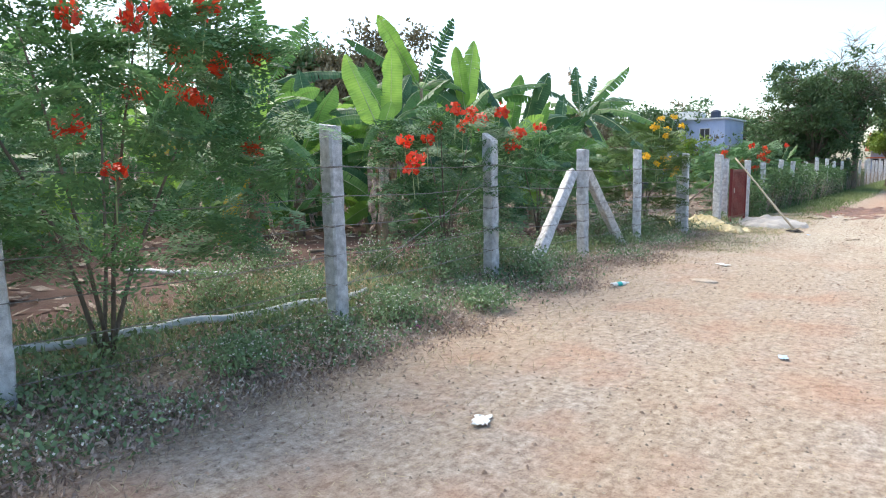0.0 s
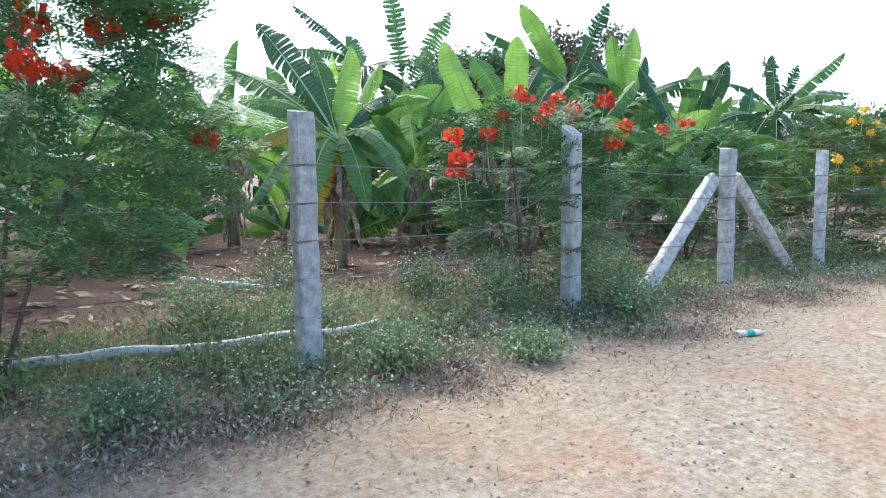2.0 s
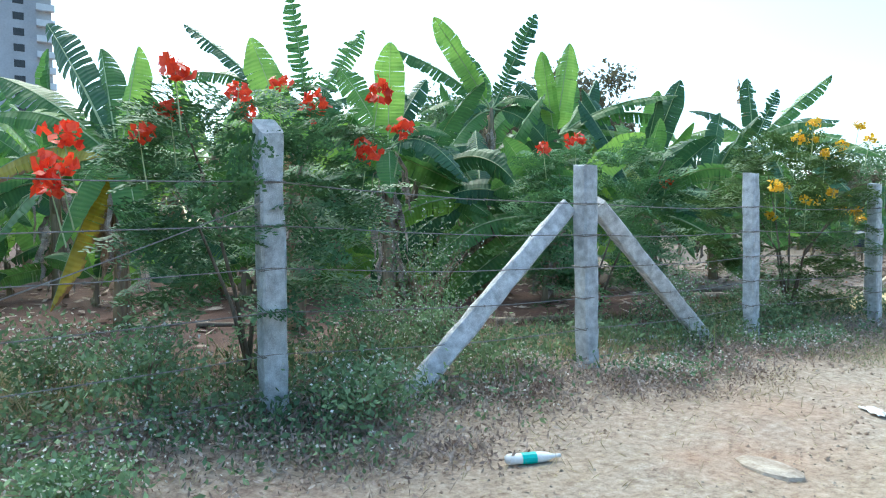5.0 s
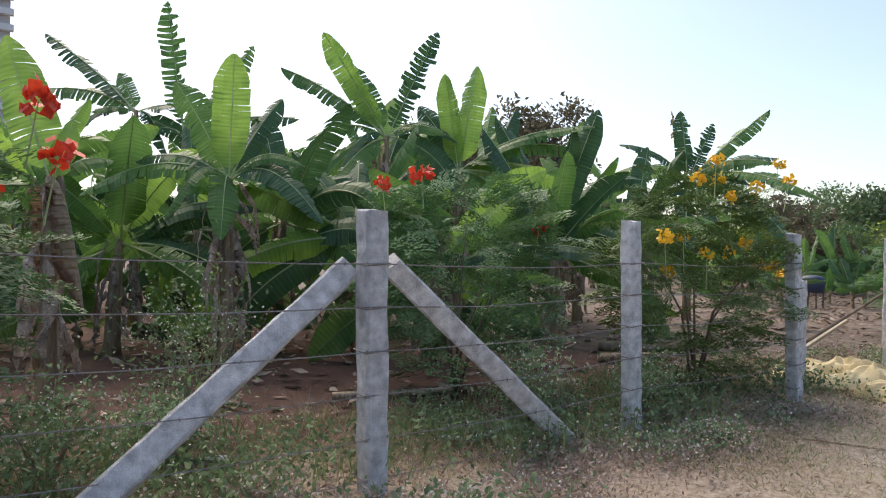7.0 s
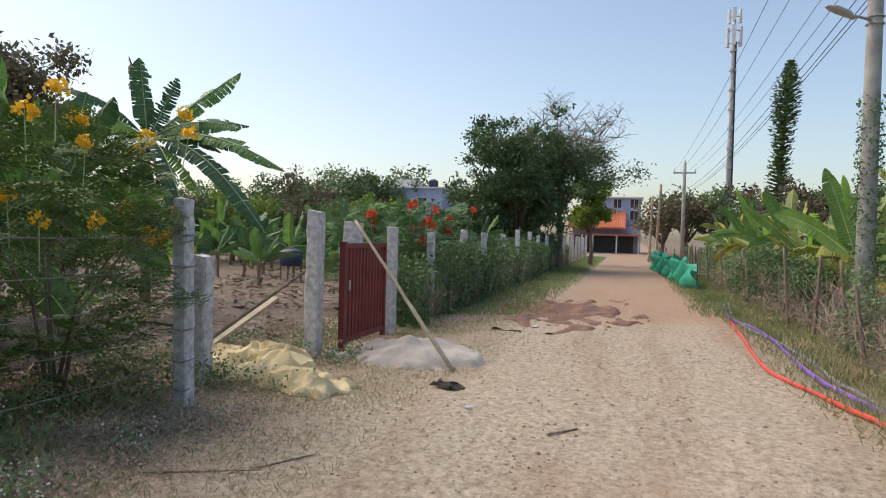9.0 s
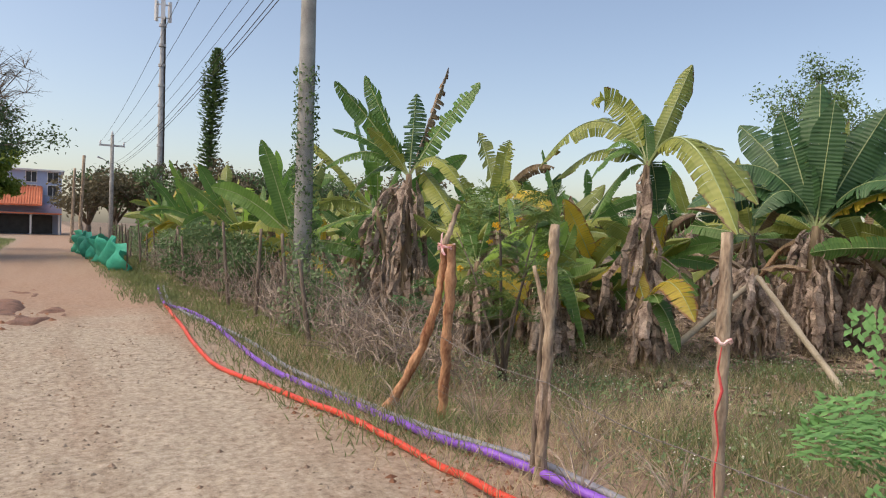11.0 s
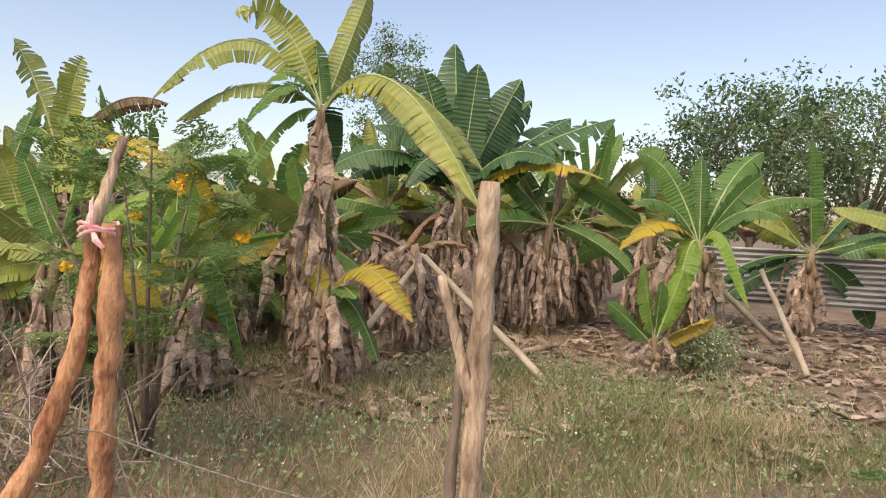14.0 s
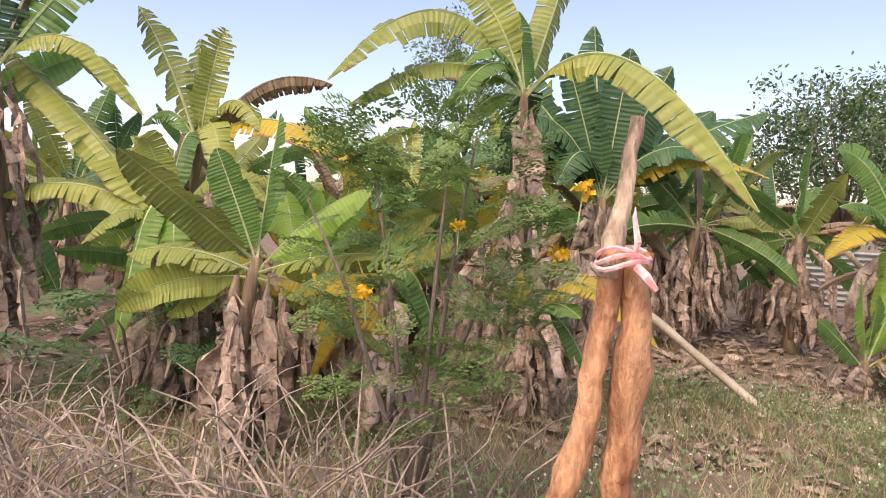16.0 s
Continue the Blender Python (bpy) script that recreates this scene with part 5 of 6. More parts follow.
def column_pine(x, y, tall):
    rng = random.Random(77)
    t = thing("column_pine", (x, y, 0), "tall dark columnar pine with tiered branches", "tree")
    g = Geo()
    g.tube([(0, 0, -0.2), (0.4, 0, tall * 0.5), (1.2, 0, tall)], [0.4, 0.28, 0.06], 8)
    part("trunk", g, M_BARK, t, smooth=True)
    mids, al, ac = [], [], []
    tiers = 46
    for i in range(tiers):
        u = i / (tiers - 1)
        z = tall * (0.12 + 0.88 * u)
        r = tall * 0.072 * (0.9 + 0.14 * math.sin(u * 11)) * (1.0 if u < 0.84 else math.sqrt((1.03 - u) / 0.19))
        for k in range(13):
            a = 6.28 * k / 13 + rng.uniform(-0.2, 0.2)
            w = np.array([math.cos(a), math.sin(a), 0.25])
            rr = r * rng.uniform(0.75, 1.1)
            for s in range(7):
                mids.append(np.array([1.2 * u * u, 0, z]) + w * rr * (s + 1) / 7 + np.array([rng.uniform(-0.1, 0.1), rng.uniform(-0.1, 0.1), rng.uniform(-0.12, 0.12)]))
                al.append(w * rr * 0.14 + np.array([0, 0, rng.uniform(-0.05, 0.15)]))
                ac.append(np.array([-w[1], w[0], rng.uniform(-0.4, 0.4)]) * 0.3)
    part("crown", cards("crown", np.array(mids), np.array(al), np.array(ac), M_TREELEAF), None, t)


column_pine(21.3, 121, 28.5)


# ---- poles, mast, wires ----
def street_pole():
    p = thing("street_lamp", (3.38, 20.9, 0), "tapered concrete pole with a street lamp and creepers", "street lamp")
    g = Geo()
    g.tube([(0, 0, -0.2), (0, 0, 2), (0, 0, 5), (0, 0, 7.4)], [0.135, 0.125, 0.1, 0.085], 12)
    part("pole", g, M_CONCRETE, p, smooth=True)
    g = Geo()
    g.tube([(-0.07, -0.05, 4.66), (-0.28, -0.24, 4.66), (-0.5, -0.45, 4.63)], 0.02, 7)
    part("arm", g, M_METAL, p, smooth=True)
    g = Geo()
    g.tube([(-0.36, -0.33, 4.61), (-0.48, -0.44, 4.65), (-0.68, -0.6, 4.68), (-0.8, -0.72, 4.68)], [0.035, 0.08, 0.085, 0.03], 10, squash=0.55)
    part("lamp_head", g, M_METAL, p, "grey cobra-head lamp housing", smooth=True)
    g = Geo()
    for z in (4.61, 4.71):
        g.tube([(0.115 * math.cos(a), 0.115 * math.sin(a), z) for a in np.linspace(0, 6.3, 14)], 0.012, 4, False)
    part("clamp", g, M_METAL, p)
    rng = np.random.default_rng(12)
    c = np.empty((2600, 3))
    a = rng.uniform(0, 6.28, 2600)
    c[:, 2] = rng.random(2600) ** 1.7 * 3.6
    r = 0.12 + rng.random(2600) * 0.11 * (1.2 - c[:, 2] / 5)
    c[:, 0], c[:, 1] = np.cos(a) * r, np.sin(a) * r
    part("creeper", random_cards("creeper", c, 0.055, 0.03, M_TREELEAF, rng), None, p, "dark creeper climbing the pole")
    return p


def electric_pole(x, y, tall, seed):
    p = thing("electric_pole", (x, y, 0), "concrete power pole with a crossarm and insulators", "utility pole")
    g = Geo()
    g.tube([(0, 0, -0.2), (0, 0, tall * 0.5), (0, 0, tall)], [0.15, 0.13, 0.1], 10)
    part("pole", g, M_CONCRETE, p, smooth=True)
    g = Geo()
    g.block((-0.75, -0.05, tall - 0.75), (0.75, 0.05, tall - 0.64))
    part("crossarm", g, M_METAL, p)
    for u in (-0.68, 0.0, 0.68):
        g = Geo()
        zb = tall - 0.64 if u else tall
        g.tube([(u, 0, zb), (u, 0, zb + 0.08), (u, 0, zb + 0.16), (u, 0, zb + 0.24)], [0.03, 0.07, 0.05, 0.03], 8)
        part("insulator", g, M_WHITE, p)
    g = Geo()
    g.tube([(-0.1, 0, tall - 1.9), (-0.5, -0.1, tall - 1.6), (-0.85, -0.2, tall - 1.5)], [0.025, 0.025, 0.06], 6)
    part("lamp_bracket", g, M_METAL, p)
    return p


def mast():
    p = thing("telecom_mast", (9.8, 85, 0), "tall slim telecom mast with panel antennas", "mast")
    g = Geo()
    g.tube([(0, 0, -0.2), (0, 0, 12), (0, 0, 22), (0, 0, 25.5)], [0.32, 0.27, 0.2, 0.12], 12)
    part("shaft", g, M_METAL, p, smooth=True)
    for z in range(3, 22, 2):
        g = Geo()
        g.tube([(0, 0, z), (0, 0, z + 0.25)], 0.36, 12)
        part("flange", g, M_METAL, p)
    for k in range(3):
        a = 2.09 * k + 0.4
        g = Geo()
        m = Matrix.Rotation(a, 4, "Z")
        g.block((0.62, -0.2, 21.6), (0.82, 0.2, 23.6), m)
        part("panel_antenna", g, M_WHITE, p)
        g = Geo()
        g.block((0.1, -0.05, 21.9), (0.62, 0.05, 22.0), m)
        g.block((0.1, -0.05, 23.2), (0.62, 0.05, 23.3), m)
        part("bracket", g, M_METAL, p)
        g = Geo()
        g.block((0.5, -0.16, 24.0), (0.72, 0.16, 25.4), m)
        part("panel_antenna", g, M_WHITE, p)
        g = Geo()
        g.block((0.05, -0.04, 24.6), (0.5, 0.04, 24.7), m)
        part("bracket", g, M_METAL, p)
    g = Geo()
    g.tube([(0.3, -0.25, 0.1), (0.26, -0.22, 12), (0.2, -0.16, 22)], 0.07, 6)
    part("cable_run", g, M_BLACK, p)


def overhead_lines():
    w = thing("power_lines", (0, 0, 0), "thin overhead power lines between the poles", "cables")
    a = Vector((3.38, 20.9, 6.6))
    b = Vector((3.7, 60, 6.5))
    for u in (-0.68, -0.3, 0.3, 0.68):
        for c, d in ((a + Vector((u, 0, 0.2 * abs(u))), b + Vector((u, 0, -0.1))), (a + Vector((u, 0, 0.2 * abs(u))), Vector((2.9 + u, -22, 7.0)))):
            g = Geo()
            g.tube([c.lerp(d, t) - Vector((0, 0, 1.1 * 4 * t * (1 - t) * 0.45)) for t in np.linspace(0, 1, 13)], 0.006, 4, False)
            part("line", g, M_BLACK, w)
    for z in (4.9, 5.0, 5.2):
        g = Geo()
        g.tube([Vector((3.3, 20.9, z)).lerp(Vector((3.6, 60, z - 0.2)), t) - Vector((0, 0, 2.2 * t * (1 - t))) for t in np.linspace(0, 1, 13)], 0.007, 4, False)
        part("line", g, M_BLACK, w)


street_pole()
electric_pole(3.7, 60, 6.9, 1)
mast()
overhead_lines()
for k, (x, y, h) in enumerate([(1.6, 50.0, 4.6), (1.4, 57.0, 4.4)]):
    p = thing("timber_pole", (x, y, 0), "plain pale timber pole beside the track", "utility pole")
    g = Geo()
    pole(g, (0, 0, -0.2), (0.15, 0, h), 0.09, 0.07, 600 + k, 10, 8, 1)
    part("shaft", g, M_POLE_PALE, p, smooth=True)


# ---- buildings ----
def window(parent, x, y, z, w, h, face=-1):
    win = new("window")
    win.parent = parent
    g = Geo()
    g.block((x - w / 2, y - 0.02, z), (x + w / 2, y + 0.03, z + h))
    part("pane", g, M_DARK, win)
    g = Geo()
    t = 0.06
    for lo, hi in (((x - w / 2 - t, z - t), (x + w / 2 + t, z)), ((x - w / 2 - t, z + h), (x + w / 2 + t, z + h + t)), ((x - w / 2 - t, z), (x - w / 2, z + h)), ((x + w / 2, z), (x + w / 2 + t, z + h)), ((x - 0.025, z), (x + 0.025, z + h))):
        g.block((lo[0], y - 0.05, lo[1]), (hi[0], y + 0.02, hi[1]))
    part("frame", g, M_WHITE, win)


def house():
    h = thing("house", (-1.4, 80, 0), "pale blue two-storey house with terracotta roof and porch", "house")
    g = Geo()
    g.block((-4.2, 1.0, 0), (2.6, 8.0, 2.7))
    g.block((-1.6, 3.2, 2.7), (2.6, 8.0, 5.7))
    part("wall", g, M_BLUEWALL, h)
    g = Geo()
    for a, b in ((-4.6, 1.1),):
        g.add([(a, -0.6, 2.55), (b, -0.6, 2.55), (b, 3.2, 4.3), (a, 3.2, 4.3), (a, -0.6, 2.45), (b, -0.6, 2.45), (b, 3.2, 4.2), (a, 3.2, 4.2)], [(0, 1, 2, 3), (7, 6, 5, 4), (0, 4, 5, 1), (1, 5, 6, 2), (3, 2, 6, 7), (0, 3, 7, 4)])
    roof = part("roof", g, M_TILE, h)
    for k in range(28):
        x = -4.55 + k * 0.2
        g = Geo()
        g.tube([(x + 0.08, -0.62, 2.57), (x + 0.08, 3.2, 4.33)], 0.06, 6)
        part("tile_row", g, M_TILE, roof)
    g = Geo()
    g.block((-1.9, 2.9, 5.7), (2.8, 8.3, 5.85))
    part("parapet", g, M_WHITE, h)
    g = Geo()
    g.block((-4.4, -1.6, 1.75), (2.6, 0.98, 1.87))
    part("porch_roof", g, M_TILE, h)
    for x in (-4.2, -2.0, 0.3, 2.4):
        g = Geo()
        g.block((x - 0.07, -1.5, 0), (x + 0.07, -1.36, 1.75))
        part("porch_post", g, M_WHITE, h)
    # near-black slab on the wall, stands for the shade inside the porch
    g = Geo()
    g.block((-4.0, 0.93, 0.05), (1.9, 0.99, 1.7))
    part("porch_opening", g, M_DARK, h)
    for x, z in ((0.2, 3.5), (1.9, 3.5), (0.2, 4.7), (1.9, 4.7)):
        window(h, x, 3.15 if z > 2.7 else 0.95, z, 0.8, 0.9)
    g = Geo()
    for k in range(11):
        x = 0.0 + k * 0.24
        g.block((x, 2.3, 2.72), (x + 0.04, 2.34, 3.4))
    g.block((-0.1, 2.28, 3.4), (2.6, 2.36, 3.47))
    part("balcony_rail", g, M_METAL, h)
    b = thing("house", (-24.5, 78, 0), "pale blue flat-roofed house beyond the trees", "house")
    g = Geo()
    g.block((-4.5, 0, 0), (5.5, 8, 6.2))
    part("wall", g, M_BLUEWALL, b)
    g = Geo()
    g.block((-4.8, -0.3, 6.2), (5.8, 8.3, 6.35))
    part("roof", g, M_WHITE, b)
    g = Geo()
    g.block((-2.0, 2, 6.35), (2.0, 5, 7.3))
    part("stair_head", g, M_WHITE, b)
    for x in (-3, 0, 3.4):
        for z in (1.0, 4.0):
            window(b, x, -0.05, z, 1.0, 1.2)
    g = Geo()
    g.tube([(3.4, 4, 6.35), (3.4, 4, 7.3), (3.4, 4, 7.5)], [0.55, 0.55, 0.2], 14)
    part("water_tank", g, M_TANK, b)


def tower():
    t = thing("apartment_tower", (-152, 15.6, 0), "hazy grey high-rise apartment tower with stacked balconies", "building")
    g = Geo()
    g.block((-14, -30, 0), (0, 0, 78))
    part("wall", g, M_TOWER, t)
    g = Geo()
    g.block((-13, -29, 78), (-3, -3, 80))
    part("roof", g, M_TOWER, t)
    for k in range(23):
        z = 9 + k * 3.0
        b = Geo()
        b.block((0, -2.6, z), (1.3, 0.5, z + 0.2))
        b.block((1.2, -2.6, z + 0.2), (1.3, 0.5, z + 1.2))
        part("balcony", b, M_WHITE, t)
        for y in (-5.5, -10, -14.5):
            w = Geo()
            w.block((-0.02, y - 0.9, z + 0.9), (0.05, y + 0.9, z + 2.3))
            part("window", w, M_DARK, t)


house()
tower()


# ---- gate, sacks, heap ----
def gate():
    a, b = Vector((-3.12, 17.42, 0.06)), Vector((-3.12, 18.85, 0.06))
    gt = thing("gate", a, "maroon painted steel bar gate standing ajar", "gate")
    length = (b - a).length
    ang = math.atan2(b.y - a.y, b.x - a.x)
    gt.rotation_euler = (0, 0, ang)
    g = Geo()
    g.block((0, -0.035, 0), (0.07, 0.035, 1.3))
    g.block((length - 0.06, -0.03, 0), (length, 0.03, 1.28))
    g.block((0.072, -0.028, 1.22), (length - 0.062, 0.028, 1.28))
    g.block((0.072, -0.028, 0.08), (length - 0.062, 0.028, 0.14))
    part("gate_frame", g, M_GATE, gt)
    n = 12
    for k in range(n):
        x = 0.07 + (length - 0.13) * (k + 0.5) / n
        g = Geo()
        g.block((x - 0.029, -0.012, 0.142), (x + 0.029, 0.012, 1.218))
        part("bar", g, M_GATE, gt)
    g = Geo()
    g.tube([(0.1, -0.06, 0.72), (0.1, -0.06, 0.84)], 0.012, 8)
    part("latch", g, M_METAL, gt)
    for k, (x, y, z, w) in enumerate([(-3.37, 17.2, 1.71, 0.17), (-3.22, 19.4, 1.56, 0.14), (-3.8, 19.3, 1.62, 0.24), (-3.75, 15.6, 1.22, 0.17)]):
        p = thing("gate_post", (x, y, 0), "rough grey granite gate post", "post", "granite posts at the gate")
        granite_post(p, "shaft", (0, 0, -0.1), (0.01, 0, z), w, 300 + k, 0.008)
    st = thing("bamboo_prop", (-1.65, 17.1, 0), "weathered bamboo pole leaning over the gate", "pole")
    g = Geo()
    pole(g, (0, 0, 0.0), (-1.5, 0.75, 1.62), 0.025, 0.018, 41, 12, 8, 5)
    part("shaft", g, M_BAMBOO, st, smooth=True)
    st = thing("timber_plank", (-4.3, 17.4, 0), "grey timber plank leaning on the gate post", "plank")
    g = Geo()
    g.block((-0.05, -0.02, 0), (0.05, 0.02, 1.35), Matrix.Translation((-0.2, -0.9, 0.02)) @ Matrix.Rotation(radians(-62), 4, "X") @ Matrix.Rotation(0.3, 4, "Y"))
    part("board", g, M_BAMBOO, st)
    st = thing("thin_branch", (-4.3, 17.2, 0), "dry branch leaning behind the gate post", "branch")
    g = Geo()
    pole(g, (-0.2, -0.9, 0.03), (0.75, 0.3, 1.05), 0.028, 0.016, 42, 8, 7, 2)
    part("shaft", g, M_BARK, st, smooth=True)


def crumpled(name, x, y, rx, ry, tall, seed, label, folds, mat=M_SACK, rot=0.0):
    g = Geo()
    n = 40
    vs = []
    for j in range(n + 1):
        for i in range(n + 1):
            u, v = 2 * i / n - 1, 2 * j / n - 1
            px, py = u * rx, v * ry
            q = Vector((px * folds * 2.6 + seed, py * folds * 2.6, seed))
            near = noise.voronoi(q * 0.9)[0]
            ridge = 0.95 - 1.5 * min(0.6, near[1] - near[0]) + 0.55 * (0.4 - abs(noise.noise(q * 1.6)))
            edge = max(0.0, 1 - max(abs(u), abs(v)) ** 6)
            zz = 0.02 + tall * edge * max(0.03, 0.3 + 0.34 * ridge + 0.55 * noise.noise((u * 1.3, v * 1.3, seed)))
            s = 1 + (0.22 if rx > 0.2 else 0.55) * noise.noise((u * 2 + seed, v * 2, 4))
            c, d = math.cos(rot), math.sin(rot)
            slip = noise.noise_vector(q * 1.1) * (0.16 * min(rx, ry) * edge)
            px, py = px * s + slip.x, py * s + slip.y
            vs.append((px * c - py * d, px * d + py * c, zz))
    fs = [(j * (n + 1) + i, j * (n + 1) + i + 1, (j + 1) * (n + 1) + i + 1, (j + 1) * (n + 1) + i) for j in range(n) for i in range(n)]
    g.add(vs, fs)
    ob = thing(name, (x, y, height(x, y)), label, "sack")
    sheet = part("sheet", g, mat, ob)
    sheet.modifiers.new("thick", "SOLIDIFY").thickness = 0.006
    return ob


def heaps():
    crumpled("empty_sack", -3.55, 16.2, 0.66, 0.4, 0.34, 3, "crumpled pale yellow woven sack on the verge", 1.7, rot=0.6)
    crumpled("empty_sack", -2.75, 15.85, 0.42, 0.3, 0.22, 8, "crumpled pale yellow woven sack with a dark print", 2.1, rot=-0.3)
    crumpled("empty_sack", -3.9, 16.4, 0.4, 0.3, 0.26, 14, "flattened pale yellow woven sack", 3.0, rot=0.2)
    g = Geo()
    n = 44
    vs = []
    for j in range(n + 1):
        for i in range(n + 1):
            u, v = 2 * i / n - 1, 2 * j / n - 1
            r = min(1.0, math.hypot(u, v) * (1.15 + 0.55 * noise.noise((u * 2.2, v * 2.2, 1)) + 0.25 * noise.noise((u * 7, v * 7, 1))))
            zz = 0.24 * (1 - r) ** 0.8 * (1 + 0.4 * noise.noise((u * 4, v * 4, 2))) + 0.018 * noise.noise((u * 14, v * 14, 2)) * (1 - r) - 0.05 * max(0.0, r - 0.8) / 0.2
            vs.append((u * 0.98, v * 0.85, zz))
    g.add(vs, [(j * (n + 1) + i, j * (n + 1) + i + 1, (j + 1) * (n + 1) + i + 1, (j + 1) * (n + 1) + i) for j in range(n) for i in range(n)])
    ob = part("sand_heap", g, M_SAND, smooth=True)
    ob.location = (-2.3, 17.7, 0.012)
    ob.rotation_euler = (0, 0, 0.25)
    tagged(ob, "low heap of pale grey sand beside the gate", "sand heap")
    # churned wet red earth
    g = Geo()
    n = 60
    vs = []
    for j in range(n + 1):
        for i in range(n + 1):
            u, v = 2 * i / n - 1, 2 * j / n - 1
            r = min(1.0, math.hypot(u, v) * (1.2 + 1.2 * noise.noise((u * 2.2, v * 2.2, 5)) + 0.7 * noise.noise((u * 6, v * 6, 5))))
            zz = 0.1 * (1 - r) * max(0.0, 0.3 + noise.noise((u * 6, v * 6, 9))) + 0.03 * noise.noise((u * 18, v * 18, 3)) * (1 - r) - 0.07 * max(0.0, r - 0.75) / 0.25
            vs.append((u * 1.7, v * 3.2, zz + 0.02 * (1 - r)))
    g.add(vs, [(j * (n + 1) + i, j * (n + 1) + i + 1, (j + 1) * (n + 1) + i + 1, (j + 1) * (n + 1) + i) for j in range(n) for i in range(n)])
    ob = part("mud_patch", g, M_MUD, smooth=True)
    ob.location = (-1.15, 23.6, 0.015)
    tagged(ob, "churned wet reddish-brown mud on the track", "mud")


gate()
heaps()


# ---- ducts, pipes, net ----
def duct(name, label, mat, pts, r):
    ob = thing(name, (0, 0, 0), label, "pipe")
    g = Geo()
    line = []
    p = [Vector((x, y, z)) for x, y, z in pts]
    for i in range(len(p) - 1):
        p0, p1, p2, p3 = p[max(i - 1, 0)], p[i], p[i + 1], p[min(i + 2, len(p) - 1)]
        for k in range(6):
            t = k / 6
            q = 0.5 * (2 * p1 + (p2 - p0) * t + (2 * p0 - 5 * p1 + 4 * p2 - p3) * t * t + (3 * p1 - p0 - 3 * p2 + p3) * t ** 3)
            line.append(Vector((q.x, q.y, q.z + height(q.x, q.y) + r)))
    g.tube(line, r, 8)
    part("tube", g, mat, ob, smooth=True)


def ducts():
    duct("cable_duct", "bright red cable duct lying along the verge", M_RED_PIPE, [(2.9, 9.5, 0.0), (2.62, 12.5, 0.02), (2.36, 14.3, 0.03), (2.3, 15.1, 0.0), (2.18, 15.96, 0.02), (1.98, 17.35, 0.0), (1.76, 18.8, 0.0), (1.86, 21.6, 0.0), (2.02, 24.0, 0.0)], 0.023)
    duct("cable_duct", "glossy purple cable duct lying along the verge", M_PURPLE_PIPE, [(3.15, 9.5, 0.0), (2.95, 12.5, 0.03), (2.69, 14.7, 0.03), (2.5, 15.5, 0.02), (2.33, 16.75, 0.0), (2.17, 18.0, 0.02), (2.2, 19.6, 0.0), (2.21, 22.0, 0.02), (2.04, 24.1, 0.0), (2.34, 27.2, 0.03)], 0.026)
    duct("cable_duct", "dull grey cable duct beside the coloured ones", M_GREY_PIPE, [(3.24, 9.5, 0.0), (3.04, 12.5, 0.03), (2.78, 14.75, 0.03), (2.59, 15.55, 0.02), (2.43, 16.8, 0.0), (2.34, 18.1, 0.02), (2.36, 19.6, 0.0), (2.12, 22.4, 0.0), (2.14, 24.3, 0.0), (2.44, 27.2, 0.03)], 0.023)
    duct("plastic_pipe", "white plastic water pipe lying in the weeds", M_PVC, [(-4.1, 0.6, 0.1), (-3.98, 2.1, 0.12), (-3.85, 3.4, 0.13), (-3.74, 4.2, 0.1), (-3.62, 5.3, 0.07)], 0.034)
    duct("plastic_pipe", "short piece of white plastic pipe on the ground", M_PVC, [(-4.08, 10.88, 0.02), (-4.04, 11.2, 0.02), (-4.0, 11.6, 0.02)], 0.028)
    duct("plastic_pipe", "short piece of white plastic pipe on the ground", M_PVC, [(-4.38, 8.85, 0.02), (-4.35, 9.1, 0.02), (-4.32, 9.35, 0.02)], 0.028)
    duct("plastic_pipe", "grey plastic pipe lying on red soil", M_PVC, [(-7.4, 4.6, 0.05), (-6.7, 5.0, 0.04), (-6.1, 5.4, 0.03)], 0.035)
    # prop poles of the dark banana plant
    for k, (a, b) in enumerate((((6.44, 15.08, 0), (7.12, 16.47, 0.97)), ((6.1, 16.75, 0.2), (7.15, 16.5, 0.98)), ((9.3, 13.1, 0.1), (8.7, 14.2, 1.15)), ((8.0, 13.0, 0.02), (9.2, 13.3, 0.9)))):
        st = thing("prop_pole", (0, 0, 0), "grey bamboo prop holding up a banana plant", "pole", "props in the banana grove")
        g = Geo()
        pole(g, a, b, 0.034, 0.028, 500 + k, 10, 8, 3)
        part("shaft", g, M_BAMBOO, st, smooth=True)
    # green shade net
    net = thing("shade_net", (0, 0, 0), "bright green shade net sagging on stakes", "net")
    g = Geo()
    cols = 60
    vs = []
    for i in range(cols + 1):
        y = 31.0 + 13 * i / cols
        x = 2.0 - 0.7 * i / cols + 0.12 * math.sin(i * 0.9) + 0.05 * math.sin(i * 2.3)
        top = 0.95 - 0.22 * abs(math.sin(i * 0.32)) - (0.35 if i < 3 else 0)
        for k in range(7):
            vs.append((x + 0.12 * math.sin(k * 0.9 + i * 0.7), y, 0.03 + top * k / 6))
    g.add(vs, [(i * 7 + k, i * 7 + 7 + k, i * 7 + 8 + k, i * 7 + k + 1) for i in range(cols) for k in range(6)])
    sheet = part("sheet", g, M_NET, net, smooth=True)
    sheet.modifiers.new("thick", "SOLIDIFY").thickness = 0.01
    for i in range(5):
        g = Geo()
        pole(g, (2.1 - 0.15 * i, 31.2 + 3 * i, -0.05), (2.1 - 0.15 * i, 31.2 + 3 * i, 1.15), 0.025, 0.02, 520 + i, 5, 6, 0)
        part("stake", g, M_BARK, net)
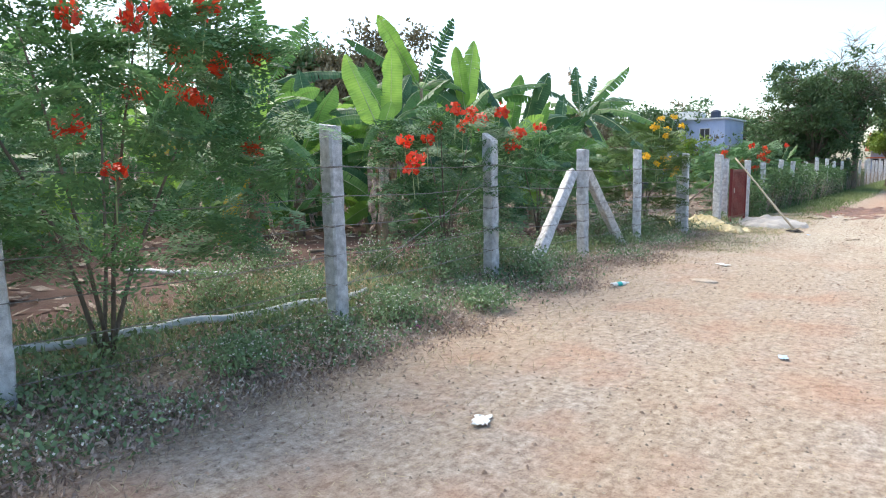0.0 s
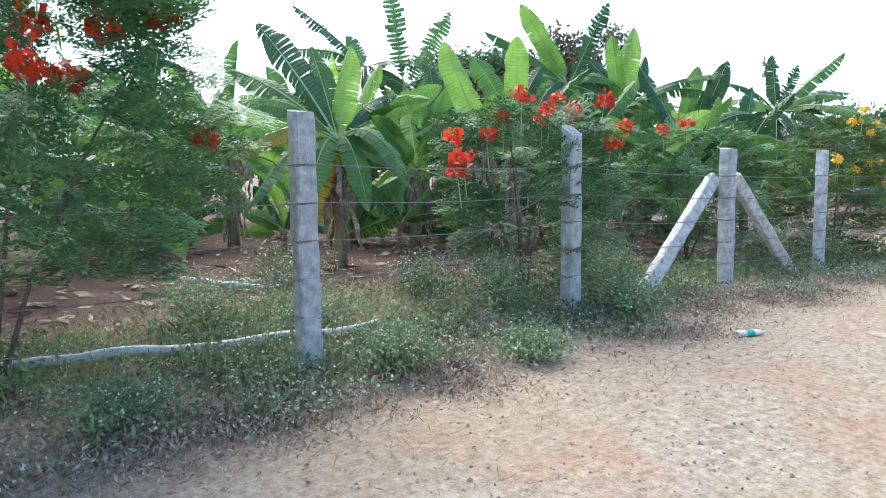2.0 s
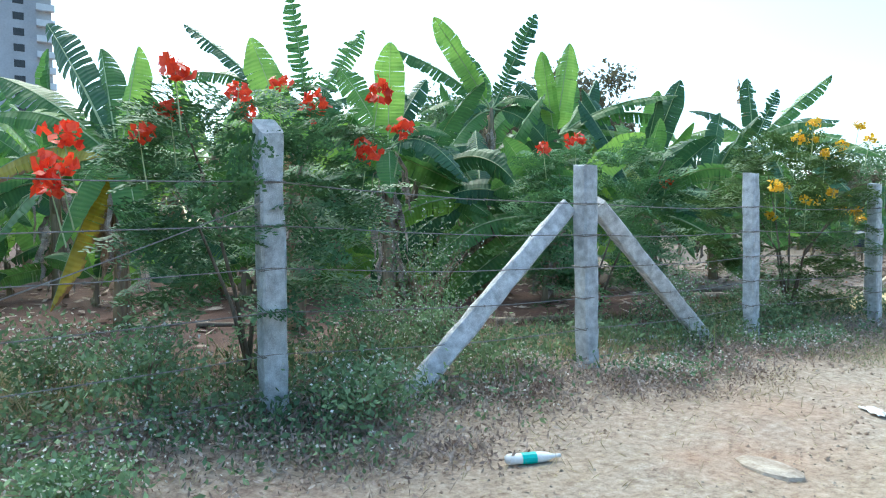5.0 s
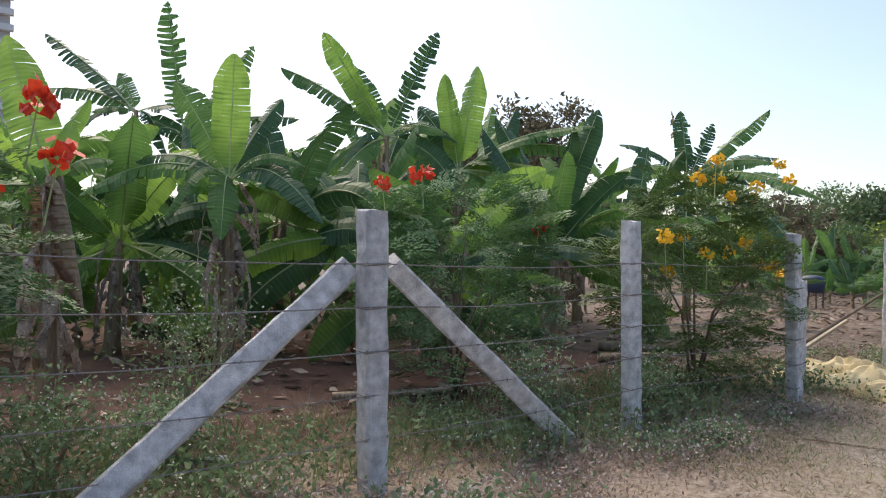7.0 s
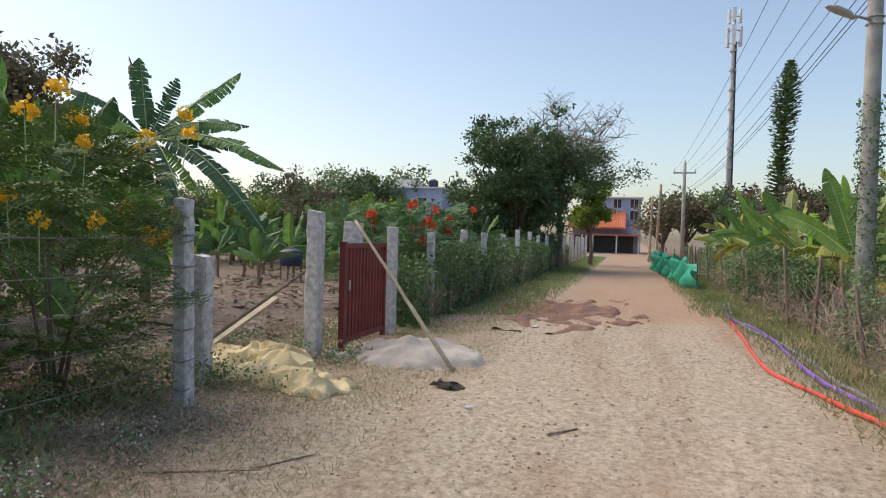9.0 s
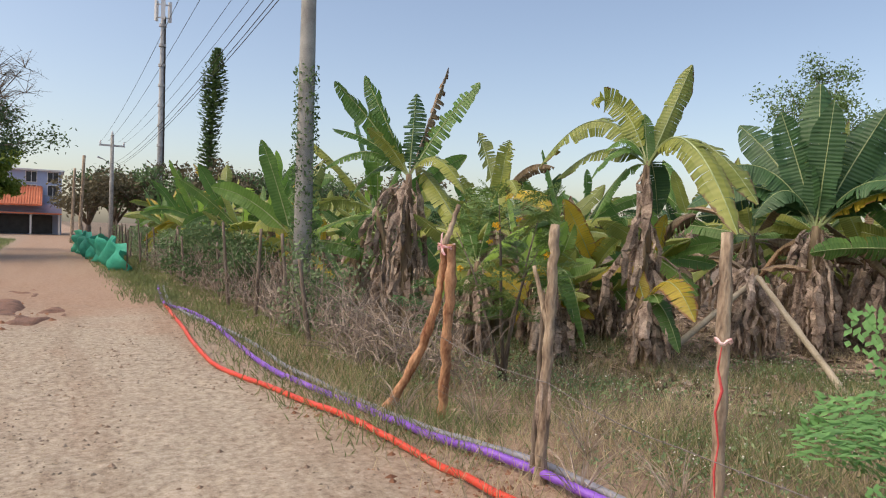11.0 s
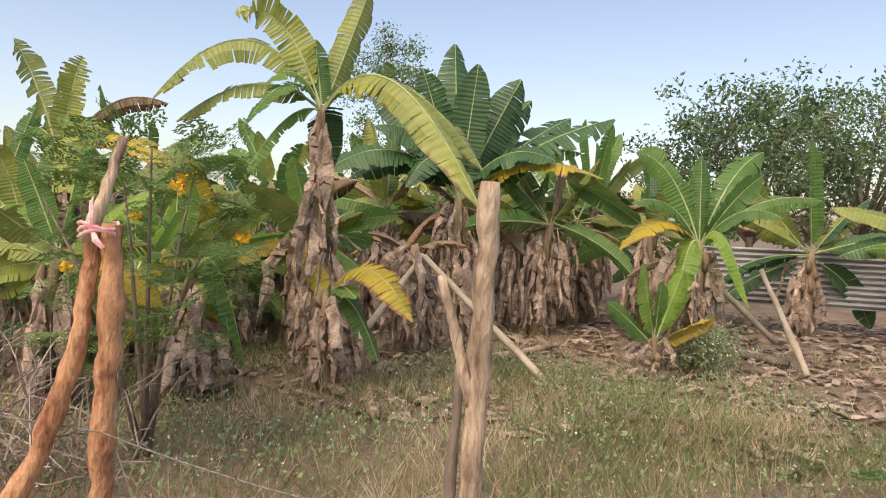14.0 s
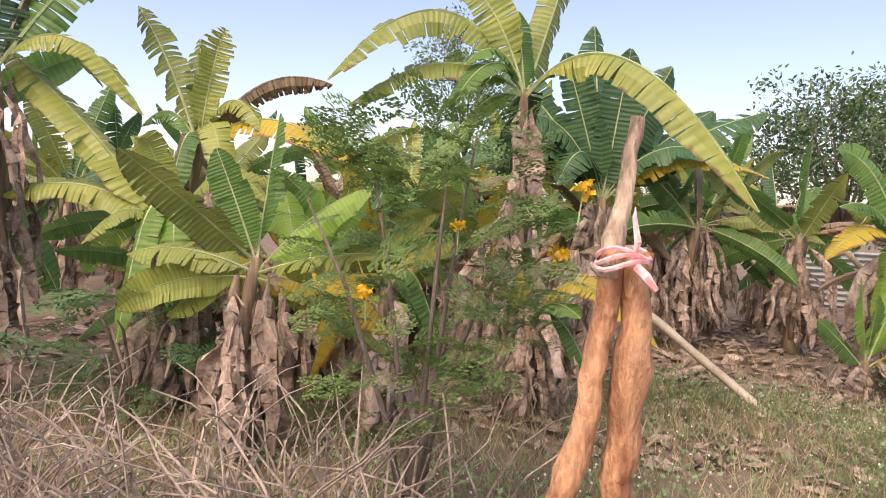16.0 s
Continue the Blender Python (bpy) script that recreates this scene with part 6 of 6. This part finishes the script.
    # ribbed sheet behind the grove
    sh = thing("corrugated_sheet", (10.6, 12.6, 0), "grey corrugated iron sheet behind the bananas", "metal sheet")
    g = Geo()
    rows = 40
    vs = []
    for i in range(rows + 1):
        z = 0.35 + 0.75 * i / rows
        for y in (-1.6, 1.6):
            vs.append((0.5 + 0.025 * math.sin(i * 1.57), y, z))
    g.add(vs, [(2 * i, 2 * i + 1, 2 * i + 3, 2 * i + 2) for i in range(rows)])
    s2 = part("sheet", g, M_METAL, sh)
    s2.modifiers.new("thick", "SOLIDIFY").thickness = 0.004
    for y in (-1.5, 0, 1.5):
        g = Geo()
        pole(g, (0.56, y, -0.05), (0.56, y, 1.15), 0.03, 0.025, 540 + int(y * 2), 5, 6, 0)
        part("stake", g, M_BARK, sh)
    tk = thing("water_tank", (-9.2, 27.5, 0), "dark blue plastic water tank on a stand", "tank")
    tk.scale = (0.6, 0.6, 0.6)
    g = Geo()
    g.tube([(0, 0, 0.75), (0, 0, 0.82), (0, 0, 1.4), (0, 0, 1.5), (0, 0, 1.55)], [0.5, 0.55, 0.55, 0.4, 0.15], 18)
    part("barrel", g, M_TANK, tk, smooth=True)
    for x, y in ((-0.35, -0.35), (0.35, -0.35), (-0.35, 0.35), (0.35, 0.35)):
        g = Geo()
        pole(g, (x, y, -0.05), (x, y, 0.75), 0.04, 0.04, 560, 4, 6, 0)
        part("leg", g, M_BARK, tk)


ducts()


# ---- undergrowth ----
def zone(rng, n, x0, x1, y0, y1, weight=None):
    p = np.column_stack([rng.uniform(x0, x1, n), rng.uniform(y0, y1, n)])
    if weight is not None:
        p = p[rng.random(n) < np.array([weight(a, b) for a, b in p])]
    return np.column_stack([p, [height(a, b) for a, b in p]])


def patchy(s, f, low=0.0):
    return lambda a, b: max(low, min(1.0, 0.5 + 1.6 * noise.noise((a * f + s, b * f, s))))


def blades(name, base, tall, width, material, rng, lean=0.35):
    n = len(base)
    up = np.column_stack([rng.normal(0, lean, n), rng.normal(0, lean, n), np.ones(n)])
    up = unit(up) * (tall * rng.uniform(0.45, 1.25, (n, 1)))
    s = unit(np.cross(up, rng.normal(size=(n, 3)))) * width / 2
    return cards(name, base + up / 2, up / 2, s, material)


def undergrowth():
    rng = np.random.default_rng(3)

    def verge_left(a, b):
        edge = -2.36 + 0.35 * noise.noise((b * 0.6, 2, 0)) + 0.3 * noise.noise((b * 1.9, 5, a)) - max(0.0, b - 10) * 0.05 + max(0.0, 5.0 - b) * 0.12
        d = edge - a
        return 0.0 if d < 0 else min(1.0, d / 0.35) * max(0.15, min(1.0, 0.6 + 1.4 * noise.noise((a * 1.3, b * 1.3, 8))))

    def clumped(a, b):
        return verge_left(a, b) * max(0.04, min(1.0, 3.6 * noise.noise((a * 1.5, b * 1.1, 21)) + 0.3))

    def stuff(name, me, label, category):
        tagged(part(name, me, None), label, category, kind="stuff")
    # low creeping herbs with tiny white flowers
    p = zone(rng, 85000, -4.7, -1.6, -1.5, 20, clumped)
    p[:, 2] += rng.random(len(p)) ** 1.4 * 0.2
    stuff("creeping_herb", random_cards("creeping_herb", p, 0.045, 0.024, M_HERB, rng), "low creeping green herbs along the fence foot", "weeds")
    p = zone(rng, 26000, -3.9, -1.3, -1.5, 12.5, lambda a, b: max(verge_left(a, b), verge_left(a - 0.35, b) * 0.35))
    stuff("withered_stalks", blades("withered_stalks", p, 0.1, 0.0035, M_HERB_DARK, rng, 1.1), "tangled withered brown stalks on the verge", "weeds")
    p = zone(rng, 125000, -5.2, -1.3, -1.5, 20, lambda a, b: max(verge_left(a, b), verge_left(a - 0.3, b) * 0.4))
    p[:, 2] += rng.random(len(p)) ** 1.5 * 0.06
    stuff("withered_herb", random_cards("withered_herb", p, 0.04, 0.012, M_HERB_DARK, rng), "withered brown herbs and litter on the verge", "weeds")
    p = zone(rng, 105000, -3.7, -2.0, -1.0, 15, lambda a, b: max(verge_left(a, b), verge_left(a - 0.25, b) * 0.35) * (1.0 if b < 10 else 0.55))
    p[:, 2] += rng.random(len(p)) ** 1.3 * 0.11
    stuff("withered_mat", random_cards("withered_mat", p, 0.042, 0.015, M_MAT, rng, 0.6), "dense mat of withered pinkish-brown herbs on the verge", "weeds")
    p = zone(rng, 60000, -3.6, -2.2, -1.0, 14, lambda a, b: verge_left(a, b) * max(0.0, min(1.0, 2.8 * noise.noise((a * 1.1, b * 0.9, 33)) + 0.9 + (a + 2.75) * -1.8 - 0.55)) * max(0.12, min(1.0, (9.5 - b) / 3)))
    p[:, 2] += rng.random(len(p)) ** 1.2 * 0.17
    p = p[rng.random(len(p)) < 0.6]
    stuff("creeping_herb", random_cards("creeping_herb", p, 0.05, 0.026, M_HERB, rng, 0.6), "leafy green herbs crowding the fence foot", "weeds")
    p = zone(rng, 9000, -3.6, -2.15, -1.0, 14, clumped)
    p[:, 2] += 0.05 + rng.random(len(p)) * 0.12
    stuff("white_floret", random_cards("white_floret", p, 0.017, 0.017, M_WHITEFLOWER, rng), "tiny white florets over the verge herbs", "weeds")
    p = zone(rng, 26000, -5.5, -3.4, 4.2, 6.6, lambda a, b: max(0.0, 1 - math.hypot((a + 4.4) / 1.0, (b - 5.35) / 1.1)))
    p[:, 2] += rng.random(len(p)) * 0.12
    stuff("straw_mound", blades("straw_mound", p, 0.22, 0.006, M_DRYGRASS, rng, 1.4), "low mound of pale dry straw behind the fence", "straw")
    p = zone(rng, 17000, -5.0, -2.3, -1.5, 19, clumped)
    p[:, 2] += 0.06 + rng.random(len(p)) * 0.15
    stuff("white_floret", random_cards("white_floret", p, 0.019, 0.019, M_WHITEFLOWER, rng), "scattered tiny white florets among herbs", "weeds")
    p = zone(rng, 22000, -5.4, -3.3, -1.5, 17, patchy(11, 0.8))
    stuff("dry_grass", blades("dry_grass", p, 0.2, 0.006, M_DRYGRASS, rng, 0.9), "pale dry grass behind the wire fence", "grass")
    # taller weeds inside the fence
    p = zone(rng, 4500, -5.0, -3.2, -1.5, 14, patchy(3, 1.3))
    stuff("field_weed", blades("field_weed", p, 0.3, 0.012, M_GRASS, rng), "green weeds behind the wire fence", "weeds")
    p = zone(rng, 24000, -4.9, -3.3, -1.5, 16, patchy(5, 1.4))
    p[:, 2] += rng.random(len(p)) * 0.28
    stuff("field_herb", random_cards("field_herb", p, 0.06, 0.026, M_HERB, rng), "leafy green weeds behind the wire fence", "weeds")
    p = zone(rng, 14000, -2.9, -1.0, -1.5, 16, lambda a, b: max(0.0, min(1.0, (-a - 1.1) / 1.4)) * max(0.1, min(1, 0.3 + noise.noise((a * 1.5, b * 1.5, 4)))))
    stuff("dry_grass", blades("dry_grass", p, 0.07, 0.006, M_DRYGRASS, rng, 0.9), "short dry grass at the track's edge", "grass")
    p = zone(rng, 42000, -3.9, -1.2, 12, 24, lambda a, b: max(0.0, min(1.0, (-a - 1.4) / 1.0)) * max(0.1, min(1, 0.5 + noise.noise((a * 1.2, b * 1.2, 4)))))
    stuff("verge_grass", blades("verge_grass", p, 0.06, 0.005, M_GRASS, rng, 0.7), "thin green grass by the gate", "grass")
    p = zone(rng, 30000, -3.9, -1.2, 12, 21, lambda a, b: max(0.0, min(1.0, (-a - 1.2) / 1.1)) * max(0.05, min(1, 0.45 + 1.4 * noise.noise((a * 0.9, b * 0.9, 14)))))
    stuff("dry_grass", blades("dry_grass", p, 0.055, 0.005, M_DRYGRASS, rng, 0.9), "short pale dry grass beside the gate", "grass")
    p = zone(rng, 26000, -3.2, -1.2, 22, 62, lambda a, b: max(0.0, min(1.0, (-a - 1.35) / 0.7)))
    stuff("verge_grass", blades("verge_grass", p, 0.16, 0.014, M_GRASS, rng, 0.6), "green grass along the far fence", "grass")
    p = zone(rng, 12000, 1.3, 2.4, 24, 62, lambda a, b: max(0.0, min(1.0, (a - 1.35) / 0.5)))
    stuff("verge_grass", blades("verge_grass", p, 0.15, 0.014, M_GRASS, rng, 0.6), "green grass along the hedge foot", "grass")
    # creepers and weeds on the far run of the fence
    p = zone(rng, 90000, -4.2, -2.9, 20.0, 46, lambda a, b: max(0.04, min(1.0, 0.5 + 1.8 * noise.noise((a * 0.9, b * 0.7, 3)))))
    p[:, 2] += rng.random(len(p)) ** 1.2 * np.array([1.2 + 0.5 * noise.noise((0, b * 0.5, 6)) for b in p[:, 1]])
    stuff("fence_creeper", random_cards("fence_creeper", p, 0.11, 0.055, M_TREELEAF, rng), "dark creepers and weeds grown over the fence", "creeper")
    p = zone(rng, 9000, -4.3, -2.9, 20.3, 60, lambda a, b: 0.9)
    stuff("dry_stalks", blades("dry_stalks", p, 0.9, 0.012, M_TWIG, rng, 0.2), "dry brown stalks along the fence", "weeds")
    # right side: grass, dry grass
    p = zone(rng, 110000, 1.9, 9.0, 7.5, 19.5, lambda a, b: min(1.0, max(0.0, (a - 1.9) / 0.6)) * (0.9 if a < 6.2 else 0.25) * max(0.2, min(1, 0.5 + 1.3 * noise.noise((a * 0.9, b * 0.9, 2)))))
    stuff("dry_grass", blades("dry_grass", p, 0.2, 0.0045, M_DRYGRASS, rng, 0.6), "straw-coloured dry grass in the plot", "grass")
    p = zone(rng, 90000, 2.0, 7.0, 7.5, 20, lambda a, b: min(1.0, max(0.0, (a - 2.1) / 0.6)) * max(0.08, min(1, 0.35 + 1.6 * noise.noise((a * 0.8 + 5, b * 0.8, 2)))))
    stuff("green_grass", blades("green_grass", p, 0.19, 0.005, M_GRASS, rng, 0.6), "green grass under the timber fence", "grass")
    p = zone(rng, 26000, 2.9, 7.5, 13.0, 20, patchy(7, 0.8))
    p[:, 2] += rng.random(len(p)) * 0.13
    stuff("creeping_herb", random_cards("creeping_herb", p, 0.035, 0.018, M_HERB, rng), "low green herbs between dry grass", "weeds")
    p = zone(rng, 3800, 3.2, 7.5, 13.0, 19, patchy(7, 0.8))
    p[:, 2] += 0.05 + rng.random(len(p)) * 0.1
    stuff("white_floret", random_cards("white_floret", p, 0.013, 0.013, M_WHITEFLOWER, rng), "scattered tiny white florets among herbs", "weeds")
    p = zone(rng, 26000, 1.7, 3.2, 15.5, 40, lambda a, b: min(1.0, max(0.0, (a - 1.75) / 0.5)) * 0.9)
    stuff("verge_grass", blades("verge_grass", p, 0.14, 0.009, M_GRASS, rng, 0.6), "green grass along the hedge foot", "grass")
    # fallen banana leaves and straw
    for x0, x1, y0, y1, n in ((-13, -5.2, -2, 17, 1500), (-12, -4, 17, 36, 3200), (5.1, 12, 10, 22, 6500)):
        p = zone(rng, n, x0, x1, y0, y1)
        p[:, 2] += 0.015 + rng.random(len(p)) * 0.03
        k = len(p)
        d = unit(np.column_stack([rng.normal(size=(k, 2)), rng.normal(0, 0.2, k)]))
        s = unit(np.column_stack([-d[:, 1], d[:, 0], rng.normal(0, 0.4, k)]))
        w = rng.uniform(0.3, 1.3, (k, 1))
        big = 0.12 if x0 < 0 else 0.095
        stuff("leaf_litter", cards("leaf_litter", p, d * w * big, s * w * big * 0.38, M_SKIRT), "fallen dry brown leaves on the soil", "leaf litter")
    p = zone(rng, 20000, -2.9, 2.2, -1.5, 22, lambda a, b: max(0.12, min(1.0, (-a - 0.6) / 1.6)) * max(0.15, 0.5 + noise.noise((a * 1.1, b * 0.5, 9))))
    p[:, 2] += 0.008
    k = len(p)
    d = unit(np.column_stack([rng.normal(size=(k, 2)), rng.normal(0, 0.25, k)]))
    s = unit(np.column_stack([-d[:, 1], d[:, 0], rng.normal(0, 0.5, k)]))
    w = rng.uniform(0.25, 1.0, (k, 1)) ** 2
    stuff("leaf_crumb", cards("leaf_crumb", p, d * w * 0.024, s * w * 0.009, M_HERB_DARK), "crumbs of dry brown leaf on the track", "leaf litter")
    p = zone(rng, 26000, -2.8, 2.2, -1.5, 24, lambda a, b: max(0.2, min(1.0, 0.5 - a * 0.35)))
    p[:, 2] += 0.006
    k = len(p)
    d = unit(np.column_stack([rng.normal(size=(k, 2)), np.zeros(k)]))
    s = np.column_stack([-d[:, 1], d[:, 0], rng.normal(0, 0.2, k)])
    w = rng.uniform(0.2, 1.2, (k, 1))
    stuff("straw_bit", cards("straw_bit", p, d * w * 0.03, s * 0.0022, M_DRYGRASS), "bits of straw strewn over the track", "straw")


def hedge():
    """Dry brush piled along the right-hand fence."""
    rng = random.Random(15)
    g = Geo()

    def spray(x, y, h, n, r):
        for k in range(n):
            a = rng.uniform(0, 6.28)
            b = Vector((x + rng.uniform(-0.25, 0.25), y + rng.uniform(-0.35, 0.35), rng.uniform(0, h * 0.5)))
            e = b + Vector((math.cos(a) * r, math.sin(a) * r, 0)) * rng.uniform(0.2, 1) + Vector((0, 0, rng.uniform(-0.15, h * 0.75)))
            e.z = max(0.02, min(e.z, h * 1.08))
            m = b.lerp(e, 0.5) + Vector((rng.uniform(-0.12, 0.12), rng.uniform(-0.12, 0.12), rng.uniform(0, 0.16)))
            g.tube([b, b.lerp(m, 0.5) + Vector((0, 0, 0.03)), m, m.lerp(e, 0.5) + Vector((0, 0, 0.02)), e], [0.005, 0.0045, 0.004, 0.003, 0.0015], 3, False)
    y = 16.75
    while y < 33:
        spray(3.1 + rng.uniform(-0.15, 0.2), y, 0.72 if y < 18.5 else 1.0, 62 if y < 18.6 else 26, 0.55)
        y += 0.28
    ob = part("dry_brush", g, M_TWIG)
    tagged(ob, "tangled hedge of dry grey brushwood", "brushwood", kind="stuff")
    g = Geo()
    for x, y in ((-5.4, 3.6), (-4.9, 4.8), (-5.8, 5.6), (-5.3, 6.6), (-4.7, 2.4), (-5.6, 8.2), (-5.0, 10.2), (-4.5, 12.6), (3.25, 14.95), (2.75, 14.45), (3.6, 15.3), (2.95, 15.7), (2.6, 16.2), (3.1, 14.1)):
        for k in range(22):
            a = rng.uniform(0, 6.28)
            b = Vector((x, y, 0))
            e = b + Vector((math.cos(a) * rng.uniform(0.1, 0.4), math.sin(a) * rng.uniform(0.1, 0.4), rng.uniform(0.1, 0.36)))
            g.tube([b, b.lerp(e, 0.5) + Vector((0, 0, 0.06)), e], [0.003, 0.0024, 0.001], 3, False)
    ob = part("dry_brush", g, M_TWIG)
    tagged(ob, "sprays of dry twigs at the post feet", "brushwood", kind="stuff")
    # creeper leaves hung on the brush further along
    n = np.random.default_rng(6)
    c = np.column_stack([n.uniform(2.85, 3.8, 30000), 19.4 + 28 * n.random(30000) ** 1.1, n.random(30000) ** 0.8 * 1.2])
    keep = np.array([noise.noise((a * 0.5, b * 0.45, z * 0.6)) > 0.02 for a, b, z in c])
    ob = part("hedge_creeper", random_cards("hedge_creeper", c[keep], 0.07, 0.035, M_HERB, n), None)
    tagged(ob, "green creepers over the brush hedge", "creeper", kind="stuff")


def stones():
    rng = np.random.default_rng(17)
    for name, label, mat, n, box, s0, s1 in (("gravel", "loose grey and brown pebbles on the track", M_STONE, 40000, (-2.4, 2.3, -1.0, 22), 0.003, 0.016), ("clods", "small brown soil clods on the track", M_ROADCLOD, 16000, (-2.3, 2.6, -1.0, 24), 0.003, 0.024),
            ("tilled_clods", "broken soil clods in the tilled plot", M_CLOD, 4200, (-14, -4.3, 15, 36), 0.015, 0.06), ("mud_clods", "wet red clods round the mud patch", M_CLOD, 700, (-2.6, 0.4, 21.2, 26), 0.01, 0.06), ("trench_clods", "red clods beside the ducts", M_CLOD, 900, (1.9, 2.9, 12.5, 17), 0.008, 0.04)):
        p = zone(rng, n, *box, lambda a, b: max(0.04, min(1.0, 0.35 + 1.9 * noise.noise((a * 1.4, b * 0.45, n * 0.001)) + 0.5 * noise.noise((a * 4, b * 4, 2)))))
        r = s0 + (s1 - s0) * rng.random(len(p)) ** 4
        dirs = np.array([(1, 0, 0), (0, 1, 0), (-1, 0, 0), (0, -1, 0), (0, 0, 1), (0, 0, -1)], dtype=float)
        v = p[:, None, :] + dirs[None] * r[:, None, None] * rng.uniform(0.6, 1.3, (len(p), 6, 1)) * np.array([1, 1, 0.7])
        tri = np.array([(0, 1, 4), (1, 2, 4), (2, 3, 4), (3, 0, 4), (1, 0, 5), (2, 1, 5), (3, 2, 5), (0, 3, 5)])
        f = (np.arange(len(p))[:, None, None] * 6 + tri[None]).reshape(-1, 3)
        me = bpy.data.meshes.new(name)
        me.from_pydata(v.reshape(-1, 3).tolist(), [], f.tolist())
        me.materials.append(mat)
        tagged(part(name, me, None), label, "stones", kind="stuff")


undergrowth()
hedge()
stones()


# ---- small litter ----
def litter():
    b = thing("plastic_bottle", (-2.1, 8.1, height(-2.1, 8.1)), "flattened white plastic bottle with a teal label", "bottle")
    m = Matrix.Rotation(1.2, 4, "Z")
    g = Geo()
    g.tube([m @ Vector((t, 0, 0.03)) for t in (-0.12, -0.1, -0.02, 0.08, 0.12, 0.15, 0.19)], [0.02, 0.033, 0.034, 0.034, 0.026, 0.013, 0.012], 10, squash=0.8)
    part("body", g, M_PAPER, b, smooth=True)
    g = Geo()
    g.tube([m @ Vector((t, 0, 0.03)) for t in (-0.03, 0.05)], 0.036, 10, squash=0.8)
    part("label_band", g, M_TEAL, b)
    for name, x, y, rx, ry, mat, label, s in (("paper_scrap", -0.98, 3.35, 0.075, 0.05, M_PAPER, "crumpled scrap of white paper on the track", 2), ("plastic_scrap", 0.19, 5.84, 0.05, 0.03, M_BLUESCRAP, "light blue plastic scrap on the track", 5),
            ("plastic_scrap", -2.75, 4.95, 0.03, 0.02, M_PINK, "magenta plastic scrap at the verge", 6), ("plastic_scrap", -1.12, 15.6, 0.03, 0.02, M_BLUESCRAP, "pale blue plastic scrap on the track", 7), ("rag", -1.5, 16.33, 0.15, 0.08, M_BLACK, "crumpled black rag on the track", 9),
            ("paper_scrap", -1.5, 10.6, 0.09, 0.05, M_PAPER, "dirty white paper scrap on the verge", 12), ("paper_scrap", -1.3, 21.0, 0.05, 0.05, M_PAPER, "small white scrap on the grass", 13)):
        ob = crumpled(name, x, y, rx, ry, 0.012 if mat is not M_BLACK else 0.06, s, label, 10, mat, s)
        ob["category"] = name.split("_")[-1]
    for k, (x, y, ln, a, r) in enumerate([(5.4, 16.2, 0.75, 0.5, 0.035), (5.9, 16.0, 0.5, 0.2, 0.05), (-5.7, 11.5, 1.3, 1.2, 0.04), (-6.2, 9.8, 1.0, 0.4, 0.03), (-5.85, 15.5, 1.1, 1.0, 0.07), (-6.3, 16.2, 1.3, 0.5, 0.07), (7.6, 15.6, 0.9, -0.5, 0.04), (-7.0, 8.0, 0.9, 0.9, 0.03), (-0.3, 15.2, 0.3, 0.8, 0.01), (8.8, 13.6, 1.2, 1.0, 0.04), (-2.3, 13.6, 0.7, 0.4, 0.008), (-2.0, 13.9, 0.6, 1.0, 0.007)]):
        ob = thing("fallen_branch", (x, y, height(x, y)), "dry grey-brown branch lying on the ground", "branch")
        g = Geo()
        pole(g, (-math.cos(a) * ln / 2, -math.sin(a) * ln / 2, r), (math.cos(a) * ln / 2, math.sin(a) * ln / 2, r * 1.4), r, r * 0.7, 700 + k, 8, 7, 2)
        part("wood", g, M_BARK if k % 2 else M_POLE_PALE, ob, smooth=True)
    for k, (x, y, s) in enumerate([(-1.35, 9.1, 0.13), (-4.9, 14.2, 0.2), (-5.3, 13.6, 0.16)]):
        g = Geo()
        g.tube([(0, 0, 0.0), (0, 0, 0.02), (0, 0, 0.035)], [s, s * 0.95, s * 0.7], 9)
        ob = part("flat_stone", g, M_SAND if k else M_STONE)
        ob.location = (x, y, height(x, y) - 0.005)
        ob.scale = (1.5, 0.8, 1)
        tagged(ob, "flat pale grey stone slab lying on the ground", "stone")


litter()
